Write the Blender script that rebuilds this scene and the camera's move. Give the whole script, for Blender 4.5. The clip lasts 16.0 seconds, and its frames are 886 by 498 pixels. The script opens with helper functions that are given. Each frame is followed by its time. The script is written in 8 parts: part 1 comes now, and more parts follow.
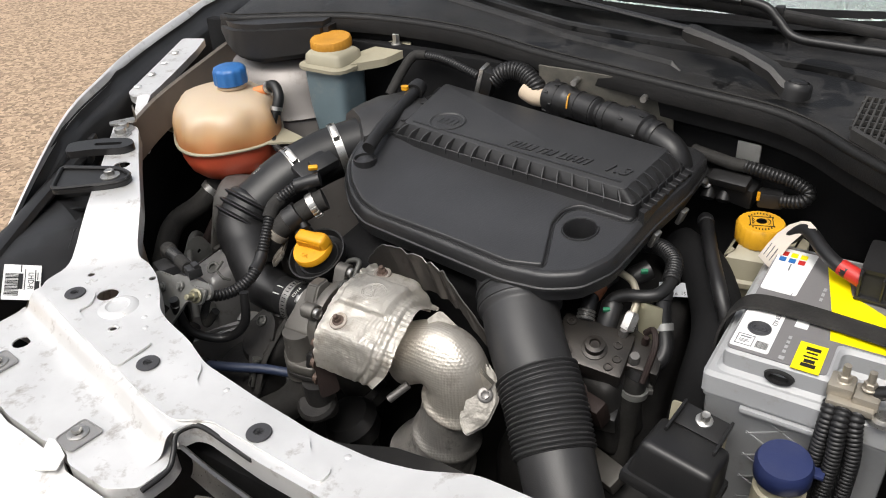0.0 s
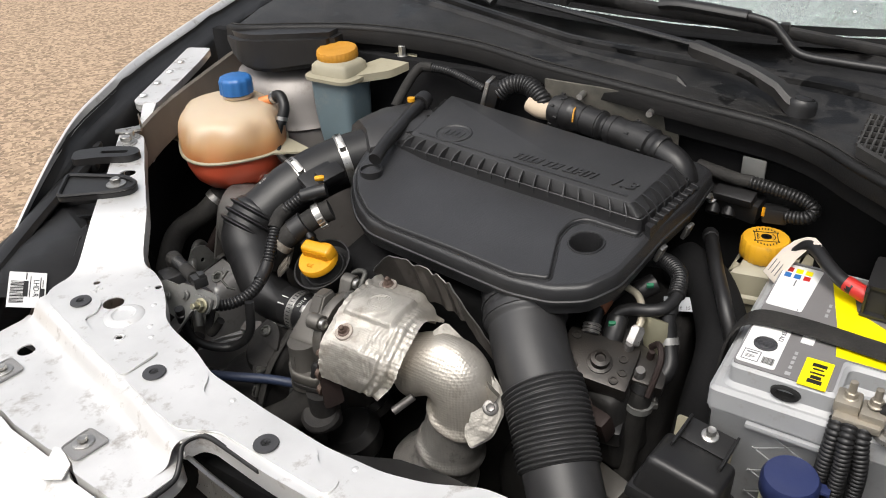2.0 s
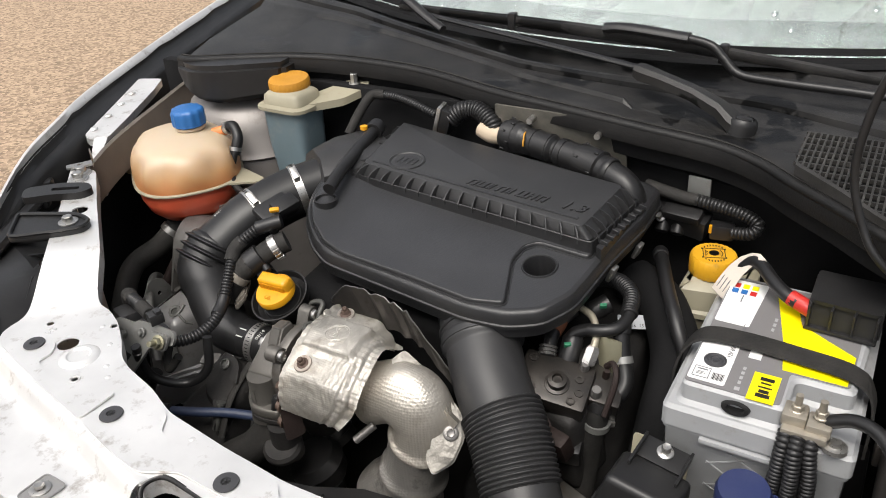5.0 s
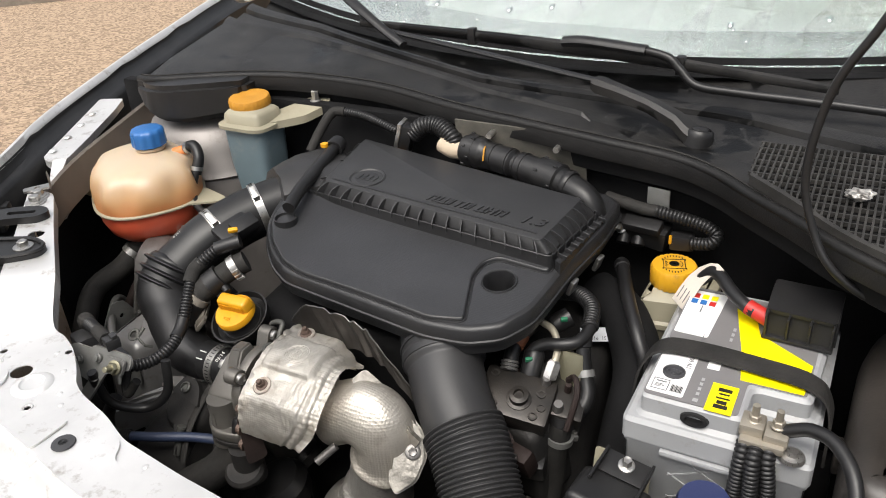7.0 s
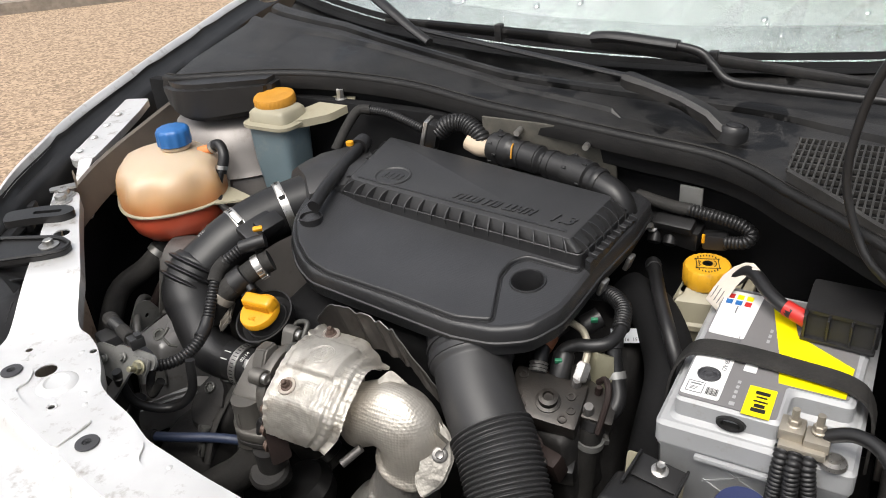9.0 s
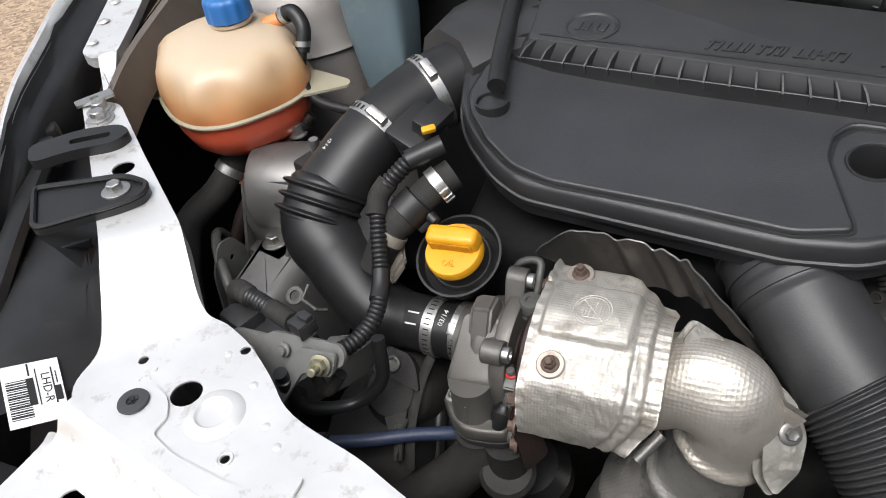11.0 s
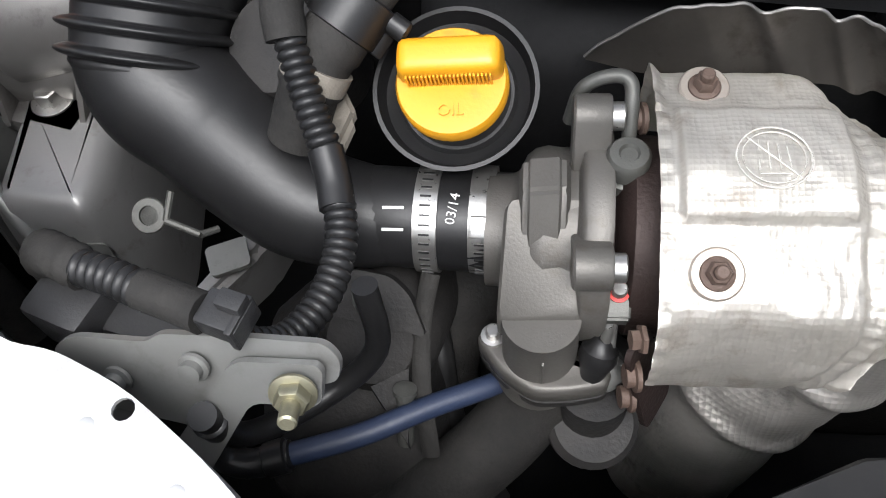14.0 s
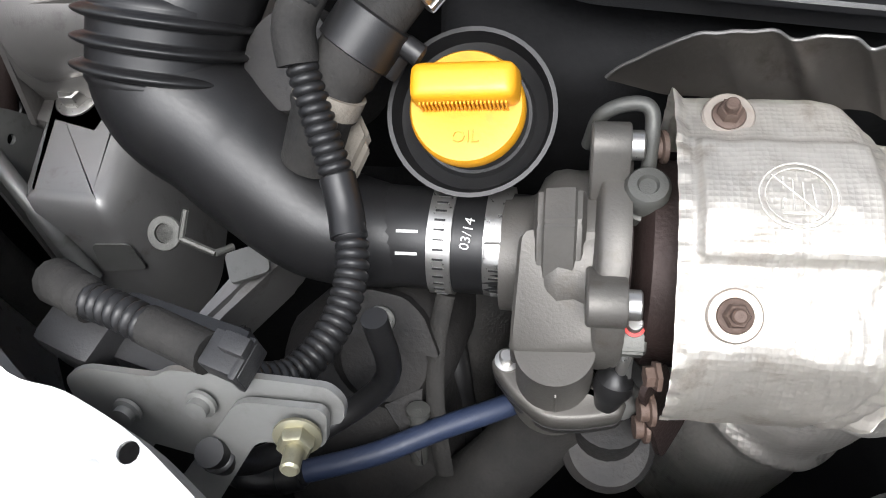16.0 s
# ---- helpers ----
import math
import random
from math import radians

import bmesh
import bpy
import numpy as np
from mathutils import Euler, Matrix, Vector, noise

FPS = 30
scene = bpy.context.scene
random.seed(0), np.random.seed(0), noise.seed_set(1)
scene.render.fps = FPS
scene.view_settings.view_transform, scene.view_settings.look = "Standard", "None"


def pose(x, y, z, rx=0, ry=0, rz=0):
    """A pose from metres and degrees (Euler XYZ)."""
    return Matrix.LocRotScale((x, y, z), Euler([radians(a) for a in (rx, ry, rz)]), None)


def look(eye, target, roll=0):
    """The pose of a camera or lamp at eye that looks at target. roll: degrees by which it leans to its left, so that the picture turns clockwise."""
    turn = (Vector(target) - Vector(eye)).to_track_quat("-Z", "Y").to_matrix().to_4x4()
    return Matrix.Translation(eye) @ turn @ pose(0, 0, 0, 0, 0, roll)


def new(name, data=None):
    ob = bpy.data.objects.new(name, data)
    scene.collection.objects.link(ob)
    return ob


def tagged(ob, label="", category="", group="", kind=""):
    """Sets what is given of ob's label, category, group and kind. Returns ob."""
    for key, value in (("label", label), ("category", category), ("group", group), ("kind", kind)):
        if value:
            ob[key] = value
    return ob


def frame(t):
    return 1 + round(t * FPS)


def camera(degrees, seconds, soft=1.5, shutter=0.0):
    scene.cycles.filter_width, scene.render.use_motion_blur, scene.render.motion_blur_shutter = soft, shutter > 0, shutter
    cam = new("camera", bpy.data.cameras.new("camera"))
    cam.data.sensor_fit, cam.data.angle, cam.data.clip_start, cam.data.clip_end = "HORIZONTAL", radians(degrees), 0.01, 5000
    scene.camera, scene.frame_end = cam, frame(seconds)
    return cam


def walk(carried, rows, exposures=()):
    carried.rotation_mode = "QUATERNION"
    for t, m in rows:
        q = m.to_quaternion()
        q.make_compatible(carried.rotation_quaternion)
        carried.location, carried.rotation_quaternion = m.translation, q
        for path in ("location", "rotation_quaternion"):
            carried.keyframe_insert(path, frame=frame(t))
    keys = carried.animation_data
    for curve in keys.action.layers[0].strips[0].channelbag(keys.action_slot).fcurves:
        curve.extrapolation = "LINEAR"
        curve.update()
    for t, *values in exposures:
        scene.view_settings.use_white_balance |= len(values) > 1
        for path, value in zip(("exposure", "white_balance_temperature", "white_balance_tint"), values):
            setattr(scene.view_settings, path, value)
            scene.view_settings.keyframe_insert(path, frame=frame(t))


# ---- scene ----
cam = camera(57.0, 16.0, soft=1.0)
PATH = [
    (0, (0.401, 0.147, 1.519), (-0.582, 1.538, 0.471), -4.0),
    (0.5, (0.398, 0.144, 1.519), (-0.595, 1.541, 0.488), -4.0),
    (1, (0.398, 0.144, 1.521), (-0.59, 1.545, 0.491), -3.6),
    (1.5, (0.394, 0.143, 1.522), (-0.589, 1.55, 0.494), -3.1),
    (2, (0.392, 0.141, 1.522), (-0.59, 1.548, 0.495), -3.2),
    (2.5, (0.387, 0.137, 1.521), (-0.589, 1.548, 0.495), -3.4),
    (3, (0.384, 0.137, 1.522), (-0.584, 1.554, 0.495), -3.7),
    (3.5, (0.395, 0.14, 1.526), (-0.56, 1.57, 0.505), -4.0),
    (4, (0.4, 0.14, 1.533), (-0.545, 1.586, 0.524), -4.0),
    (6.5, (0.41, 0.159, 1.542), (-0.463, 1.659, 0.548), -3.4),
    (7, (0.42, 0.162, 1.542), (-0.458, 1.668, 0.562), -4.1),
    (7.5, (0.42, 0.165, 1.545), (-0.466, 1.671, 0.571), -5.1),
    (8, (0.42, 0.17, 1.55), (-0.487, 1.672, 0.589), -5.6),
    (8.2, (0.42, 0.169, 1.55), (-0.492, 1.671, 0.596), -5.4),
    (10.3, (0.232, 0.215, 1.468), (-0.697, 1.587, 0.348), -6.6),
    (10.5, (0.174, 0.234, 1.461), (-0.718, 1.592, 0.296), -7.7),
    (11, (0.027, 0.301, 1.438), (-0.736, 1.638, 0.161), -10.7),
    (11.5, (-0.079, 0.334, 1.406), (-0.606, 1.658, 0.003), -9.8),
    (12, (-0.207, 0.37, 1.375), (-0.502, 1.668, -0.118), -7.6),
    (12.5, (-0.225, 0.402, 1.343), (-0.335, 1.651, -0.215), -3.1),
    (13, (-0.199, 0.438, 1.32), (-0.294, 1.636, -0.279), -3.4),
    (13.5, (-0.191, 0.477, 1.287), (-0.337, 1.592, -0.368), -5.9),
    (14, (-0.185, 0.508, 1.273), (-0.394, 1.531, -0.432), -8.7),
    (14.5, (-0.171, 0.523, 1.27), (-0.431, 1.49, -0.461), -11.4),
    (15, (-0.164, 0.533, 1.265), (-0.449, 1.47, -0.478), -12.9),
    (15.5, (-0.165, 0.534, 1.265), (-0.463, 1.452, -0.487), -13.6),
    (16, (-0.177, 0.535, 1.281), (-0.469, 1.476, -0.46), -12.8),
]
LIGHT = [(0.0, 0.66, 6450, 10), (4.0, 0.68, 6500, 10), (6.5, 0.77, 6500, 10), (8.0, 0.77, 6500, 10), (10.5, 0.86, 6250, 10), (11.0, 0.76, 6200, 10), (11.5, 0.73, 6200, 10), (12.0, 0.60, 6200, 10), (12.5, 0.52, 6250, 10), (13.0, 0.64, 6200, 10), (13.5, 0.94, 6100, 10), (14.0, 1.12, 6050, 10), (14.5, 1.78, 6050, 10), (15.0, 1.76, 6050, 10), (16.0, 1.30, 6050, 10)]
walk(cam, [(t, look(eye, target, roll)) for t, eye, target, roll in PATH], LIGHT)

# ---- light and air ----
world = bpy.data.worlds.new("world")
scene.world = world
world.use_nodes = True
wn, wl = world.node_tree.nodes, world.node_tree.links
sky = wn.new("ShaderNodeTexSky")
sky.sky_type, sky.sun_disc = "NISHITA", False
sky.sun_elevation, sky.sun_rotation = radians(60), radians(205)
sky.air_density, sky.dust_density, sky.ozone_density = 1.0, 6.0, 1.0
veil = wn.new("ShaderNodeHueSaturation")
veil.inputs["Saturation"].default_value = 0.3
wl.new(sky.outputs[0], veil.inputs["Color"])
wl.new(veil.outputs[0], wn["Background"].inputs["Color"])
wn["Background"].inputs["Strength"].default_value = 0.115
sun = new("sun", bpy.data.lights.new("sun", "SUN"))
sun.data.energy, sun.data.angle, sun.data.color = 1.9, radians(28), (1.0, 0.95, 0.88)
sun.matrix_world = look((0.5, -0.7, 3.3), (0, 0.6, 0.9))


# ---- mesh tools ----
def link(name, bm, mat, smooth=40):
    me = bpy.data.meshes.new(name)
    bmesh.ops.recalc_face_normals(bm, faces=bm.faces)
    bm.to_mesh(me)
    bm.free()
    me.materials.append(mat)
    if smooth:
        me.polygons.foreach_set("use_smooth", [True] * len(me.polygons))
        me.set_sharp_from_angle(angle=radians(smooth))
    return new(name, me)


def thing(name, at, label, category, group="", kind=""):
    ob = new(name)
    ob.empty_display_size = 0.02
    ob.location = at
    return tagged(ob, label, category, group, kind)


def part(name, bm, mat, parent, label="", smooth=40):
    ob = link(name, bm, mat, smooth)
    ob.parent = parent
    ob.matrix_parent_inverse = Matrix.Translation(-parent.location) if parent.type == "EMPTY" else Matrix()
    return tagged(ob, label)


def solo(name, bm, mat, label, category, group="", kind="", smooth=40):
    return tagged(link(name, bm, mat, smooth), label, category, group, kind)


def B():
    return bmesh.new()


def curve(pts, n=6):
    """Catmull-Rom through pts, n steps a span."""
    p = [Vector(q) for q in pts]
    p = [2 * p[0] - p[1], *p, 2 * p[-1] - p[-2]]
    out = []
    for i in range(1, len(p) - 2):
        a, b, c, d = p[i - 1 : i + 3]
        for k in range(n):
            t = k / n
            out.append(0.5 * (2 * b + (c - a) * t + (2 * a - 5 * b + 4 * c - d) * t * t + (3 * b - a - 3 * c + d) * t ** 3))
    return out + [p[-2]]


def skin(bm, rings, closed=True, caps=True):
    vs = [[bm.verts.new(q) for q in r] for r in rings]
    m = len(vs[0])
    for a, b in zip(vs, vs[1:]):
        for i in range(m if closed else m - 1):
            j = (i + 1) % m
            bm.faces.new((a[i], a[j], b[j], b[i]))
    if caps and closed:
        bm.faces.new(vs[0][::-1])
        bm.faces.new(vs[-1])
    return bm


def tube(bm, pts, r, seg=14, n=6, caps=True, raw=False, flat=1.0):
    """A pipe along pts. r: a radius, or a function of the length along it in metres and of its share 0..1."""
    path = [Vector(q) for q in pts] if raw else curve(pts, n)
    total = sum((b - a).length for a, b in zip(path, path[1:]))
    rings, run, up = [], 0.0, None
    for i, q in enumerate(path):
        d = (path[min(i + 1, len(path) - 1)] - path[max(i - 1, 0)]).normalized()
        if up is None:
            up = d.orthogonal().normalized() if abs(d.z) > 0.95 else Vector((0, 0, 1))
        up = (up - d * up.dot(d)).normalized()
        side = d.cross(up)
        if i:
            run += (q - path[i - 1]).length
        rr = r(run, run / total) if callable(r) else r
        rings.append([q + rr * (math.cos(a) * side + flat * math.sin(a) * up) for a in (2 * math.pi * k / seg for k in range(seg))])
    return skin(bm, rings, True, caps)


def ribbed(bm, pts, r, depth, pitch, seg=14, step=4, n=24):
    """A corrugated hose: evenly resampled path, its radius swelling every pitch metres."""
    fine = curve(pts, n)
    length = sum((b - a).length for a, b in zip(fine, fine[1:]))
    count = max(4, int(length / pitch)) * step
    out, acc, i = [fine[0]], 0.0, 0
    gap = length / count
    while len(out) < count and i < len(fine) - 1:
        seglen = (fine[i + 1] - fine[i]).length
        while acc + seglen >= gap * len(out) and len(out) < count:
            out.append(fine[i].lerp(fine[i + 1], (gap * len(out) - acc) / max(seglen, 1e-9)))
        acc += seglen
        i += 1
    out.append(fine[-1])
    shape = [0.0, 0.85, 1.0, 0.85] if step == 4 else [0.0, 1.0, 1.0]
    k = {"i": -1}

    def rad(s, u):
        k["i"] += 1
        return r + depth * shape[k["i"] % len(shape)]

    return tube(bm, out, rad, seg, raw=True)


def lathe(bm, prof, m=Matrix(), seg=28, lobes=0, bite=0.0):
    """Turn (radius, height) pairs round z, then place with m."""
    rings = []
    for r, z in prof:
        ring = []
        for k in range(seg):
            a = 2 * math.pi * k / seg
            rr = r * (1 - bite * (0.5 + 0.5 * math.cos(lobes * a))) if lobes else r
            ring.append(m @ Vector((rr * math.cos(a), rr * math.sin(a), z)))
        rings.append(ring)
    return skin(bm, rings)


def box(bm, size, m=Matrix(), bevel=0.0, segs=2, taper=1.0):
    made = bmesh.ops.create_cube(bm, size=1.0)["verts"]
    for v in made:
        k = taper if v.co.z > 0 else 1.0
        v.co = Vector((v.co.x * size[0] * k, v.co.y * size[1] * k, v.co.z * size[2]))
    if bevel:
        edges = list({e for v in made for e in v.link_edges})
        got = bmesh.ops.bevel(bm, geom=edges, offset=bevel, segments=segs, affect="EDGES", profile=0.6)
        made = list({v for f in got["faces"] for v in f.verts} | {v for v in made if v.is_valid})
    bmesh.ops.transform(bm, matrix=m, verts=made)
    return bm


def rounded(points, r=0.01, n=4):
    """Round the corners of a plan outline."""
    out, m = [], len(points)
    for i in range(m):
        a, b, c = (Vector(points[(i + k) % m]).to_2d() for k in (-1, 0, 1))
        u, v = a - b, c - b
        k = min(r, 0.45 * u.length, 0.45 * v.length)
        p, q = b + u.normalized() * k, b + v.normalized() * k
        for j in range(n + 1):
            t = j / n
            out.append(tuple(p * (1 - t) ** 2 + b * (2 * t * (1 - t)) + q * t * t))
    return out


def disc(x, y, r, n=16, squash=1.0):
    return [(x + r * math.cos(2 * math.pi * k / n), y + squash * r * math.sin(2 * math.pi * k / n)) for k in range(n)]


def plate(bm, outline, holes=(), thick=0.002, top=0.0, m=Matrix(), lip=0.0):
    """A sheet with holes. top: its upper height, a number or a function of x, y. lip: how far its rim turns down."""
    height = top if callable(top) else (lambda x, y: top)
    loops, edges = [], []
    for loop in (outline, *holes):
        vs = [bm.verts.new((x, y, height(x, y))) for x, y in loop]
        loops.append(vs)
        edges += [bm.edges.new((a, b)) for a, b in zip(vs, vs[1:] + vs[:1])]
    faces = [g for g in bmesh.ops.triangle_fill(bm, use_beauty=True, edges=edges)["geom"] if isinstance(g, bmesh.types.BMFace)]
    low = {}
    for f in faces:
        for v in f.verts:
            if v not in low:
                low[v] = bm.verts.new(v.co - Vector((0, 0, thick)))
    for f in faces:
        bm.faces.new([low[v] for v in reversed(f.verts)])
    for vs in loops:
        drop = [low[v] for v in vs]
        if lip and vs is loops[0]:
            drop = [bm.verts.new(v.co - Vector((0, 0, lip))) for v in vs]
        for i in range(len(vs)):
            j = (i + 1) % len(vs)
            bm.faces.new((vs[i], vs[j], drop[j], drop[i]))
    if m != Matrix():
        bmesh.ops.transform(bm, matrix=m, verts=[v for vs in loops for v in vs] + list(low.values()))
    return bm


def relief(bm, outline, holes, top, cuts=3):
    """A thin surface over an outline with holes, subdivided and laid on a height function."""
    edges = []
    for loop in (outline, *holes):
        vs = [bm.verts.new((x, y, 0)) for x, y in loop]
        edges += [bm.edges.new((a, b)) for a, b in zip(vs, vs[1:] + vs[:1])]
    bmesh.ops.triangle_fill(bm, use_beauty=True, edges=edges)
    for loop in holes:
        cx, cy = sum(x for x, y in loop) / len(loop), sum(y for x, y in loop) / len(loop)
        rad = 0.99 * min(math.dist((cx, cy), q) for q in loop)
        bmesh.ops.delete(bm, geom=[f for f in bm.faces if math.dist((cx, cy), f.calc_center_median()[:2]) < rad], context="FACES_ONLY")
    rim = set(e for e in bm.edges if len(e.link_faces) == 1)
    bmesh.ops.subdivide_edges(bm, edges=[e for e in bm.edges if e not in rim], cuts=cuts)
    bmesh.ops.triangulate(bm, faces=bm.faces)
    for v in bm.verts:
        v.co.z = top(v.co.x, v.co.y)
    return bm


def prism(bm, rings, caps=True):
    """Stack plan outlines (all of one count) at heights: (outline, z) with z a number or function."""
    return skin(bm, [[(x, y, z(x, y) if callable(z) else z) for x, y in o] for o, z in rings], caps=caps)


def inset(outline, d):
    """Move an outline inwards by d (outwards if negative), along its corner bisectors."""
    m, out = len(outline), []
    area = sum(a[0] * b[1] - b[0] * a[1] for a, b in zip(outline, outline[1:] + outline[:1]))
    s = 1 if area > 0 else -1
    for i in range(m):
        a, b, c = (Vector(outline[(i + k) % m]).to_2d() for k in (-1, 0, 1))
        t = ((b - a).normalized() + (c - b).normalized())
        t = t.normalized() if t.length > 1e-6 else (c - b).normalized()
        out.append((b.x - s * t.y * d, b.y + s * t.x * d))
    return out


def axis(at, to, spin=0):
    """A pose at a place whose z points along a direction."""
    return Matrix.Translation(at) @ Vector(to).to_track_quat("Z", "Y").to_matrix().to_4x4() @ pose(0, 0, 0, 0, 0, spin)


def letters(name, text, size, m, mat, parent, depth=0.0006, label="", align="CENTER"):
    cu = bpy.data.curves.new(name, "FONT")
    cu.body, cu.size, cu.extrude, cu.align_x, cu.align_y = text, size, depth, align, "CENTER"
    cu.resolution_u = 2
    tmp = new("lettering_source", cu)
    me = bpy.data.meshes.new_from_object(tmp.evaluated_get(bpy.context.evaluated_depsgraph_get()))
    bpy.data.objects.remove(tmp)
    me.transform(m)
    me.materials.clear()
    me.materials.append(mat)
    ob = new(name, me)
    ob.parent = parent
    if parent is not None and parent.type == "EMPTY":
        ob.matrix_parent_inverse = Matrix.Translation(-parent.location)
    return tagged(ob, label)


def hexbolt(bm, m, r=0.0065, h=0.006, washer=0.011):
    """A flanged hexagon bolt head standing on m's origin."""
    if washer:
        lathe(bm, [(washer, 0), (washer, 0.0014), (washer * 0.9, 0.002), (r * 1.05, 0.0022)], m, 18)
    lathe(bm, [(r, 0.002), (r, h), (r * 0.85, h + 0.0008), (r * 0.4, h + 0.0002)], m, 6)
    return bm


def hoop(bm, r, w, m, seg=32):
    """A thin raised hoop of radius r, lying on m's plane."""
    pts = [m @ Vector((r * math.cos(2 * math.pi * k / seg), r * math.sin(2 * math.pi * k / seg), 0)) for k in range(seg + 1)]
    return tube(bm, pts, w, 6, raw=True, caps=False)


def band(bm, path_at, r, width, m):
    """A worm clamp round a hose: the band and its screw housing."""
    lathe(bm, [(r, -width / 2), (r + 0.0012, -width / 2), (r + 0.0012, width / 2), (r, width / 2)], m, 36)
    return bm


# ---- materials ----
def material(name, base, rough=0.5, metal=0.0, vary=0.12, grain=120.0, bump=0.15, dust=0.0, dust_color=(0.32, 0.28, 0.23), coat=0.0, spec=0.5, dirt=0.0, deep=0.0008):
    """A surface with variation at two sizes, fine relief and, where it has gathered, dust on what faces up."""
    mt = bpy.data.materials.new(name)
    mt.use_nodes = True
    n, l = mt.node_tree.nodes, mt.node_tree.links
    bs = n["Principled BSDF"]
    tc = n.new("ShaderNodeTexCoord")
    big, fine = n.new("ShaderNodeTexNoise"), n.new("ShaderNodeTexNoise")
    big.inputs["Scale"].default_value, big.inputs["Detail"].default_value = 14.0, 5.0
    fine.inputs["Scale"].default_value, fine.inputs["Detail"].default_value = grain * 4, 4.0
    for t in (big, fine):
        l.new(tc.outputs["Object"], t.inputs["Vector"])
    ramp = n.new("ShaderNodeMapRange")
    ramp.inputs["From Min"].default_value, ramp.inputs["From Max"].default_value = 0.3, 0.7
    ramp.inputs["To Min"].default_value, ramp.inputs["To Max"].default_value = 1 - vary, 1 + vary
    l.new(big.outputs["Fac"], ramp.inputs["Value"])
    tint = n.new("ShaderNodeMix")
    tint.data_type, tint.blend_type = "RGBA", "MULTIPLY"
    tint.inputs["Factor"].default_value = 1.0
    tint.inputs["A"].default_value = (*base, 1)
    l.new(ramp.outputs[0], tint.inputs["B"])
    last = tint.outputs["Result"]
    if dust or dirt:
        spots = n.new("ShaderNodeTexNoise")
        spots.inputs["Scale"].default_value, spots.inputs["Detail"].default_value, spots.inputs["Roughness"].default_value = 32.0, 8.0, 0.7
        l.new(tc.outputs["Object"], spots.inputs["Vector"])
        amount = n.new("ShaderNodeMapRange")
        amount.inputs["From Min"].default_value, amount.inputs["From Max"].default_value = (0.35, 0.75) if dust else (0.56, 0.7)
        amount.inputs["To Max"].default_value = dust or dirt
        l.new(spots.outputs["Fac"], amount.inputs["Value"])
        mix = n.new("ShaderNodeMix")
        mix.data_type = "RGBA"
        l.new(amount.outputs[0], mix.inputs["Factor"])
        l.new(last, mix.inputs["A"])
        mix.inputs["B"].default_value = (*dust_color, 1)
        last = mix.outputs["Result"]
    l.new(last, bs.inputs["Base Color"])
    rr = n.new("ShaderNodeMapRange")
    rr.inputs["To Min"].default_value, rr.inputs["To Max"].default_value = max(0.03, rough - 0.1), min(1, rough + 0.12)
    l.new(fine.outputs["Fac"], rr.inputs["Value"])
    l.new(rr.outputs[0], bs.inputs["Roughness"])
    bs.inputs["Metallic"].default_value = metal
    bs.inputs["Specular IOR Level"].default_value = spec
    bs.inputs["Coat Weight"].default_value = coat
    bs.inputs["Coat Roughness"].default_value = 0.12
    if bump:
        bp = n.new("ShaderNodeBump")
        bp.inputs["Strength"].default_value, bp.inputs["Distance"].default_value = bump, deep
        l.new(fine.outputs["Fac"], bp.inputs["Height"])
        l.new(bp.outputs[0], bs.inputs["Normal"])
    return mt


def plain(name, base, rough=0.5, metal=0.0):
    return material(name, base, rough, metal, vary=0.05, bump=0.03)


SILVER = material("silver_paint", (0.70, 0.695, 0.685), 0.33, 0.55, vary=0.10, grain=300, bump=0.06, coat=0.4, dirt=0.75, dust_color=(0.27, 0.23, 0.19))
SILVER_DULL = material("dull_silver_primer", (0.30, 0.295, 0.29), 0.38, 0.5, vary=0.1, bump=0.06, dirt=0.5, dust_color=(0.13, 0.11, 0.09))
TOWER = material("dusty_tower_paint", (0.21, 0.195, 0.185), 0.48, 0.35, vary=0.12, bump=0.06, dirt=0.6, dust_color=(0.12, 0.1, 0.08))
BEIGE = material("dusty_grey_sheet", (0.21, 0.18, 0.155), 0.6, 0.2, vary=0.15, dust=0.3, dust_color=(0.24, 0.2, 0.16))
BLACK = material("black_plastic", (0.009, 0.009, 0.0095), 0.38, 0, vary=0.25, grain=260, bump=0.08, dust=0.06, dust_color=(0.12, 0.11, 0.1), spec=0.4)
COVER = material("moulded_black_plastic", (0.013, 0.0132, 0.0142), 0.34, 0, vary=0.2, grain=500, bump=0.3, dust=0.05, dust_color=(0.14, 0.13, 0.12), spec=0.5)
COVER_LID = material("matt_black_plastic", (0.018, 0.0182, 0.0192), 0.42, 0, vary=0.15, grain=600, bump=0.25, dust=0.05, dust_color=(0.14, 0.13, 0.12), spec=0.5)
RUBBER = material("black_rubber", (0.0085, 0.0085, 0.009), 0.40, 0, vary=0.3, grain=150, bump=0.07, dust=0.09, dust_color=(0.07, 0.065, 0.06), spec=0.4)
DUSTY_RUBBER = material("dusty_rubber", (0.014, 0.0135, 0.013), 0.75, 0, vary=0.3, grain=120, bump=0.5, dust=0.4, dust_color=(0.06, 0.056, 0.05), spec=0.25)
DARK = material("grimy_dark_metal", (0.017, 0.0165, 0.0165), 0.6, 0.1, vary=0.4, grain=90, bump=0.5, dust=0.3, dust_color=(0.055, 0.049, 0.043), spec=0.3)
# near-black base: the shade deep in the bay is put into this colour
PIT = material("near_black_shade_and_dirt", (0.007, 0.007, 0.0074), 0.85, 0, vary=0.4, grain=60, bump=0.4, spec=0.15)
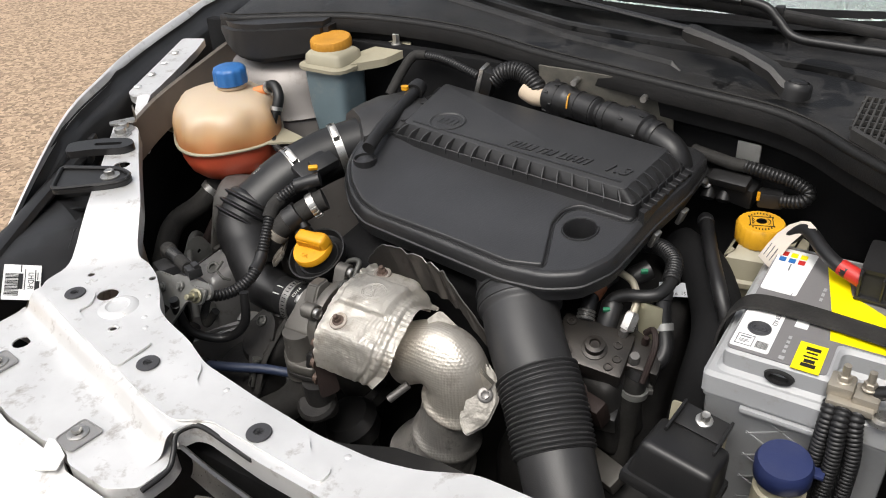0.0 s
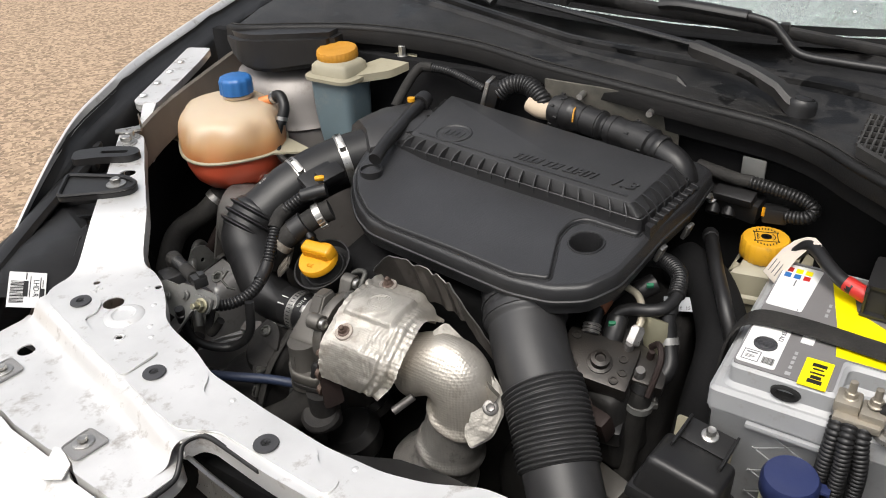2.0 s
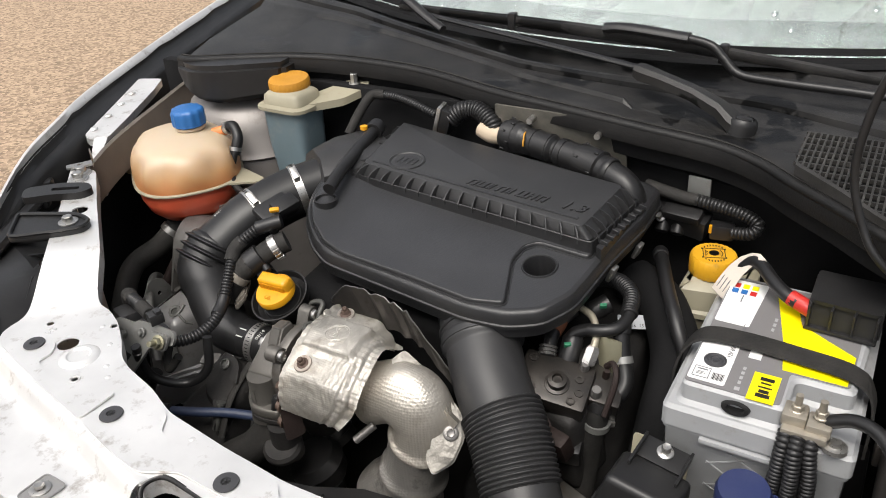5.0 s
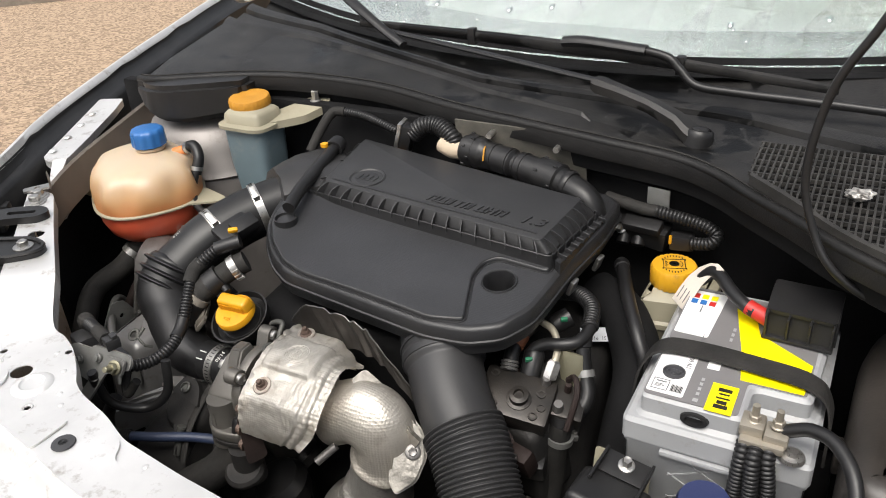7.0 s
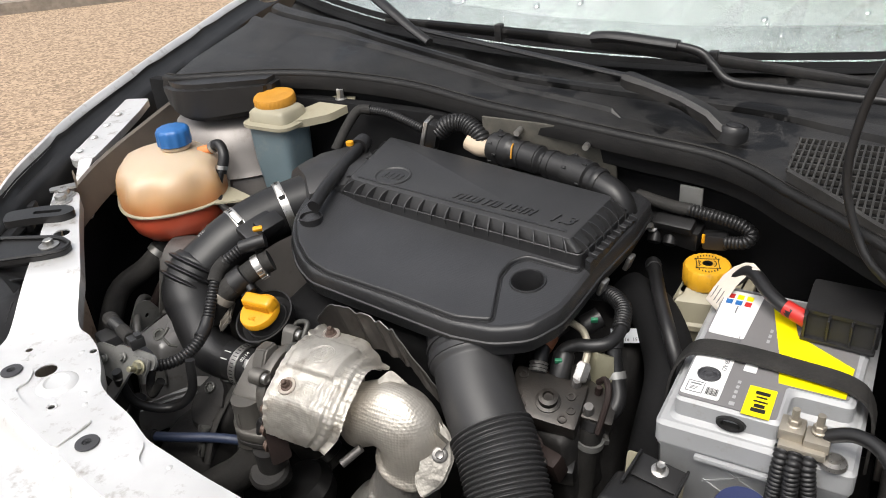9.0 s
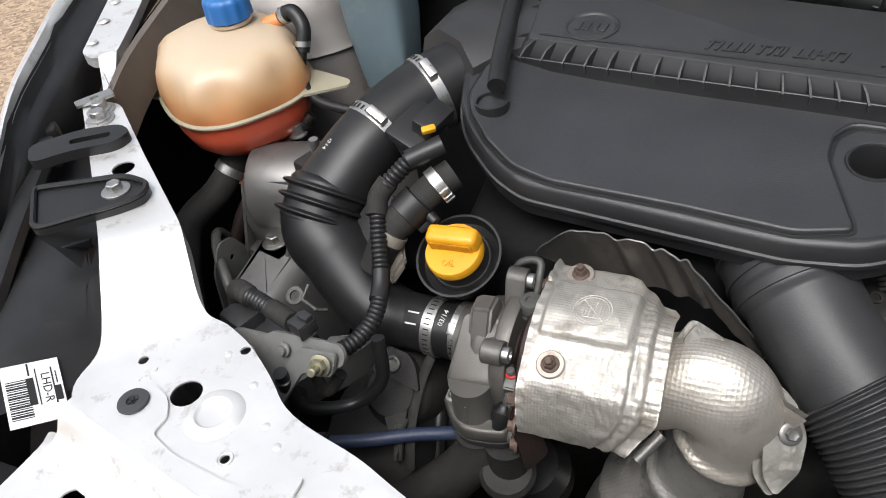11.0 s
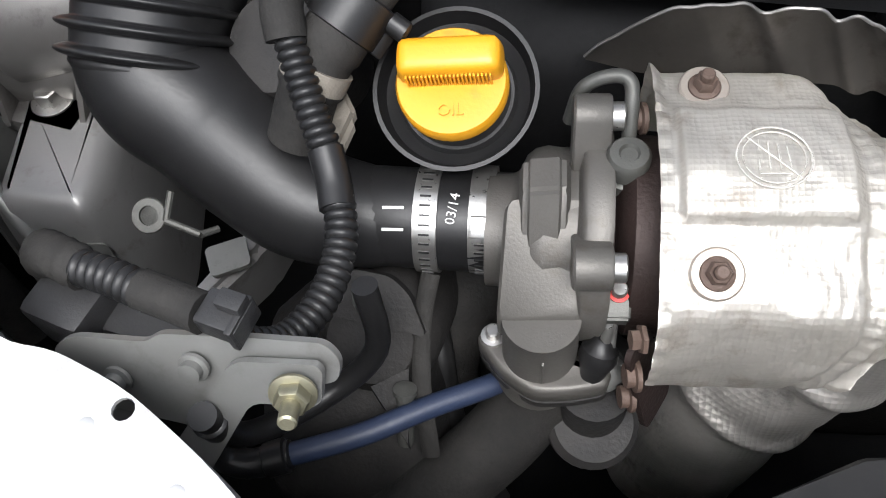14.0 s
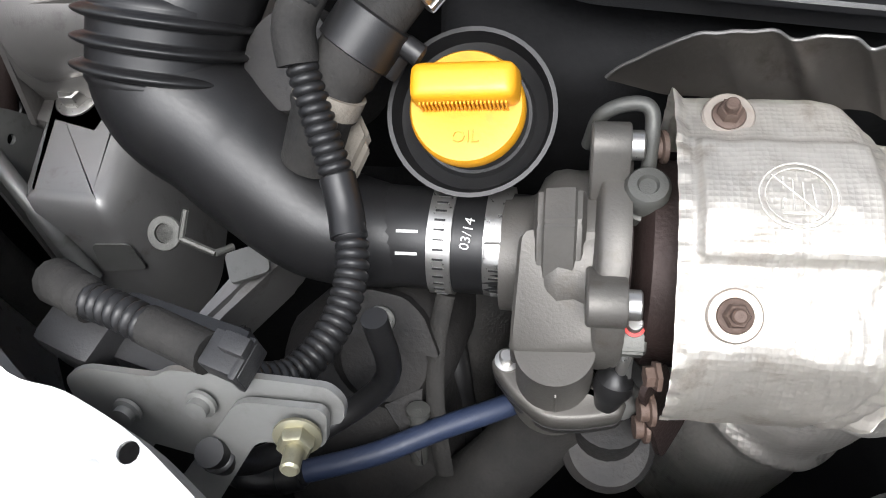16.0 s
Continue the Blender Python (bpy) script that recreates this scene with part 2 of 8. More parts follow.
CAST = material("cast_aluminium", (0.105, 0.099, 0.090), 0.50, 0.5, vary=0.25, grain=200, bump=0.2, dirt=0.8, dust_color=(0.075, 0.064, 0.052))
BANJO = material("dull_grey_fitting", (0.085, 0.085, 0.078), 0.5, 0.5, vary=0.2, grain=260, bump=0.2, dirt=0.6, dust_color=(0.05, 0.045, 0.038))
STEEL = material("zinc_steel", (0.46, 0.45, 0.43), 0.30, 0.9, vary=0.15, bump=0.15, dirt=0.5, dust_color=(0.14, 0.12, 0.09))
ZINC = material("yellow_zinc", (0.36, 0.34, 0.24), 0.38, 0.8, vary=0.2, bump=0.2, dirt=0.5, dust_color=(0.14, 0.12, 0.08))
GREYSTEEL = material("grey_bracket_steel", (0.25, 0.25, 0.24), 0.42, 0.6, vary=0.15, bump=0.1, dirt=0.5, dust_color=(0.09, 0.08, 0.07))
RUST = material("rusty_steel", (0.085, 0.056, 0.043), 0.65, 0.2, vary=0.4, bump=0.6)
BROWNED = material("browned_iron", (0.022, 0.013, 0.011), 0.6, 0.4, vary=0.3, bump=0.5)
YELLOW = material("yellow_plastic", (0.58, 0.27, 0.008), 0.36, 0, vary=0.14, bump=0.1, dirt=0.55, dust_color=(0.25, 0.11, 0.015))
YELLOW_OLD = material("grubby_yellow_plastic", (0.43, 0.20, 0.018), 0.5, 0, vary=0.12, bump=0.1, dirt=0.5, dust_color=(0.22, 0.11, 0.03))
BLUE = material("blue_plastic", (0.02, 0.115, 0.33), 0.4, 0, vary=0.08, bump=0.05, dirt=0.2, dust_color=(0.08, 0.11, 0.2))
NAVY = material("navy_plastic", (0.012, 0.02, 0.075), 0.45, 0, vary=0.15, dust=0.1, dust_color=(0.1, 0.1, 0.12))
BLUE_HOSE = material("blue_rubber", (0.016, 0.025, 0.055), 0.5, 0, vary=0.15, bump=0.2, dust=0.2, dust_color=(0.06, 0.07, 0.1))
CREAM = material("aged_cream_plastic", (0.27, 0.248, 0.18), 0.5, 0, vary=0.1, bump=0.05, dirt=0.45, dust_color=(0.22, 0.18, 0.12))
BATTERY = material("grey_battery_plastic", (0.29, 0.295, 0.30), 0.42, 0, vary=0.06, bump=0.1, dirt=0.5, dust_color=(0.18, 0.155, 0.125))
PAPER = material("white_label", (0.66, 0.66, 0.65), 0.5, 0, vary=0.04, bump=0.02, dirt=0.15)
PALE_BLUE = material("pale_blue_tank_plastic", (0.125, 0.17, 0.19), 0.45, 0, vary=0.08, bump=0.05, dirt=0.2)
LABEL_GREY = plain("grey_label", (0.15, 0.145, 0.145), 0.45)
LABEL_YELLOW = plain("yellow_label", (0.80, 0.66, 0.0), 0.4)
CLIP = plain("dark_grey_clip_plastic", (0.035, 0.035, 0.038), 0.5)
INK = plain("black_ink", (0.008, 0.008, 0.008), 0.5)
GREYINK = plain("grey_ink", (0.12, 0.12, 0.125), 0.5)
GREYPRINT = plain("pale_grey_print", (0.32, 0.32, 0.32), 0.5)
RED = plain("red_plastic", (0.42, 0.02, 0.015), 0.45)
BEIGE_DUST = material("dust_caked_metal", (0.20, 0.18, 0.15), 0.75, 0.1, vary=0.3, grain=120, bump=0.5, dirt=0.5, dust_color=(0.11, 0.095, 0.08))
TAPE = material("beige_tape", (0.42, 0.34, 0.25), 0.7, 0, vary=0.15, bump=0.4)
WHITEMARK = plain("white_print", (0.5, 0.5, 0.48), 0.6)


def cowl_material():
    """Faded plastic with darker wet patches that shine."""
    mt = material("faded_wet_plastic", (0.0105, 0.0105, 0.0108), 0.42, 0, vary=0.6, grain=130, bump=0.5, dust=0.34, dust_color=(0.052, 0.048, 0.043), spec=0.3)
    n, l = mt.node_tree.nodes, mt.node_tree.links
    bs, tc = n["Principled BSDF"], n.new("ShaderNodeTexCoord")
    wet = n.new("ShaderNodeTexNoise")
    wet.inputs["Scale"].default_value, wet.inputs["Detail"].default_value, wet.inputs["Roughness"].default_value = 9.0, 6.0, 0.6
    l.new(tc.outputs["Object"], wet.inputs["Vector"])
    m = n.new("ShaderNodeMapRange")
    m.inputs["From Min"].default_value, m.inputs["From Max"].default_value = 0.555, 0.57
    l.new(wet.outputs["Fac"], m.inputs["Value"])
    mix = n.new("ShaderNodeMix")
    mix.data_type = "RGBA"
    l.new(m.outputs[0], mix.inputs["Factor"])
    l.new(bs.inputs["Base Color"].links[0].from_socket, mix.inputs["A"])
    mix.inputs["B"].default_value = (0.0025, 0.0025, 0.0025, 1)
    l.new(mix.outputs["Result"], bs.inputs["Base Color"])
    mr = n.new("ShaderNodeMix")
    l.new(m.outputs[0], mr.inputs["Factor"])
    l.new(bs.inputs["Roughness"].links[0].from_socket, mr.inputs["A"])
    mr.inputs["B"].default_value = 0.28
    l.new(mr.outputs["Result"], bs.inputs["Roughness"])
    return mt


COWL = cowl_material()


def add_bump(mt, tex, out, strength, deep):
    """A second relief on a surface, from a texture laid in object space."""
    n, l = mt.node_tree.nodes, mt.node_tree.links
    tc = n.new("ShaderNodeTexCoord")
    l.new(tc.outputs["Object"], tex.inputs["Vector"])
    bp = n.new("ShaderNodeBump")
    bp.inputs["Strength"].default_value, bp.inputs["Distance"].default_value = strength, deep
    l.new(tex.outputs[out], bp.inputs["Height"])
    socket = n["Principled BSDF"].inputs["Normal"]
    if socket.links:
        l.new(socket.links[0].from_socket, bp.inputs["Normal"])
    l.new(bp.outputs[0], socket)
    return mt


COVER_GRAIN = material("line_grained_plastic", (0.022, 0.0225, 0.0245), 0.34, 0, vary=0.2, grain=500, bump=0.3, dust=0.04, dust_color=(0.14, 0.13, 0.12), spec=0.55)
lines_tex = COVER_GRAIN.node_tree.nodes.new("ShaderNodeTexWave")
lines_tex.bands_direction = "Y"
lines_tex.inputs["Scale"].default_value, lines_tex.inputs["Distortion"].default_value = 130.0, 0.4
add_bump(COVER_GRAIN, lines_tex, "Fac", 0.12, 0.0006)
DUCT_PLASTIC = material("dusty_grey_plastic", (0.021, 0.021, 0.022), 0.45, 0, vary=0.25, grain=200, bump=0.2, dust=0.1, dust_color=(0.08, 0.075, 0.068), spec=0.45)
CAST_DARK = material("dull_cast_metal", (0.18, 0.173, 0.166), 0.38, 0.65, vary=0.25, grain=260, bump=0.12, dirt=0.5, dust_color=(0.05, 0.043, 0.037))


# foil copy whose darker blotches stand in for shade on the catalyst
SHADE_FOIL = material("shade_blotched_foil", (0.50, 0.483, 0.455), 0.45, 0.8, vary=0.3, grain=60, bump=0.0, dirt=0.6, dust_color=(0.08, 0.07, 0.06))
dimples = SHADE_FOIL.node_tree.nodes.new("ShaderNodeTexVoronoi")
dimples.inputs["Scale"].default_value, dimples.inputs["Randomness"].default_value = 290.0, 0.15
add_bump(SHADE_FOIL, dimples, "Distance", 0.35, 0.0016)
SEAL_RUBBER = material("matt_seal_rubber", (0.0045, 0.0045, 0.0047), 0.55, 0, vary=0.35, grain=120, bump=0.4, dust=0.14, dust_color=(0.05, 0.046, 0.042), spec=0.3)

# ---- ground ----
def gravel():
    mt = material("worn_tan_asphalt", (0.28, 0.205, 0.14), 0.9, 0, vary=0.2, grain=20, bump=0.8, deep=0.006)
    n, l = mt.node_tree.nodes, mt.node_tree.links
    bs, tc = n["Principled BSDF"], n.new("ShaderNodeTexCoord")
    v = n.new("ShaderNodeTexVoronoi")
    v.inputs["Scale"].default_value = 55.0
    l.new(tc.outputs["Object"], v.inputs["Vector"])
    r = n.new("ShaderNodeValToRGB")
    r.color_ramp.elements[0].color, r.color_ramp.elements[1].color = (0.12, 0.082, 0.052, 1), (0.48, 0.35, 0.235, 1)
    sep = n.new("ShaderNodeSeparateColor")
    l.new(v.outputs["Color"], sep.inputs[0])
    l.new(sep.outputs[0], r.inputs["Fac"])
    mix = n.new("ShaderNodeMix")
    mix.data_type = "RGBA"
    mix.inputs["Factor"].default_value = 0.75
    old = bs.inputs["Base Color"].links[0].from_socket
    l.new(old, mix.inputs["A"])
    l.new(r.outputs[0], mix.inputs["B"])
    l.new(mix.outputs["Result"], bs.inputs["Base Color"])
    return mt


GRAVEL = gravel()
bm = B()
bmesh.ops.create_grid(bm, x_segments=2, y_segments=2, size=150)
solo("ground", bm, GRAVEL, "tan worn asphalt ground with coarse gravel texture", "ground", kind="structure", smooth=0)
bm = B()
skin(bm, [[Vector((-9.4, 3.1, z)), Vector((-3.0, 8.6, z)), Vector((-3.3, 8.95, z)), Vector((-9.7, 3.45, z))] for z in (0.0, 0.10, 0.11)])
solo("kerb", bm, material("dirty_kerb", (0.2, 0.17, 0.14), 0.9, vary=0.3, dust=0.3), "low dirty concrete kerb at the far side", "kerb", kind="structure", smooth=0)
bm = B()
skin(bm, [[Vector((-9.75, 3.5, z)), Vector((-3.35, 9.0, z)), Vector((-13, 22, z)), Vector((-24, 14, z))] for z in (0.0, 0.09)])
solo("pavement", bm, material("grey_brown_pavement", (0.24, 0.2, 0.165), 0.9, vary=0.2, grain=20, bump=0.5, deep=0.004), "grey brown paved strip beyond the kerb", "pavement", kind="structure", smooth=0)

# ---- car body ----
car = thing("car", (0, 1.2, 0), "silver car with its engine bay open", "car")


def soft(a, b, t):
    t = min(1, max(0, (t - a) / (b - a)))
    return t * t * (3 - 2 * t)


def arm_z(x, y):
    """The crossmember is level and its arm climbs towards the wing."""
    return 1.03 + 0.038 * soft(0.69, 0.80, 0.8 * y - 0.6 * x)


PANEL = [(-0.61, 0.823), (-0.52, 0.75), (-0.415, 0.668), (-0.378, 0.624), (-0.362, 0.612), (-0.345, 0.611), (-0.315, 0.598), (-0.281, 0.574), (-0.26, 0.555),
         (-0.237, 0.545), (-0.19, 0.533), (-0.147, 0.515), (-0.06, 0.503), (0.01, 0.496), (0.07, 0.497), (0.11, 0.506), (0.15, 0.525), (0.30, 0.53), (0.62, 0.53),
         (0.62, 0.42), (0.12, 0.44), (0.053, 0.445), (-0.011, 0.447), (-0.048, 0.451), (-0.083, 0.455), (-0.095, 0.452), (-0.099, 0.443), (-0.101, 0.436), (-0.135, 0.442), (-0.181, 0.455), (-0.24, 0.468), (-0.305, 0.482), (-0.36, 0.496), (-0.405, 0.508),
         (-0.424, 0.528), (-0.424, 0.56), (-0.442, 0.59), (-0.47, 0.632), (-0.551, 0.714), (-0.66, 0.82)]
bm = B()
holes = [disc(-0.333, 0.545, 0.0115, 24), disc(-0.314, 0.591, 0.004, 12), disc(-0.385, 0.562, 0.0040, 12), disc(-0.274, 0.507, 0.0035, 12), disc(-0.523, 0.725, 0.0105, 16)]
RIM_P = rounded(PANEL, 0.012, 3)
plate(bm, RIM_P, holes, 0.0016, 0.0, lip=0.022)
bmesh.ops.subdivide_edges(bm, edges=[e for e in bm.edges if e.calc_length() > 0.03], cuts=3)
bmesh.ops.triangulate(bm, faces=bm.faces)
for v in bm.verts:
    v.co.z += arm_z(v.co.x, v.co.y) + 0.0007 * noise.noise(v.co * 16)
front_panel = part("front_panel", bm, SILVER, car, "silver painted upper crossmember with round holes", smooth=30)
for loop, r in ((holes[3], 0.0052), (holes[0], 0.0)):
    if r:
        bm = B()
        cx, cy = sum(q[0] for q in loop) / len(loop), sum(q[1] for q in loop) / len(loop)
        hoop(bm, r, 0.0009, pose(cx, cy, 1.0305))
        part("hole_rim", bm, SILVER, car)
# the fold down from the panel to the lower shelf
FOLD = [(-0.416, 0.510), (-0.388, 0.5025), (-0.36, 0.496), (-0.305, 0.482), (-0.24, 0.468), (-0.181, 0.455), (-0.135, 0.442), (-0.102, 0.434)]
bm = B()
rings = []
line = curve([(x, y, 0) for x, y in FOLD], 5)
for i, p in enumerate(line):
    d = (line[min(i + 1, len(line) - 1)] - line[max(i - 1, 0)]).normalized()
    out = Vector((d.y, -d.x, 0))
    rings.append([p + out * a + Vector((0, 0, 1.0306 - b)) for a, b in ((-0.010, 0.0002), (-0.004, 0.0), (0.0, 0.0006), (0.0035, 0.0025), (0.0065, 0.006), (0.009, 0.0105), (0.0115, 0.0152), (0.0145, 0.0186), (0.0185, 0.0205), (0.024, 0.0212), (0.032, 0.0214))])
skin(bm, rings, False)
part("panel_fold", bm, SILVER, car, "rounded fold along the crossmember", 60)
SHELF = [(-0.432, 0.500), (-0.361, 0.494), (-0.291, 0.479), (-0.231, 0.465), (-0.171, 0.450), (-0.119, 0.440), (-0.098, 0.432), (-0.093, 0.416), (-0.096, 0.388), (-0.12, 0.373), (-0.175, 0.375), (-0.185, 0.382), (-0.209, 0.384), (-0.218, 0.381), (-0.249, 0.383), (-0.277, 0.384), (-0.303, 0.389), (-0.363, 0.389), (-0.434, 0.43), (-0.43, 0.465), (-0.428, 0.49)]
bm = B()
plate(bm, rounded(SHELF, 0.005, 3), [disc(-0.372, 0.458, 0.0095, 18)], 0.0015, lambda x, y: 1.0090 + 0.0006 * noise.noise(Vector((x, y, 0)) * 22), lip=0.02)
part("lower_shelf", bm, SILVER, car, "silver lower shelf of the crossmember", smooth=30)
bm = B()
plate(bm, rounded([(-0.45, 0.415), (-0.364, 0.3855), (-0.303, 0.3855), (-0.277, 0.3805), (-0.249, 0.3795), (-0.216, 0.3775), (-0.207, 0.3805), (-0.187, 0.3785), (-0.177, 0.3715), (-0.12, 0.3695), (-0.05, 0.362), (0.0, 0.33), (-0.2, 0.30), (-0.45, 0.34), (-0.52, 0.40)], 0.005), (), 0.0015, lambda x, y: 1.0045 + 0.30 * (y - 0.38), lip=0.05)
part("bumper_top", bm, SILVER, car, "silver painted top edge of the bumper", smooth=30)
# raised overlap plates with black clips and a pressed dish
for outline in ([(-0.405, 0.528), (-0.367, 0.546), (-0.342, 0.538), (-0.331, 0.522), (-0.334, 0.509), (-0.309, 0.499), (-0.254, 0.491), (-0.228, 0.502), (-0.216, 0.512), (-0.216, 0.466), (-0.305, 0.485), (-0.36, 0.499), (-0.40, 0.510)],
                [(-0.214, 0.466), (-0.209, 0.517), (-0.172, 0.521), (-0.142, 0.509), (-0.133, 0.491), (-0.107, 0.484), (-0.082, 0.489), (-0.06, 0.499), (0.0, 0.492), (0.012, 0.487), (0.02, 0.477), (0.05, 0.472), (0.05, 0.453), (-0.08, 0.461), (-0.112, 0.444), (-0.15, 0.450)]):
    bm = B()
    plate(bm, rounded(outline, 0.009, 4), (), 0.002, 1.0327)
    part("overlap_plate", bm, SILVER, car, smooth=30)
bm = B()
lathe(bm, [(0.0215, -0.0006), (0.020, 0.0005), (0.0165, 0.0021), (0.013, 0.0024), (0.0115, 0.0009), (0.0105, 0.0006), (0.0, 0.0007)], pose(-0.302, 0.535, 1.0308), 36)
part("pressed_dish", bm, SILVER, car)
letters("stamped_number", "245", 0.0125, pose(-0.3725, 0.5495, 1.0306, 0, 0, -86), SILVER, front_panel, 0.0004, "small stamped figures")
for x, y, z in ((-0.363, 0.526, 1.0327), (-0.192, 0.485, 1.0327), (-0.031, 0.470, 1.0327), (0.35, 0.47, 1.031)):
    bm = B()
    lathe(bm, [(0.0108, 0), (0.0114, 0.001), (0.0108, 0.0022), (0.0046, 0.0027), (0.0040, 0.0010), (0.0, 0.0008)], pose(x, y, z), 26)
    clip_ = part("push_clip", bm, CLIP, car, "round dark grey plastic push clip")
    for a in (0, 60, 120):
        bm = B()
        box(bm, (0.0075, 0.0012, 0.0006), pose(x, y, z + 0.0013, 0, 0, a), 0)
        part("star_slot", bm, INK, clip_)

# small weld nibs along the inner rim
for i, (x, y) in enumerate(((-0.372, 0.603), (-0.325, 0.585), (-0.29, 0.565), (-0.262, 0.537), (-0.246, 0.525), (-0.205, 0.516), (-0.10, 0.498), (-0.03, 0.494), (0.05, 0.489), (-0.40, 0.64))):
    bm = B()
    lathe(bm, [(0.0032, 0), (0.0024, 0.0005), (0.0, 0.0007)], pose(x, y, 1.0302 if i < 9 else 1.045), 10)
    part("weld_nib", bm, SILVER, car)
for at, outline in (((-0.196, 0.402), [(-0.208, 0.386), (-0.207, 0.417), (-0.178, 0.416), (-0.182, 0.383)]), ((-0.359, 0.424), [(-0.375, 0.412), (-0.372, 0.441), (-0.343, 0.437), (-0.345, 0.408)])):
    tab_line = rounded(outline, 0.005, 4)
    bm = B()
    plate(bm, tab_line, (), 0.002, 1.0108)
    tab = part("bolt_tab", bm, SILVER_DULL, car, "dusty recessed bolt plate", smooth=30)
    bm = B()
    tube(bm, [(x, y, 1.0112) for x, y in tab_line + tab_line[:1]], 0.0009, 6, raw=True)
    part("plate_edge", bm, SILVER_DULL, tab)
    bm = B()
    lathe(bm, [(0.0098, 0), (0.0098, 0.0012), (0.008, 0.002), (0.0055, 0.002)], pose(*at, 1.0108), 24)
    hexbolt(bm, pose(*at, 1.0118), 0.0048, 0.0045, 0)
    part("panel_bolt", bm, STEEL, tab, "zinc bolt in a stamped recess")
bm = B()
plate(bm, rounded([(-0.200, 0.357), (-0.214, 0.385), (-0.204, 0.386), (-0.183, 0.379), (-0.179, 0.366)], 0.002), (), 0.0015, lambda x, y: 1.0118 + 0.3 * min(0, y - 0.383))
part("white_tab", bm, PAPER, car, "small white folded tab")
bm = B()
tube(bm, [(-0.020, 0.4485, 1.0265), (-0.060, 0.4525, 1.0275), (-0.085, 0.4545, 1.0275), (-0.0965, 0.4505, 1.0265), (-0.1015, 0.438, 1.0245), (-0.097, 0.428, 1.014), (-0.0925, 0.415, 1.0065), (-0.0945, 0.389, 1.0055)], 0.0026, 10, n=8)
part("notch_edging", bm, RUBBER, car, "black rubber edging round the latch notch", 60)
# bolts and bracket on the arm
for x, y in ((-0.612, 0.793), (-0.624, 0.808)):
    bm = B()
    lathe(bm, [(0.0145, 0), (0.0145, 0.0015), (0.0135, 0.002), (0.011, 0.002)], pose(x + 0.004, y - 0.002, 1.0685), 26)
    hexbolt(bm, pose(x + 0.004, y - 0.002, 1.0700), 0.0078, 0.0085, 0.0115)
    part("arm_bolt", bm, STEEL, car, "zinc hexagon bolt with washer")
bm = B()
plate(bm, rounded([(-0.662, 0.812), (-0.648, 0.802), (-0.618, 0.828), (-0.634, 0.840)], 0.004), [disc(-0.640, 0.820, 0.0045, 12)], 0.003, lambda x, y: 1.0735 + 0.1 * (x + 0.64))
skin(bm, [[Vector((x, y, 1.072)), Vector((x + 0.003, y - 0.003, 1.072)), Vector((x + 0.003, y - 0.003, 1.072 + h)), Vector((x, y, 1.072 + h))] for x, y, h in ((-0.634, 0.840, 0.012), (-0.628, 0.835, 0.024), (-0.621, 0.829, 0.026), (-0.617, 0.826, 0.016))])
part("catch_bracket", bm, STEEL, car, "folded zinc bracket beside the arm bolts")

# latch recess with its bright pressed channel
bm = B()
box(bm, (0.5, 0.16, 0.01), pose(0.15, 0.37, 0.93), 0.003)
part("latch_tray", bm, PIT, car)
bm = B()
rings = []
for p in curve([(-0.095, 0.452, 1.002), (-0.05, 0.446, 1.0), (0.03, 0.438, 0.998), (0.10, 0.43, 0.996)], 4):
    rings.append([p + Vector((0, -0.008 * (1 - math.cos(a)) - 0.01, 0.02 * math.sin(a) - 0.004)) for a in (x * 0.45 - 1.4 for x in range(8))])
skin(bm, rings, False)
bmesh.ops.solidify(bm, geom=list(bm.faces), thickness=0.002)
part("latch_channel", bm, STEEL, car, "bright pressed steel latch channel")
bm = B()
box(bm, (0.018, 0.02, 0.05), pose(-0.055, 0.415, 0.965, 10, 0, 20), 0.003)
tube(bm, [(-0.06, 0.41, 0.985), (-0.045, 0.40, 0.98), (-0.03, 0.395, 0.96)], 0.006, 10)
lathe(bm, [(0.008, 0), (0.008, 0.012), (0.0, 0.013)], axis((-0.06, 0.41, 0.985), (0.2, -1, 0.4)), 12)
part("latch_catch", bm, CAST, car, "greasy steel bonnet latch")

# fender: a sheet with a rolled top edge and an inner gutter
FENDER = [(-0.44, 0.40, 0.965), (-0.56, 0.56, 1.03), (-0.697, 0.756, 1.085), (-0.775, 0.89, 1.098), (-0.846, 1.03, 1.105), (-0.951, 1.305, 1.115), (-1.0, 1.45, 1.12), (-1.105, 1.767, 1.13), (-1.2, 2.2, 1.14)]
bm = B()
rings = []
for p in curve(FENDER, 5):
    w = min(1.0, max(0.25, (p.y - 0.55) / 0.4))
    rings.append([p + Vector((dx, dy, dz)) for dx, dy, dz in ((0.014 * w, -0.009, -0.016), (0.012 * w, -0.008, -0.011), (0.004, -0.002, -0.0015), (-0.002, 0.001, 0), (-0.012, 0.006, -0.004), (-0.04, 0.02, -0.03), (-0.07, 0.03, -0.1), (-0.085, 0.04, -0.35), (-0.07, 0.03, -0.75))])
for side in (1, -1):
    bm = B()
    skin(bm, [[Vector((side * q.x, q.y, q.z)) for q in r] for r in rings], False)
    part("fender", bm, SILVER, car, "silver painted front fender", 50)
bm = B()
rings = []
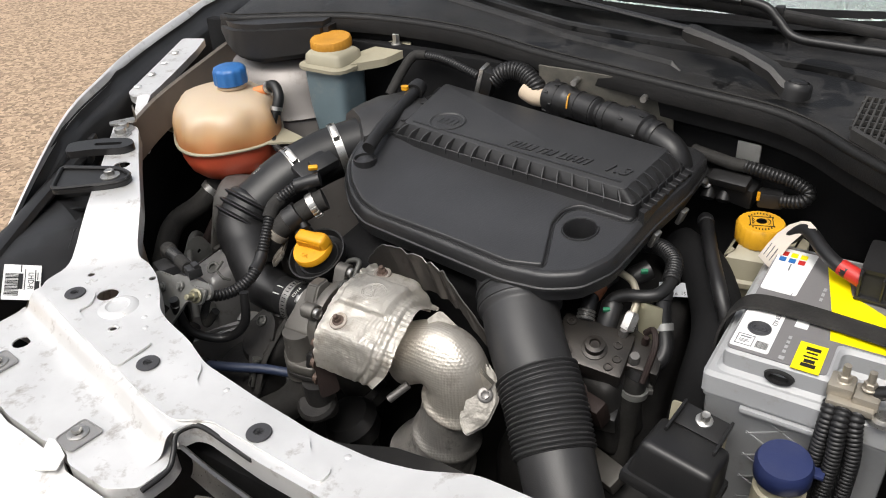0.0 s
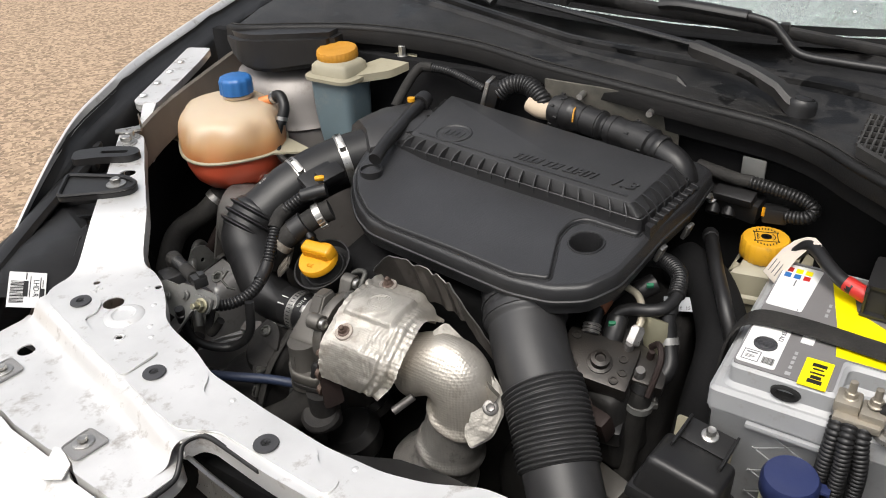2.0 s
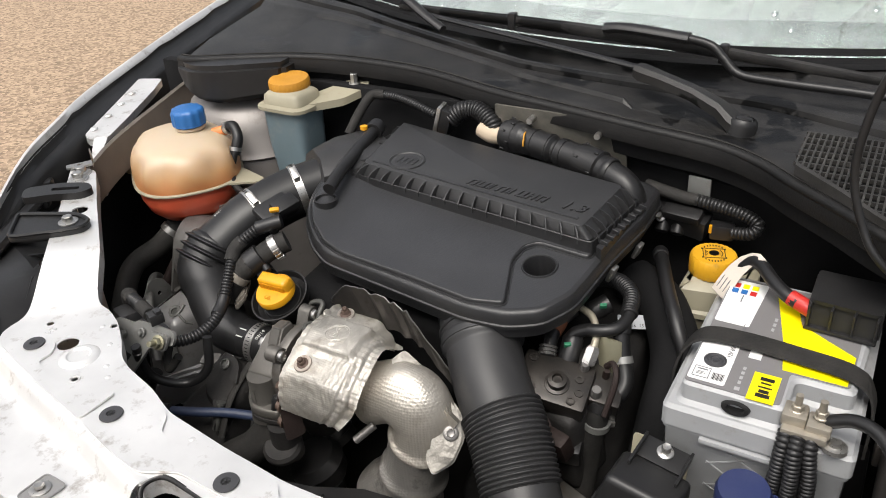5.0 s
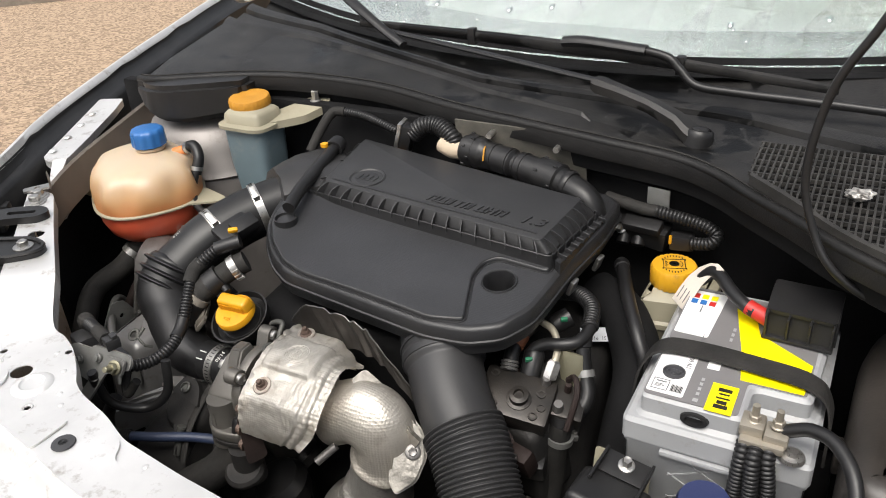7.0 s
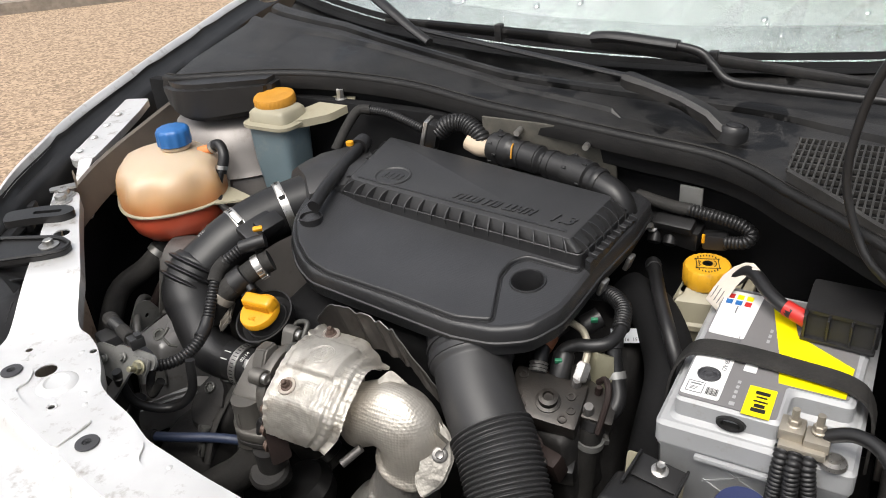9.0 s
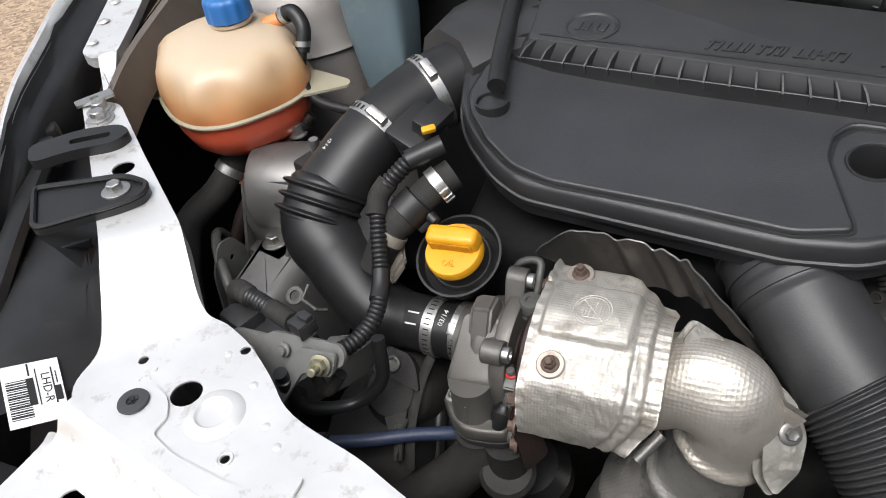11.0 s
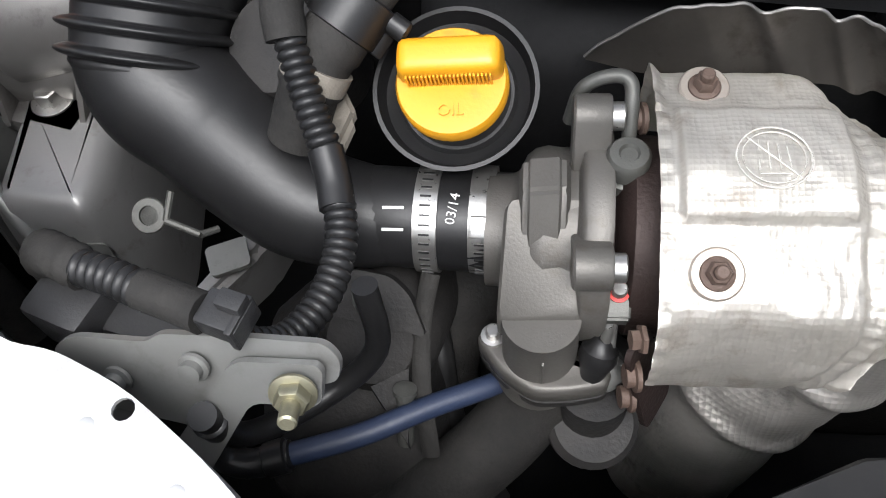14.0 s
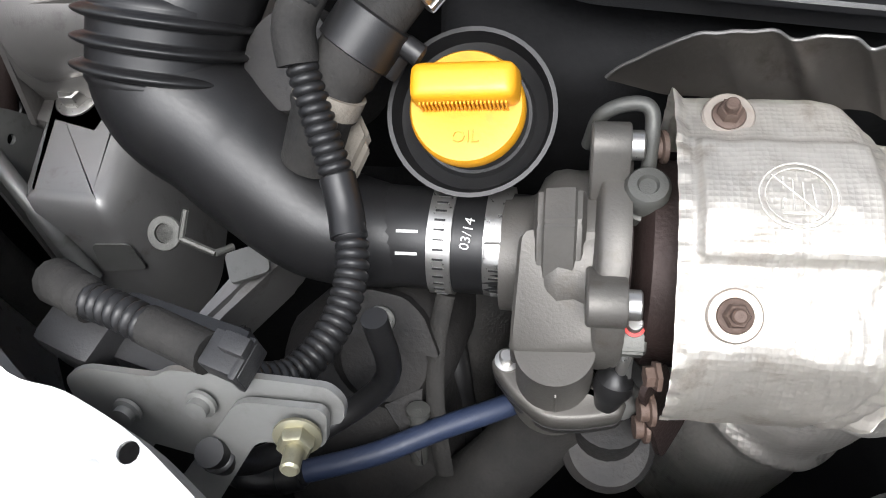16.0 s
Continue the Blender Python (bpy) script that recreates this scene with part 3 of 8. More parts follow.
for i, p in enumerate(curve(FENDER, 5)):
    w = min(1.0, max(0.25, (p.y - 0.55) / 0.4))
    rings.append([p + Vector((dx, dy, dz + 0.004 * (i % 7 == 3) * (dz > -0.03))) for dx, dy, dz in ((0.068 * w, -0.045 * w, -0.09), (0.064 * w, -0.042 * w, -0.038), (0.050 * w, -0.032 * w, -0.030), (0.026 * w, -0.017 * w, -0.028), (0.0145 * w, -0.0095, -0.018), (0.0135 * w, -0.009, -0.012))])
skin(bm, rings, False)
part("fender_gutter", bm, BLACK, car, "black gutter inside the fender edge", 50)
bm = B()
rings = []
for p in curve([(-0.60, 0.45, 0.965), (-0.47, 0.345, 0.965), (-0.25, 0.285, 0.965), (0.0, 0.265, 0.965), (0.25, 0.285, 0.965), (0.47, 0.345, 0.965), (0.60, 0.45, 0.965)], 6):
    out = Vector((p.x * 0.25, -1, 0)).normalized()
    rings.append([p + out * a + Vector((0, 0, -z)) for a, z in ((0, 0), (0.02, 0.015), (0.04, 0.08), (0.055, 0.25), (0.05, 0.45), (0.0, 0.62))])
skin(bm, rings, False)
bmesh.ops.solidify(bm, geom=list(bm.faces), thickness=0.003)
part("bumper", bm, SILVER, car, "silver painted front bumper", 50)
# the bent bracket and rail under it
bm = B()
RAIL = [(-0.735, 0.905), (-0.80, 1.03), (-0.85, 1.125), (-0.805, 1.14), (-0.775, 1.09), (-0.725, 0.99), (-0.69, 0.915), (-0.71, 0.895)]
plate(bm, rounded(RAIL, 0.008), (), 0.002, lambda x, y: 1.075 + 0.05 * (y - 0.95), lip=0.012)
part("fender_bracket", bm, SILVER, car, "bent silver bracket along the fender", smooth=30)
bm = B()
skin(bm, [[Vector((-0.705, 0.90, z)), Vector((-0.69, 0.915, z)), Vector((-0.655, 0.86, z - 0.02)), Vector((-0.662, 0.85, z - 0.02))] for z in (1.075, 1.02)])
part("fender_stay", bm, SILVER, car)
for i in range(4):
    bm = B()
    q = curve([(-0.735, 0.925, 1.076), (-0.78, 1.02, 1.08), (-0.82, 1.105, 1.084)], 4)[2 * i]
    lathe(bm, [(0.007, 0), (0.005, 0.002), (0, 0.0025)], pose(q.x, q.y, q.z), 10)
    part("weld_nib", bm, SILVER, car)
# apron wall, wheel arch, far walls
bm = B()
APRON = [(-0.62, 0.80, 1.06), (-0.66, 0.90, 1.075), (-0.69, 1.03, 1.09), (-0.73, 1.18, 1.10), (-0.80, 1.45, 1.11)]
rings = [[p + Vector((-0.012, 0.006, 0)), p, p + Vector((0.004, 0, -0.035)), p + Vector((0.006, 0, -0.04)), p + Vector((0.008, 0, -0.052)), p + Vector((-0.02, 0.01, -0.056))] for p in curve(APRON, 4)]
skin(bm, rings, False)
bmesh.ops.solidify(bm, geom=list(bm.faces), thickness=0.002)
part("inner_wing", bm, BEIGE, car, "dusty grey inner wing panel")
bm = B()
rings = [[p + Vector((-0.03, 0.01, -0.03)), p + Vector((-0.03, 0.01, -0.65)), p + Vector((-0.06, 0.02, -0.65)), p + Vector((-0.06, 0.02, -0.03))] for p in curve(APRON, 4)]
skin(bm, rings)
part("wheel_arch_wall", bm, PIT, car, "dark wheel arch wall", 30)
# near-black disc on the panel stands in for a hole's dark inside
bm = B()
lathe(bm, [(0.009, 0), (0.008, 0.001), (0.0, -0.002)], axis((-0.662, 0.985, 1.058), (1, -0.2, 0.1)), 14)
part("wing_hole", bm, PIT, car)
# strut tower dome
bm = B()
lathe(bm, [(0.125, -0.4), (0.125, -0.06), (0.122, -0.045), (0.127, -0.04), (0.12, -0.03), (0.115, 0.0), (0.10, 0.03), (0.075, 0.045), (0.04, 0.05), (0.03, 0.045), (0.0, 0.045)], pose(-0.585, 1.135, 1.055), 40)
part("strut_tower", bm, TOWER, car, "dusty silver strut tower dome")
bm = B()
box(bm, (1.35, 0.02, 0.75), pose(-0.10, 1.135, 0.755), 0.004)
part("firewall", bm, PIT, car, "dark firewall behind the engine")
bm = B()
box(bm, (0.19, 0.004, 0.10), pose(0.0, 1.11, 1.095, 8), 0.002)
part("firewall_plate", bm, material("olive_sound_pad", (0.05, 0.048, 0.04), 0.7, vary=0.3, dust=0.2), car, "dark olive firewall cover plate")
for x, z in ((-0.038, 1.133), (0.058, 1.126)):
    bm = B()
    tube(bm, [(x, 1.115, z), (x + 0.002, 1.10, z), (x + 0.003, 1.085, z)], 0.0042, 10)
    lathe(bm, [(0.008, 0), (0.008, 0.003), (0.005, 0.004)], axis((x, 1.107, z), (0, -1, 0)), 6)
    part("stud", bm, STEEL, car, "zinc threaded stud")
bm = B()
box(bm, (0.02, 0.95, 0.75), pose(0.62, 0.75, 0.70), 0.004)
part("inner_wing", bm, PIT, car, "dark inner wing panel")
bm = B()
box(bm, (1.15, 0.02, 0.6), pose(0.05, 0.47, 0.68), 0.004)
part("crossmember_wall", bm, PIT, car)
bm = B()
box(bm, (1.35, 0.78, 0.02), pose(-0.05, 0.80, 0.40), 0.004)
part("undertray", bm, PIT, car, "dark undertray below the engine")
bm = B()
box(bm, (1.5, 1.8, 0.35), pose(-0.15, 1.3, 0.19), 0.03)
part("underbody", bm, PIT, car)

# ---- cowl, seal, windscreen ----
SEAL = [(-0.67, 1.075, 1.155), (-0.62, 1.06, 1.162), (-0.55, 1.085, 1.165), (-0.46, 1.125, 1.165), (-0.36, 1.146, 1.163), (-0.235, 1.148, 1.159), (-0.10, 1.122, 1.152), (0.015, 1.108, 1.147), (0.12, 1.098, 1.141), (0.21, 1.096, 1.133), (0.265, 1.077, 1.128), (0.31, 1.040, 1.126), (0.36, 0.996, 1.127), (0.412, 0.946, 1.128), (0.48, 0.905, 1.125), (0.56, 0.88, 1.12), (0.66, 0.86, 1.11)]
seal_line = curve(SEAL, 8)


def seal_y(x):
    """Where the seal runs at a place across the car."""
    for p, q in zip(seal_line, seal_line[1:]):
        if p.x <= x <= q.x:
            return p.y + (q.y - p.y) * (x - p.x) / max(1e-6, q.x - p.x)
    return SEAL[-1][1]


bm = B()
tube(bm, SEAL, 0.0062, 12, n=8)
skin(bm, [[p + Vector((0, -0.0055, 0.001)), p + Vector((0, -0.0085, -0.010)), p + Vector((0, -0.0075, -0.021)), p + Vector((0, -0.003, -0.021)), p + Vector((0, -0.003, 0.001))] for p in seal_line])
part("bonnet_seal", bm, SEAL_RUBBER, car, "black rubber bonnet seal along the cowl")
bm = B()
skin(bm, [[p + Vector((0, 0.004, 0.0035)), p + Vector((0, 0.0035, 0.0068)), p + Vector((0, 0.0065, 0.0072)), p + Vector((0, 0.007, 0.0035))] for p in seal_line])
part("seal_lip", bm, DUSTY_RUBBER, car, "thin dusty lip on the seal")
bm = B()
rings = []
for p in seal_line:
    far = Vector((p.x * 1.12, 1.348 + 0.34 * (1.12 * p.x) ** 2, 1.162 + 0.05 * (1.12 * p.x) ** 2))
    far.y -= 0.10 * max(0, p.x - 0.1)
    deep_ = far.y - p.y
    crest = 1.165 - 0.20 * (p.x - 0.03) - 0.22 * max(0, -p.x - 0.12) * (p.x < -0.12) + 0.36 * max(0, -p.x - 0.10) * (p.x < -0.10)
    k1 = min(0.62, max(0.10, (crest - p.y) / deep_))
    k2 = max(0.47, k1 + 0.14)
    rim = 1 - soft(0.068, 0.076, p.x)
    prof = [(0.03, -0.016), (0.0, -0.006), (0.3 * k1, 0.004 * rim - 0.002), (0.90 * k1, 0.005 * rim - 0.002), (0.95 * k1, 0.0105 * rim - 0.002), (k1, 0.011 * rim - 0.002), (k1 + 0.006, 0.001 * rim - 0.003), (k1 + 0.04, -0.004)]
    prof += [(k2 - 0.08, -0.003), (k2 - 0.028, -0.001), (k2 - 0.022, -0.006), (k2 - 0.012, -0.006), (k2 - 0.006, 0.004), (k2 + 0.02, 0.0065), (k2 + 0.05, 0.006), (k2 + 0.058, -0.008), (k2 + 0.1, -0.022), (max(0.85, k2 + 0.15), -0.020), (1.0, -0.004)]
    rings.append([p.lerp(far, k) + Vector((0, 0, z)) for k, z in prof])
skin(bm, rings, False)
cowl = part("cowl_panel", bm, COWL, car, "faded black plastic cowl panel with ridges", 25)
bm = B()
lathe(bm, [(0.007, 0), (0.0055, 0.0012), (0.0, 0.0016)], pose(-0.505, 1.132, 1.163), 7, 3, 0.4)
part("white_spot", bm, PAPER, cowl, "small white splash")
# gutter below the seal, its shade put into the near-black colour
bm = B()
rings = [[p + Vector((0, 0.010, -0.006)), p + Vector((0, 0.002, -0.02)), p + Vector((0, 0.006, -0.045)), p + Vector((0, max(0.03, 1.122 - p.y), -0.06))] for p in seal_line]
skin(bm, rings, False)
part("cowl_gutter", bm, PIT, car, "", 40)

# the seal's moulded end block over the strut tower
bm = B()
skin(bm, [[Vector(q) for q in r] for r in (
    [(-0.665, 1.06, 1.135), (-0.665, 1.06, 1.155), (-0.665, 1.09, 1.157), (-0.665, 1.09, 1.135)],
    [(-0.62, 1.03, 1.115), (-0.62, 1.035, 1.16), (-0.62, 1.08, 1.163), (-0.62, 1.08, 1.115)],
    [(-0.59, 1.022, 1.108), (-0.59, 1.027, 1.163), (-0.59, 1.085, 1.166), (-0.59, 1.085, 1.108)],
    [(-0.55, 1.03, 1.105), (-0.55, 1.035, 1.165), (-0.55, 1.1, 1.168), (-0.55, 1.1, 1.105)],
    [(-0.46, 1.085, 1.115), (-0.46, 1.09, 1.165), (-0.46, 1.14, 1.168), (-0.46, 1.14, 1.115)])])
bmesh.ops.bevel(bm, geom=list(bm.edges), offset=0.008, segments=2, affect="EDGES")
part("seal_end_block", bm, BLACK, car, "black moulded seal end block")

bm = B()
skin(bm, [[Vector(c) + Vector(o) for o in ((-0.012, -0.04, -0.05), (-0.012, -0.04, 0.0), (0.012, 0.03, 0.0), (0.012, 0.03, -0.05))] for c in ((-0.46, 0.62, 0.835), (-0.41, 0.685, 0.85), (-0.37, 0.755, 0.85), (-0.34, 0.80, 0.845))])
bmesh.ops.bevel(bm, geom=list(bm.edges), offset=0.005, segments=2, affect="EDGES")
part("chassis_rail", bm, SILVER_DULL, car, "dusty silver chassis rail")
bm = B()
plate(bm, rounded([(-0.375, 0.735), (-0.352, 0.745), (-0.36, 0.765), (-0.384, 0.755)], 0.004), (), 0.003, 0.856)
part("rail_patch", bm, GREYSTEEL, car)

# windscreen and what lies behind it
def glass_at(x, k):
    """The windscreen: k from its foot (0) to its head (1)."""
    return Vector((x * (1 - 0.12 * k), 1.342 + 0.34 * x * x + 0.72 * k, 1.167 + 0.05 * x * x + 0.43 * k - 0.05 * k * k))


WSCREEN = bpy.data.materials.new("windscreen_glass")
WSCREEN.use_nodes = True
_n = WSCREEN.node_tree.nodes
_g = _n["Principled BSDF"]
_g.inputs["Base Color"].default_value, _g.inputs["Roughness"].default_value = (0.62, 0.72, 0.68, 1), 0.02
_g.inputs["Transmission Weight"].default_value, _g.inputs["IOR"].default_value = 0.9, 1.5
_g.inputs["Coat Weight"].default_value, _g.inputs["Coat Roughness"].default_value, _g.inputs["Coat IOR"].default_value = 1.0, 0.02, 3.9
bm = B()
skin(bm, [[glass_at(-0.86 + 1.72 * i / 20, k / 6) for i in range(21)] for k in range(7)], False)
bmesh.ops.solidify(bm, geom=list(bm.faces), thickness=0.005)
glass = part("windscreen", bm, WSCREEN, car, "sloping windscreen reflecting the pale sky", 60)
glass.visible_shadow = False
drops = random.Random(11)
for i in range(26):
    x, k, r = drops.uniform(-0.5, 0.42), drops.uniform(0.03, 0.2), drops.uniform(0.002, 0.0055)
    q = glass_at(x, k)
    bm = B()
    lathe(bm, [(r, 0), (r * 0.8, r * 0.28), (r * 0.4, r * 0.42), (0, r * 0.45)], axis(q + Vector((0, -0.0004, 0.0006)), (0, -0.5, 0.86)) @ Matrix.Diagonal((1, drops.uniform(1, 1.8), 1, 1)), 12)
    part("water_drop", bm, WSCREEN, glass)
bm = B()
rings = [[glass_at(-0.86 + 1.72 * i / 20, k) + Vector((0, -0.003, 0.004 - (0.012 if k == 0 else 0))) for k in (-0.03, 0.0, 0.016)] for i in range(21)]
skin(bm, rings, False)
part("screen_rubber", bm, PIT, car)
bm = B()
skin(bm, [[glass_at(-0.86 + 1.72 * i / 20, 0.0) + Vector((0, d, z)) for i in range(21)] for d, z in ((0.02, -0.02), (0.05, 0.0), (0.3, 0.03), (0.55, 0.02), (0.6, -0.3))], False)
part("dashboard", bm, material("grey_dashboard", (0.035, 0.037, 0.035), 0.7, vary=0.2), car, "grey dashboard behind the windscreen")
bm = B()
box(bm, (1.6, 0.05, 1.0), pose(0, 2.3, 1.0), 0.01)
part("cabin_bulkhead", bm, plain("dim_cabin", (0.03, 0.032, 0.03), 0.8), car)

# added sheet: its white stands in for sky mirrored in the glass
bm = B()
skin(bm, [[glass_at(-0.335 + 1.0 * i / 12, 0.0) + Vector((-0.5 * d * (1 - i / 12), 0.085 + d, 0.017 + 0.002 * math.sin(i * 2.1) + 0.16 * d)) for i in range(13)] for d in (0.0, 0.12, 0.25, 0.4)], False)
bmesh.ops.solidify(bm, geom=list(bm.faces), thickness=0.002)
solo("sunshade", bm, plain("sky_reflection_white", (0.76, 0.77, 0.76), 0.6), "added pale sheet standing in for the sky mirrored in the windscreen", "sunshade")


def wiper(pivot, elbow, tip, blade_a, blade_b, frame_mat):
    w = thing("windscreen_wiper", pivot, "black windscreen wiper arm lying on the cowl", "wiper", "windscreen wipers")
    p, e, t = Vector(pivot), Vector(elbow), Vector(tip)
    bm = B()
    rings = []
    for k, wide, high, up in ((-0.09, 0.008, 0.006, 0.004), (-0.05, 0.0155, 0.010, 0.004), (0.08, 0.0165, 0.012, 0.006), (0.2, 0.0125, 0.012, 0.012), (0.45, 0.0105, 0.011, 0.012), (0.75, 0.0105, 0.011, 0.006), (0.95, 0.013, 0.012, 0.001), (1.0, 0.0125, 0.009, 0.0)):
        q = p.lerp(e, k) + Vector((0, 0, up))
        side = Vector((e.y - p.y, p.x - e.x, 0)).normalized()
        rings.append([q - side * wide + Vector((0, 0, -high)), q - side * wide, q - side * wide * 0.6 + Vector((0, 0, high * 0.5)), q + side * wide * 0.6 + Vector((0, 0, high * 0.5)), q + side * wide, q + side * wide + Vector((0, 0, -high))])
    skin(bm, rings)
    part("wiper_arm", bm, COWL, w, "", 35)
    bm = B()
    lathe(bm, [(0.0185, -0.045), (0.0185, 0.004), (0.0172, 0.010), (0.0150, 0.0125), (0.0138, 0.0125), (0.0132, 0.0085), (0.0112, 0.0085), (0.0108, 0.0125), (0.0085, 0.0145), (0.0, 0.015)], pose(*pivot, -8, 6, 0), 36)
    part("pivot_cap", bm, BLACK, w, "round pivot cap")
    bm = B()
    tube(bm, [e, e.lerp(t, 0.5), t], 0.0055, 8, flat=0.7)
    part("wiper_rod", bm, BLACK, w)
    a, b = Vector(blade_a), Vector(blade_b)
    bm = B()
    tube(bm, [a, a.lerp(b, 0.5) + Vector((0, 0.004, 0.006)), b], lambda s, u: 0.008 - 0.003 * abs(2 * u - 1), 8, flat=1.3)
    part("blade_frame", bm, COWL, w)
    for k in (0.28, 0.72):
        bm = B()
        box(bm, (0.012, 0.014, 0.026), Matrix.Translation(a.lerp(b, k) + Vector((0, 0, 0.004))), 0.002)
        part("blade_clip", bm, BLACK, w)
    return w


wiper((0.226, 1.152, 1.139), (0.076, 1.192, 1.188), (-0.30, 1.275, 1.208), (-0.36, 1.285, 1.215), (0.37, 1.29, 1.172), COWL)

# ---- engine mass under the covers ----
engine = thing("engine_block", (0.0, 0.9, 0.41), "dark grimy diesel engine block under the plastic cover", "engine")
bm = B()
box(bm, (0.42, 0.26, 0.5), pose(-0.03, 0.96, 0.68, 0, 0, 3), 0.03, 3)
part("block", bm, DARK, engine)
# near black here stands in for the shade under the plastic cover
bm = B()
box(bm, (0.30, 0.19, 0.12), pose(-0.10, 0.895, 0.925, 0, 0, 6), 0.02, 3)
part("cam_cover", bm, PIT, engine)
bm = B()
box(bm, (0.30, 0.2, 0.3), pose(0.15, 0.88, 0.62), 0.04, 3)
part("gearbox", bm, DARK, engine)
bm = B()
lathe(bm, [(0.06, 0), (0.075, 0.02), (0.075, 0.09), (0.05, 0.1), (0, 0.1)], axis((-0.33, 0.68, 0.80), (1, 0.1, 0)), 24)
part("alternator", bm, DARK, engine)

# ---- air filter box ----
airbox = thing("air_filter_box", (0, 0.95, 1.0), "large black plastic air filter cover on the engine", "engine cover")
RIM = rounded([(-0.272, 0.925), (-0.262, 0.888), (-0.251, 0.863), (-0.236, 0.841), (-0.207, 0.814), (-0.176, 0.800), (-0.095, 0.791), (0.029, 0.777), (0.078, 0.782), (0.113, 0.800), (0.134, 0.835), (0.140, 0.877), (0.144, 0.915), (0.157, 0.995), (0.155, 1.08), (0.13, 1.10), (-0.22, 1.10), (-0.268, 1.02)], 0.012, 4)


def top_z(x, y):
    return 1.050 + 0.16 * (min(y, 0.96) - 0.80) - 0.01 * x + 0.010 * soft(0.17, 0.24, -x)


def below(d):
    return lambda x, y: top_z(x, y) - d


WELL = (0.079, 0.867)
bm = B()
prism(bm, [(inset(RIM, 0.036), below(0.062)), (inset(RIM, 0.032), below(0.048)), (inset(RIM, 0.008), below(0.040)), (inset(RIM, 0.005), below(0.0385)), (inset(RIM, 0.004), below(0.024)), (inset(RIM, -0.0008), below(0.0232)), (inset(RIM, -0.0008), below(0.020)), (inset(RIM, 0.001), below(0.0192)), (inset(RIM, 0.002), below(0.008)), (inset(RIM, 0.004), below(0.0050)), (inset(RIM, 0.0065), below(0.0042)), (inset(RIM, 0.0095), below(0.0040))], caps=False)
box_body = part("cover_body", bm, COVER, airbox, "black moulded cover body", 35)
bm = B()
relief(bm, inset(RIM, 0.0092), [disc(*WELL, 0.0185, 28)], below(0.0038), 4)
part("cover_shoulder", bm, COVER_GRAIN, airbox, "grained shoulder round the deep well", 35)
MAIN = rounded([(-0.246, 0.955), (-0.250, 0.886), (-0.239, 0.861), (-0.216, 0.834), (-0.188, 0.815), (-0.152, 0.804), (-0.051, 0.796), (0.032, 0.786), (0.070, 0.795), (0.047, 0.863), (0.049, 0.888), (0.062, 0.902), (0.126, 0.897), (0.126, 0.96)], 0.007, 4)
bm = B()
prism(bm, [(inset(MAIN, -0.0035), below(0.0042)), (inset(MAIN, -0.003), below(0.0030)), (inset(MAIN, -0.0012), below(0.0034)), (inset(MAIN, -0.0004), below(0.0042)), (MAIN, below(0.0012)), (inset(MAIN, 0.0008), below(0.0003)), (inset(MAIN, 0.002), top_z)], caps=False)
part("panel_edge", bm, COVER, airbox, "bevelled edge and groove round the panel", 35)
bm = B()
relief(bm, inset(MAIN, 0.0019), [], lambda x, y: top_z(x, y) + 0.0001, 5)
for v in bm.verts:
    v.co.z += 0.0012 * soft(0.0, 0.05, v.co.y - 0.80) * noise.noise(v.co * 9)
part("cover_top", bm, COVER_GRAIN, airbox, "finely line-grained cover panel", 35)
bm = B()
lathe(bm, [(0.0205, -0.060), (0.0205, -0.006), (0.0212, -0.0035), (0.0205, -0.0022), (0.0190, -0.0026), (0.0178, -0.006), (0.0165, -0.055), (0.0, -0.056)], pose(*WELL, top_z(*WELL), 8, 0, 0), 40)
part("dipstick_well", bm, COVER, airbox, "round deep well in the cover", 30)


def ledge_z(x, y):
    return 1.0835 - 0.02 * (x + 0.2)


def lid_z(x, y):
    return 1.0985 - 0.018 * (x + 0.2) + 0.06 * (y - 0.945)


LID0 = [(-0.229, 0.943), (0.121, 0.909), (0.133, 1.022), (-0.243, 1.082)]
LID1 = [(-0.216, 0.949), (0.110, 0.9135), (0.121, 1.022), (-0.232, 1.078)]
R0, R1 = rounded(LID0, 0.006, 4), rounded(LID1, 0.006, 4)
LEDGE = rounded(inset(LID0, -0.0095), 0.008, 4)
bm = B()
prism(bm, [(inset(LEDGE, -0.001), lambda x, y: ledge_z(x, y) - 0.016), (LEDGE, lambda x, y: ledge_z(x, y) - 0.010), (LEDGE, lambda x, y: ledge_z(x, y) + 0.0022), (inset(LEDGE, 0.0006), lambda x, y: ledge_z(x, y) + 0.0028), (inset(LEDGE, 0.0018), lambda x, y: ledge_z(x, y) + 0.0026), (inset(LEDGE, 0.0022), lambda x, y: ledge_z(x, y) - 0.004), (inset(LEDGE, 0.013), lambda x, y: ledge_z(x, y) - 0.004)], caps=False)
part("lid_ledge", bm, COVER, airbox, "raised lip round the ribbed lid", 30)
bm = B()
prism(bm, [(R0, lambda x, y: ledge_z(x, y) - 0.006), (R0, ledge_z), (R1, lambda x, y: lid_z(x, y) - 0.003), (inset(R1, 0.0008), lambda x, y: lid_z(x, y) - 0.001), (inset(R1, 0.0028), lid_z)])
lid = part("lid", bm, COVER_LID, airbox, "raised ribbed lid with embossed lettering", 35)
bm = B()
skin(bm, [[Vector((x, 0.9445 - 0.0977 * (x + 0.229) + dy, lid_z(x, 0.955 - 0.098 * (x + 0.229)) + dz)) for dy, dz in ((0.0125, -0.0004), (0.0125, 0.0011), (0.0165, 0.0011), (0.0165, -0.0004))] for x in (-0.205, 0.10)])
part("lid_bead", bm, COVER_LID, lid)


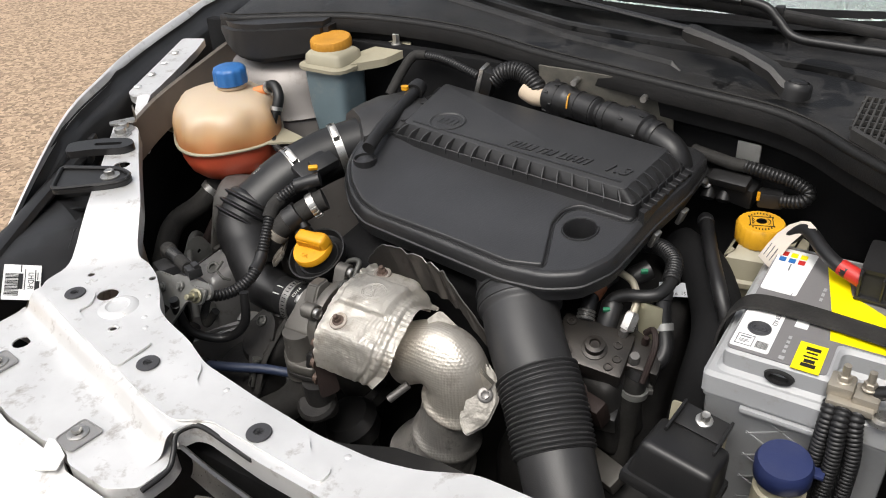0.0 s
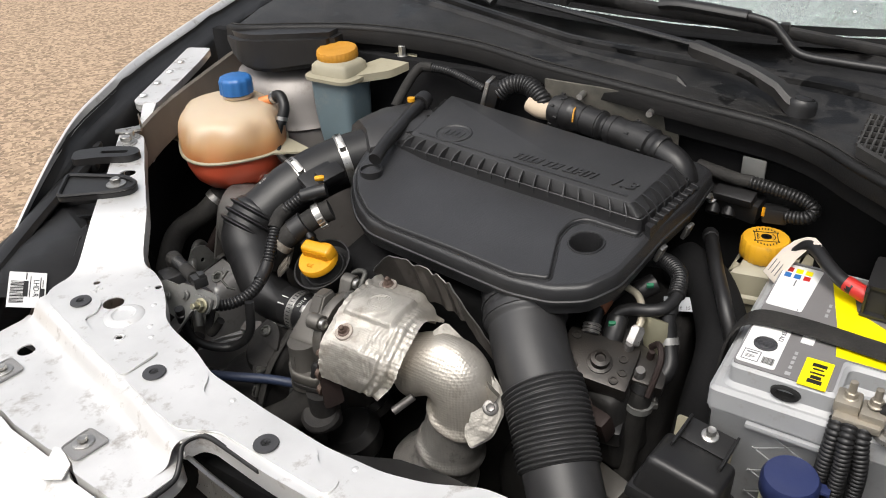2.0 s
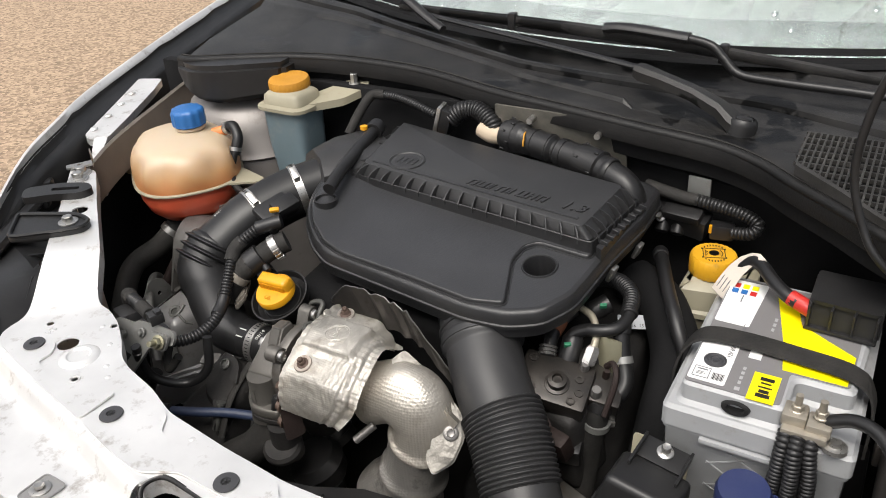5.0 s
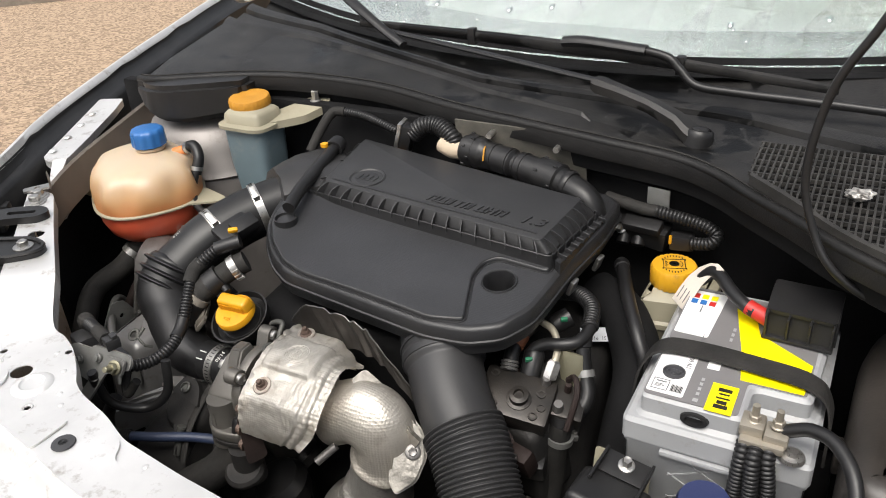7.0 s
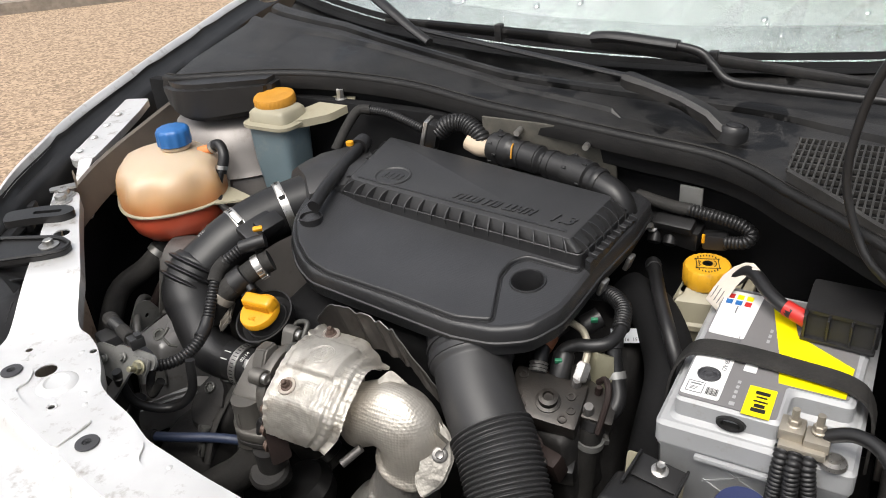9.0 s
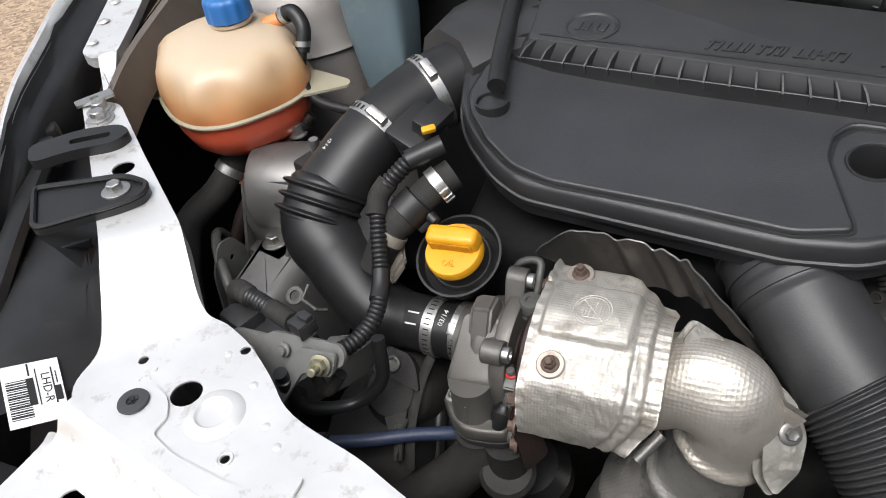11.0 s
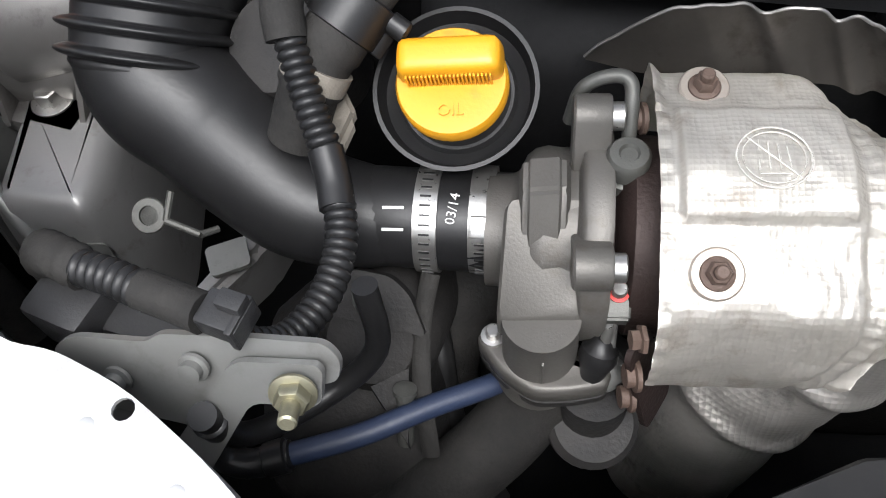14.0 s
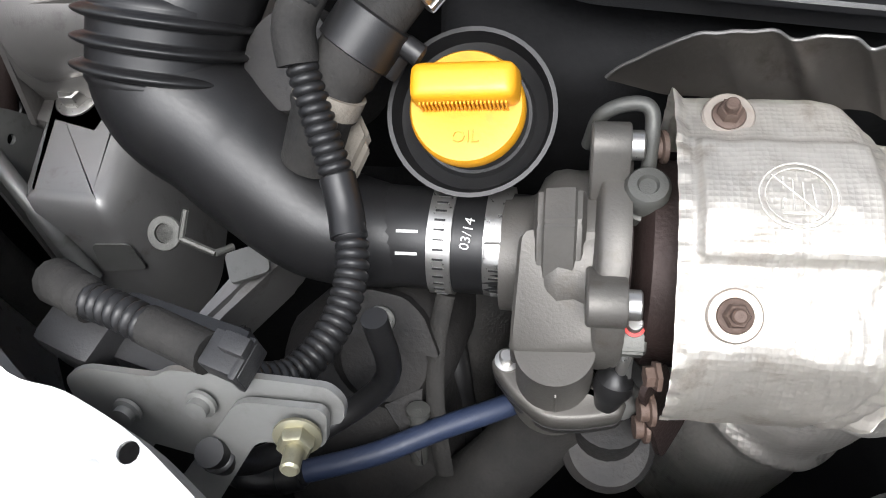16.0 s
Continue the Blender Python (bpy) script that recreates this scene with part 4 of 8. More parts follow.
def lid_rib(a, b, out, name="rib"):
    """One upright rib from the ledge's lip (a) up to the lid's edge (b)."""
    a, b, out = Vector(a), Vector(b), Vector(out).normalized()
    side = Vector((0, 0, 1)).cross(out).normalized() * 0.0009
    za, zb = ledge_z(*a.to_2d()), lid_z(*b.to_2d())
    prof = [Vector((*a.to_2d(), za - 0.004)), Vector((*a.to_2d(), za + 0.0022)), Vector((*a.lerp(b, 0.35).to_2d(), za + 0.62 * (zb - za))), Vector((*a.lerp(b, 0.75).to_2d(), zb - 0.002)), Vector((*b.to_2d(), zb - 0.0012)), Vector((*b.to_2d(), za - 0.004))]
    bm = B()
    skin(bm, [[q + side * k for q in prof] for k in (-1, 1)])
    part(name, bm, COVER_LID, airbox, smooth=0)


for i in range(17):
    k = (i + 0.5) / 17
    a, b = Vector((-0.229, 0.943)).lerp(Vector((0.121, 0.909)), k), Vector((-0.216, 0.949)).lerp(Vector((0.110, 0.9135)), k)
    lid_rib((a.x, a.y - 0.0085, 0), (b.x, b.y + 0.001, 0), (-0.1, -1, 0))
for i in range(5):
    k = 0.08 + 0.2 * i
    a, b = Vector((-0.229, 0.943)).lerp(Vector((-0.243, 1.082)), k), Vector((-0.216, 0.949)).lerp(Vector((-0.232, 1.078)), k)
    lid_rib((a.x - 0.0085, a.y, 0), (b.x + 0.001, b.y, 0), (-1, -0.1, 0))
for i in range(6):
    k = 0.08 + 0.17 * i
    a, b = Vector((0.121, 0.909)).lerp(Vector((0.133, 1.022)), k), Vector((0.110, 0.9135)).lerp(Vector((0.121, 1.022)), k)
    lid_rib((a.x + 0.0085, a.y, 0), (b.x - 0.001, b.y, 0), (1, -0.1, 0))
mz = pose(-0.162, 0.974, lid_z(-0.162, 0.974), 3.4, 1.0, 0) @ Matrix.Diagonal((1.12, 1.12, 1, 1))
bm = B()
lathe(bm, [(0.0225, -0.0004), (0.0225, 0.0010), (0.0210, 0.0016), (0.0195, 0.0008), (0.0188, -0.0001), (0.0, 0.0003)], mz, 44)
badge = part("badge_ring", bm, COVER_LID, airbox, "round embossed badge")
for i in range(4):
    bm = B()
    box(bm, (0.0045, 0.012, 0.0012), mz @ pose(-0.0105 + 0.007 * i, 0, 0.0004, 0, 0, -8), 0.0003, 1)
    part("raised_bar", bm, COVER_LID, badge)
mw = pose(0.0, 0.9535, lid_z(0, 0.9535) + 0.0003, 3.4, 1.0, -3)
for i in range(8):
    w = 0.0108 if i not in (2, 4) else 0.0065
    x0 = -0.0555 + 0.0138 * i
    for dx, dy, ww, hh in ((0.0, 0.0, 0.0026, 0.0145), (w - 0.0030, 0.0, 0.0026, 0.0145), (0.5 * w - 0.0015, (0.0062, -0.0062, 0.0, 0.0062)[i % 4], w, 0.0024)):
        bm = B()
        box(bm, (ww, hh, 0.0022), mw @ pose(x0 + dx, dy, 0) @ Matrix(((1, 0.28, 0, 0), (0, 1, 0, 0), (0, 0, 1, 0), (0, 0, 0, 1))), 0.0)
        part("raised_bar", bm, COVER_LID, lid, smooth=0)
letters("lettering", "1.3", 0.024, mw @ pose(0.088, -0.001, 0) @ Matrix(((1.15, 0.28, 0, 0), (0, 1, 0, 0), (0, 0, 1, 0), (0, 0, 0, 1))), COVER_LID, airbox, 0.0011, "embossed black figures")

# ---- intake hose ----
intake = thing("intake_hose", (-0.32, 0.80, 0.93), "black ribbed rubber air intake hose with steel clamps", "hose")
HOSE = [(-0.262, 0.975, 1.062), (-0.314, 0.905, 1.05), (-0.342, 0.852, 1.034), (-0.360, 0.816, 1.013), (-0.3720, 0.791, 0.996), (-0.3680, 0.776, 0.982), (-0.347, 0.763, 0.970), (-0.321, 0.745, 0.958), (-0.295, 0.729, 0.948), (-0.265, 0.7235, 0.944), (-0.245, 0.7235, 0.944)]


def hose_r(s, u):
    r = 0.0362
    return r - 0.0022 * soft(0.255, 0.29, s) - 0.0100 * min(1, max(0, (u - 0.74) / 0.24)) ** 1.3


bm = B()
tube(bm, HOSE, hose_r, 36, n=60)
part("elbow", bm, RUBBER, intake, "", 80)
bm = B()
prof = [(0.033, -0.024)] + [(0.0368 + 0.0068 * max(0.0, math.cos(2 * math.pi * h / 0.0128)) ** 0.8, h) for h in (k * 0.0008 - 0.0192 for k in range(49)) if abs(h) < 0.0192] + [(0.033, 0.024)]
lathe(bm, prof, axis((-0.3712, 0.7935, 0.9985), (-0.14, -0.72, -0.68)), 48)
part("ribbed_collar", bm, RUBBER, intake, "three thick ribs round the hose", 80)
pn, px_ = Vector((-0.3, -0.35, 0.88)).normalized(), Vector((-0.42, -0.78, -0.46))
px_ = (px_ - pn * px_.dot(pn)).normalized()
py_ = pn.cross(px_)
hp = Vector((-0.352, 0.832, 1.022)) + 0.0372 * pn
letters("hose_print", "310314", 0.0068, Matrix(((px_.x, py_.x, pn.x, hp.x), (px_.y, py_.y, pn.y, hp.y), (px_.z, py_.z, pn.z, hp.z), (0, 0, 0, 1))), WHITEMARK, intake, 0.0002, "small white print")
for (c, d, r) in (((-0.306, 0.917, 1.052), (-0.60, -0.74, -0.18), 0.0375), ((-0.337, 0.862, 1.036), (-0.42, -0.85, -0.32), 0.0375)):
    m = axis(c, d)
    bm = B()
    band(bm, None, r, 0.011, m)
    clampring = part("clamp", bm, STEEL, intake, "bright steel worm clamp")
    for k in range(26):
        bm = B()
        box(bm, (0.0006, 0.0013, 0.005), m @ pose(0, 0, 0, 0, 0, 60 + 20 + 9 * k) @ pose(r + 0.0016, 0, 0), 0.0)
        part("clamp_slot", bm, INK, clampring)
    bm = B()
    box(bm, (0.012, 0.02, 0.009), m @ pose(0.0, 0.0, 0.0, 0, 0, 60) @ pose(r + 0.004, 0, 0), 0.002)
    part("clamp_screw", bm, STEEL, clampring)
bm = B()
tube(bm, [(-0.262, 0.724, 0.944), (-0.19, 0.72, 0.944)], 0.0245, 28)
coupler = part("turbo_coupler", bm, RUBBER, intake, "short black rubber coupler with white print")
letters("coupler_print", "03/14", 0.0065, pose(-0.2195, 0.7125, 0.9675, 22, 0, 0) @ pose(0, 0, 0.0003, 0, 0, 80), WHITEMARK, coupler, 0.0002, "small white print")
for i in range(2):
    bm = B()
    box(bm, (0.010, 0.0014, 0.0003), pose(-0.247 , 0.713 - 0.009 * i, 0.9672 - 0.0045 * i, 22 + 20 * i, 0, 0), 0.0)
    part("print_tick", bm, WHITEMARK, coupler)
for x in (-0.232, -0.2065):
    m = axis((x, 0.7225, 0.944), (1, -0.04, 0))
    bm = B()
    band(bm, None, 0.0248, 0.011, m)
    c2 = part("clamp", bm, STEEL, intake, "bright steel worm clamp")
    for k in range(24):
        bm = B()
        box(bm, (0.0005, 0.0009, 0.005), m @ pose(0, 0, 0, 0, 0, 10 * k + (40 if x < -0.21 else 150)) @ pose(0.0262, 0, 0), 0.0)
        part("clamp_slot", bm, INK, c2)
    bm = B()
    box(bm, (0.007, 0.010, 0.009), m @ pose(0, 0, 0, 0, 0, 20 if x < -0.21 else 130) @ pose(0.029, 0, 0), 0.0015)
    part("clamp_screw", bm, STEEL, c2)

# ---- oil filler ----
oil = thing("oil_filler", (-0.219, 0.757, 0.95), "yellow oil filler cap in a black dished collar", "oil cap")
mo = pose(-0.219, 0.7555, 0.9995, 26, -3, 0)
bm = B()
lathe(bm, [(0.022, -0.05), (0.028, -0.022), (0.034, -0.014), (0.037, -0.002), (0.0375, 0.001), (0.0355, 0.001), (0.033, -0.008), (0.0275, -0.011), (0.026, -0.007), (0.0245, -0.007), (0.023, 0.004), (0.0, 0.004)], mo, 48)
part("collar", bm, BLACK, oil, "black dished collar")
mc = mo @ pose(0.0, -0.001, 0.004, -3, 0, 0)
bm = B()
lathe(bm, [(0.023, 0.0), (0.0247, 0.002), (0.0247, 0.008), (0.0235, 0.0102), (0.0, 0.0115)], mc, 40)
capb = part("cap", bm, YELLOW, oil, "yellow plastic screw cap")
bm = B()
box(bm, (0.047, 0.017, 0.017), mc @ pose(0, 0.0075, 0.0155), 0.005, 3, taper=0.92)
part("grip", bm, YELLOW, capb)
bm = B()
for i in range(22):
    box(bm, (0.0008, 0.0012, 0.009), mc @ pose(-0.018 + 0.0017 * i, -0.0016, 0.0145, -6), 0.0)
tagged(part("grip_ridging", bm, YELLOW, capb), kind="stuff")
letters("oil_lettering", "OIL", 0.0075, mc @ pose(0, -0.0135, 0.0112, -3), YELLOW, capb, 0.0004)

# ---- coolant tank ----
tank = thing("coolant_tank", (-0.58, 0.96, 0.92), "cream plastic coolant tank with red coolant and a blue cap", "coolant tank")


def egg(cx, cy, a, b, z0, z1, levels, p=2.6, seg=64, spin=0.0, lobe=0.0):
    """A rounded box of plan half-sizes a, b, whose level sizes are (height 0..1, share)."""
    rings = []
    for h, k in levels:
        ring = []
        for i in range(seg):
            t = 2 * math.pi * i / seg
            x = a * k * math.copysign(abs(math.cos(t)) ** (2 / p), math.cos(t))
            y = b * k * math.copysign(abs(math.sin(t)) ** (2 / p), math.sin(t))
            k2 = 1 - lobe * (0.5 - 0.5 * math.cos(8 * t)) * (1 - abs(2 * h - 1)) if lobe else 1
            x, y = x * k2, y * k2
            ring.append(Vector((cx + x * math.cos(spin) - y * math.sin(spin), cy + x * math.sin(spin) + y * math.cos(spin), z0 + (z1 - z0) * h)))
        rings.append(ring)
    return rings


def tank_material():
    mt = material("stained_translucent_plastic", (0.70, 0.56, 0.40), 0.38, 0, vary=0.06, bump=0.03)
    n, l = mt.node_tree.nodes, mt.node_tree.links
    bs, geo = n["Principled BSDF"], n.new("ShaderNodeNewGeometry")
    sep = n.new("ShaderNodeSeparateXYZ")
    l.new(geo.outputs["Position"], sep.inputs[0])
    ramp = n.new("ShaderNodeValToRGB")
    mr = n.new("ShaderNodeMapRange")
    mr.inputs["From Min"].default_value, mr.inputs["From Max"].default_value = 1.015, 1.09
    wob = n.new("ShaderNodeTexNoise")
    wob.inputs["Scale"].default_value = 18.0
    tc = n.new("ShaderNodeTexCoord")
    l.new(tc.outputs["Object"], wob.inputs["Vector"])
    add = n.new("ShaderNodeMath")
    add.operation = "MULTIPLY_ADD"
    l.new(wob.outputs["Fac"], add.inputs[0])
    add.inputs[1].default_value = 0.03
    l.new(sep.outputs["Z"], add.inputs[2])
    l.new(add.outputs[0], mr.inputs["Value"])
    l.new(mr.outputs[0], ramp.inputs["Fac"])
    e = ramp.color_ramp.elements
    e[0].position, e[0].color = 0.12, (0.40, 0.135, 0.042, 1)
    e[1].position, e[1].color = 0.95, (0.46, 0.37, 0.265, 1)
    mid = e.new(0.5)
    mid.color = (0.45, 0.26, 0.12, 1)
    l.new(ramp.outputs[0], bs.inputs["Base Color"])
    bs.inputs["Subsurface Weight"].default_value = 0.25
    bs.inputs["Subsurface Radius"].default_value = (0.02, 0.012, 0.006)
    return mt


TANK = tank_material()
COOLANT = material("red_coolant_in_plastic", (0.58, 0.10, 0.048), 0.35, 0, vary=0.12, bump=0.03)
COOLANT.node_tree.nodes["Principled BSDF"].inputs["Subsurface Weight"].default_value = 0.25
COOLANT.node_tree.nodes["Principled BSDF"].inputs["Subsurface Radius"].default_value = (0.02, 0.008, 0.004)
SP = radians(-38)
bm = B()
skin(bm, egg(-0.583, 0.965, 0.096, 0.083, 1.016, 1.080, [(0, 1.0), (0.15, 1.01), (0.35, 1.0), (0.55, 0.965), (0.7, 0.90), (0.82, 0.80), (0.91, 0.66), (0.97, 0.47), (1.0, 0.28)], spin=SP, lobe=0.10))
part("upper_shell", bm, TANK, tank, "translucent cream upper shell with brown stain", 60)
bm = B()
skin(bm, egg(-0.583, 0.965, 0.0985, 0.0855, 1.011, 1.016, [(0, 0.98), (0.3, 1.01), (0.7, 1.01), (1, 0.98)], spin=SP))
part("seam", bm, CREAM, tank, "moulded seam", 60)
bm = B()
skin(bm, egg(-0.581, 0.963, 0.094, 0.081, 0.948, 1.012, [(0, 0.30), (0.06, 0.52), (0.18, 0.72), (0.4, 0.88), (0.7, 0.97), (1, 0.985)], spin=SP))
part("lower_shell", bm, COOLANT, tank, "lower shell full of red coolant", 60)
bm = B()
lathe(bm, [(0.021, -0.02), (0.021, 0.004), (0.0235, 0.004), (0.0235, 0.008)], pose(-0.575, 0.983, 1.078), 30)
part("neck", bm, TANK, tank)
bm = B()
lathe(bm, [(0.0265, 0.0), (0.0268, 0.006), (0.0262, 0.012), (0.0262, 0.02), (0.024, 0.0245), (0.021, 0.026), (0.0, 0.0262)], pose(-0.575, 0.983, 1.088, 0, 0, 12), 96, 12, 0.045)
part("cap", bm, BLUE, tank, "blue plastic screw cap with grips")
for dx, dy, s in ((-0.088, -0.028, 1), (0.105, 0.015, 1)):
    bm = B()
    q = Vector((-0.583 + dx, 0.965 + dy, 1.013))
    w = Vector((dx, dy, 0)).normalized()
    n2 = Vector((-w.y, w.x, 0))
    o = [q - w * 0.02 + n2 * 0.03, q + w * 0.035 + n2 * 0.006, q + w * 0.04 - n2 * 0.006, q - w * 0.02 - n2 * 0.035]
    plate(bm, rounded([(p.x, p.y) for p in o], 0.006), (), 0.003, 1.015)
    part("mounting_ear", bm, CREAM, tank, "pale mounting ear")
bm = B()
tube(bm, [(-0.568, 0.925, 0.96), (-0.570, 0.912, 0.935), (-0.572, 0.905, 0.918)], 0.012, 16)
part("outlet", bm, COOLANT, tank)
bm = B()
tube(bm, [(-0.545, 1.0, 1.07), (-0.525, 1.012, 1.075)], 0.008, 14)
part("vent_stub", bm, material("orange_plastic", (0.6, 0.2, 0.06), 0.5), tank, "orange vent stub")
hose = thing("coolant_hose", (-0.56, 0.83, 0.85), "dusty black rubber coolant hose under the tank", "hose")
bm = B()
tube(bm, [(-0.572, 0.915, 0.955), (-0.574, 0.909, 0.94), (-0.590, 0.883, 0.915), (-0.611, 0.843, 0.895), (-0.593, 0.802, 0.875), (-0.582, 0.774, 0.83), (-0.57, 0.76, 0.72)], 0.0168, 20)
part("hose", bm, DUSTY_RUBBER, hose, "", 80)
bm = B()
band(bm, None, 0.0172, 0.010, axis((-0.5775, 0.903, 0.9345), (-0.35, -0.6, -0.6)))
part("clamp", bm, STEEL, hose, "steel spring clamp")
vent = thing("vent_hose", (-0.50, 0.99, 1.03), "thin black rubber vent hose from the tank", "hose")
bm = B()
tube(bm, [(-0.528, 1.010, 1.075), (-0.512, 1.012, 1.082), (-0.497, 1.003, 1.068), (-0.497, 0.99, 1.045)], 0.0085, 14)
part("thick_end", bm, RUBBER, vent, "", 80)
bm = B()
tube(bm, [(-0.497, 0.99, 1.047), (-0.495, 0.975, 1.02), (-0.465, 0.955, 1.005), (-0.40, 0.95, 1.0), (-0.33, 0.96, 1.0)], 0.0056, 12)
part("thin_hose", bm, RUBBER, vent, "", 80)
for c, d in (((-0.523, 1.011, 1.078), (1, 0.1, 0.4)), ((-0.497, 0.994, 1.053), (0, -0.4, -0.9))):
    bm = B()
    band(bm, None, 0.0088, 0.006, axis(c, d))
    part("clamp", bm, STEEL, vent)

# ---- power steering reservoir ----
ps = thing("steering_fluid_tank", (-0.445, 1.07, 0.95), "pale blue steering fluid tank with cream top and yellow cap", "fluid tank")
SQ = [(-0.474, 1.035), (-0.392, 1.035), (-0.392, 1.105), (-0.474, 1.105)]
bm = B()
R2 = rounded(SQ, 0.018, 4)
prism(bm, [(inset(R2, 0.014), 0.97), (inset(R2, 0.010), 1.0), (inset(R2, 0.004), 1.05), (inset(R2, 0.002), 1.110)])
part("body", bm, PALE_BLUE, ps, "pale blue body", 50)
bm = B()
prism(bm, [(R2, 1.107), (inset(R2, -0.006), 1.109), (inset(R2, -0.006), 1.114), (inset(R2, 0.004), 1.116), (inset(R2, 0.006), 1.129), (inset(R2, 0.012), 1.134)])
part("collar", bm, CREAM, ps, "cream plastic collar", 50)
bm = B()
plate(bm, rounded([(-0.41, 1.05), (-0.352, 1.098), (-0.335, 1.135), (-0.342, 1.155), (-0.375, 1.15), (-0.41, 1.10)], 0.008), [disc(-0.360, 1.138, 0.006, 12)], 0.004, lambda x, y: 1.115 + 0.2 * max(0, y - 1.07), lip=0.012)
part("bracket_ear", bm, CREAM, ps, "cream mounting ear")
bm = B()
hexbolt(bm, pose(-0.360, 1.138, 1.1295), 0.006, 0.016, 0.009)
part("ear_bolt", bm, STEEL, ps)
bm = B()
lathe(bm, [(0.031, 0.0), (0.0325, 0.002), (0.0325, 0.012), (0.031, 0.0155), (0.012, 0.0165), (0.010, 0.0158), (0.0, 0.016)], pose(-0.443, 1.081, 1.132, 4, 0, 0), 120, 30, 0.025)
part("cap", bm, YELLOW_OLD, ps, "grubby yellow screw cap")

# ---- battery ----
bat = thing("car_battery", (0.339, 0.90, 0.80), "grey car battery with yellow and white labels", "battery")
X0, X1, Y0, Y1 = 0.25, 0.428, 0.782, 1.024
CASE = rounded([(X0, Y0), (X1, Y0), (X1, Y1), (X0, Y1)], 0.008, 3)
bm = B()
prism(bm, [(inset(CASE, 0.012), 0.79), (inset(CASE, 0.004), 0.955), (inset(CASE, 0.002), 0.958), (inset(CASE, 0.002), 0.962), (CASE, 0.963), (CASE, 0.984), (inset(CASE, 0.004), 0.988), (inset(CASE, 0.006), 0.988)])
case = part("case", bm, BATTERY, bat, "grey plastic case", 40)
TOP = rounded([(X0 + 0.014, Y0 + 0.012), (0.362, Y0 + 0.012), (0.362, Y0 + 0.062), (X1 - 0.012, Y0 + 0.062), (X1 - 0.006, Y1 - 0.012), (X0 + 0.014, Y1 - 0.012)], 0.008, 3)
bm = B()
prism(bm, [(inset(TOP, -0.006), 0.987), (TOP, 0.992), (TOP, 1.009), (inset(TOP, 0.004), 1.0125)])
lidb = part("lid", bm, BATTERY, bat, "raised grey lid", 40)


def decal(name, outline, mat, parent, z, label=""):
    bm = B()
    plate(bm, outline, (), 0.0006, z)
    return part(name, bm, mat, parent, label, smooth=0)


decal("grey_label", rounded([(0.266, 0.797), (0.356, 0.797), (0.356, 0.85), (0.41, 0.85), (0.412, 1.004), (0.266, 1.004)], 0.005), LABEL_GREY, bat, 1.0131, "printed grey label")
decal("white_label", rounded([(0.267, 0.802), (0.303, 0.802), (0.303, 0.882), (0.267, 0.882)], 0.003), PAPER, bat, 1.0136, "white label with fine print")
decal("white_label", rounded([(0.267, 0.91), (0.303, 0.91), (0.307, 1.0), (0.267, 1.0)], 0.003), PAPER, bat, 1.0136, "white label")
decal("yellow_label", [(0.325, 0.794), (0.350, 0.794), (0.350, 0.838), (0.325, 0.838)], LABEL_YELLOW, bat, 1.0137, "yellow maker's label")
for i, (w, h) in enumerate(((0.0055, 0.013), (0.005, 0.0095), (0.0022, 0.013), (0.0022, 0.010), (0.005, 0.013))):
    bm = B()
    box(bm, (h, w, 0.0004), pose(0.3385, 0.803 + 0.0065 * i, 1.0139), 0)
    part("printed_bar", bm, INK, bat, smooth=0)
decal("yellow_label", [(0.348, 0.852), (0.407, 0.852), (0.409, 0.902), (0.352, 0.938), (0.338, 0.99), (0.318, 0.99), (0.34, 0.90)], LABEL_YELLOW, bat, 1.0135, "slanted yellow label field")
bm = B()
rings = []
for q in curve([(0.240, 0.872, 0.93), (0.2455, 0.873, 0.985), (0.262, 0.875, 1.0135), (0.30, 0.879, 1.0172), (0.36, 0.876, 1.0172), (0.412, 0.869, 1.016), (0.431, 0.866, 0.995), (0.434, 0.866, 0.93)], 6):
    flat_on = soft(0.985, 1.01, q.z)
    up = Vector((0.003 * (-1 if q.x < 0.34 else 1) * (1 - flat_on), 0, 0.0028 * flat_on))
    rings.append([q + Vector((0, -0.0135, 0)), q + Vector((0, 0.0135, 0)), q + Vector((0, 0.0125, 0)) + up, q + Vector((0, -0.0125, 0)) + up])
skin(bm, rings)
part("strap", bm, DUSTY_RUBBER, bat, "flat black rubber hold-down strap", 60)
bm = B()
lathe(bm, [(0.0112, 0), (0.0112, 0.0016), (0.0096, 0.002), (0.0088, 0.0008), (0.0072, 0.0008), (0.0066, 0.0016), (0.0055, 0.0016), (0.005, 0.0006), (0.003, 0.0006), (0.0026, 0.0014), (0, 0.0014)], pose(0.286, 0.838, 1.0136), 36)
part("round_plug", bm, CLIP, bat, "round black vent plug")

# ---- brake fluid reservoir ----
brake = thing("brake_fluid_tank", (0.235, 1.06, 0.90), "cream brake fluid tank with a yellow ribbed cap", "fluid tank")
BR = rounded([(0.195, 1.005), (0.29, 1.02), (0.29, 1.10), (0.195, 1.10)], 0.015, 4)
bm = B()
prism(bm, [(inset(BR, 0.01), 0.90), (inset(BR, 0.004), 0.935), (BR, 0.938), (BR, 0.945), (inset(BR, 0.004), 0.948), (inset(BR, 0.006), 0.975), (inset(BR, 0.018), 0.985)])
part("body", bm, CREAM, brake, "grubby cream body", 40)
bm = B()
lathe(bm, [(0.0275, 0.0), (0.029, 0.003), (0.029, 0.022), (0.027, 0.0255), (0.0, 0.026)], pose(0.231, 1.053, 0.985), 72, 24, 0.05)
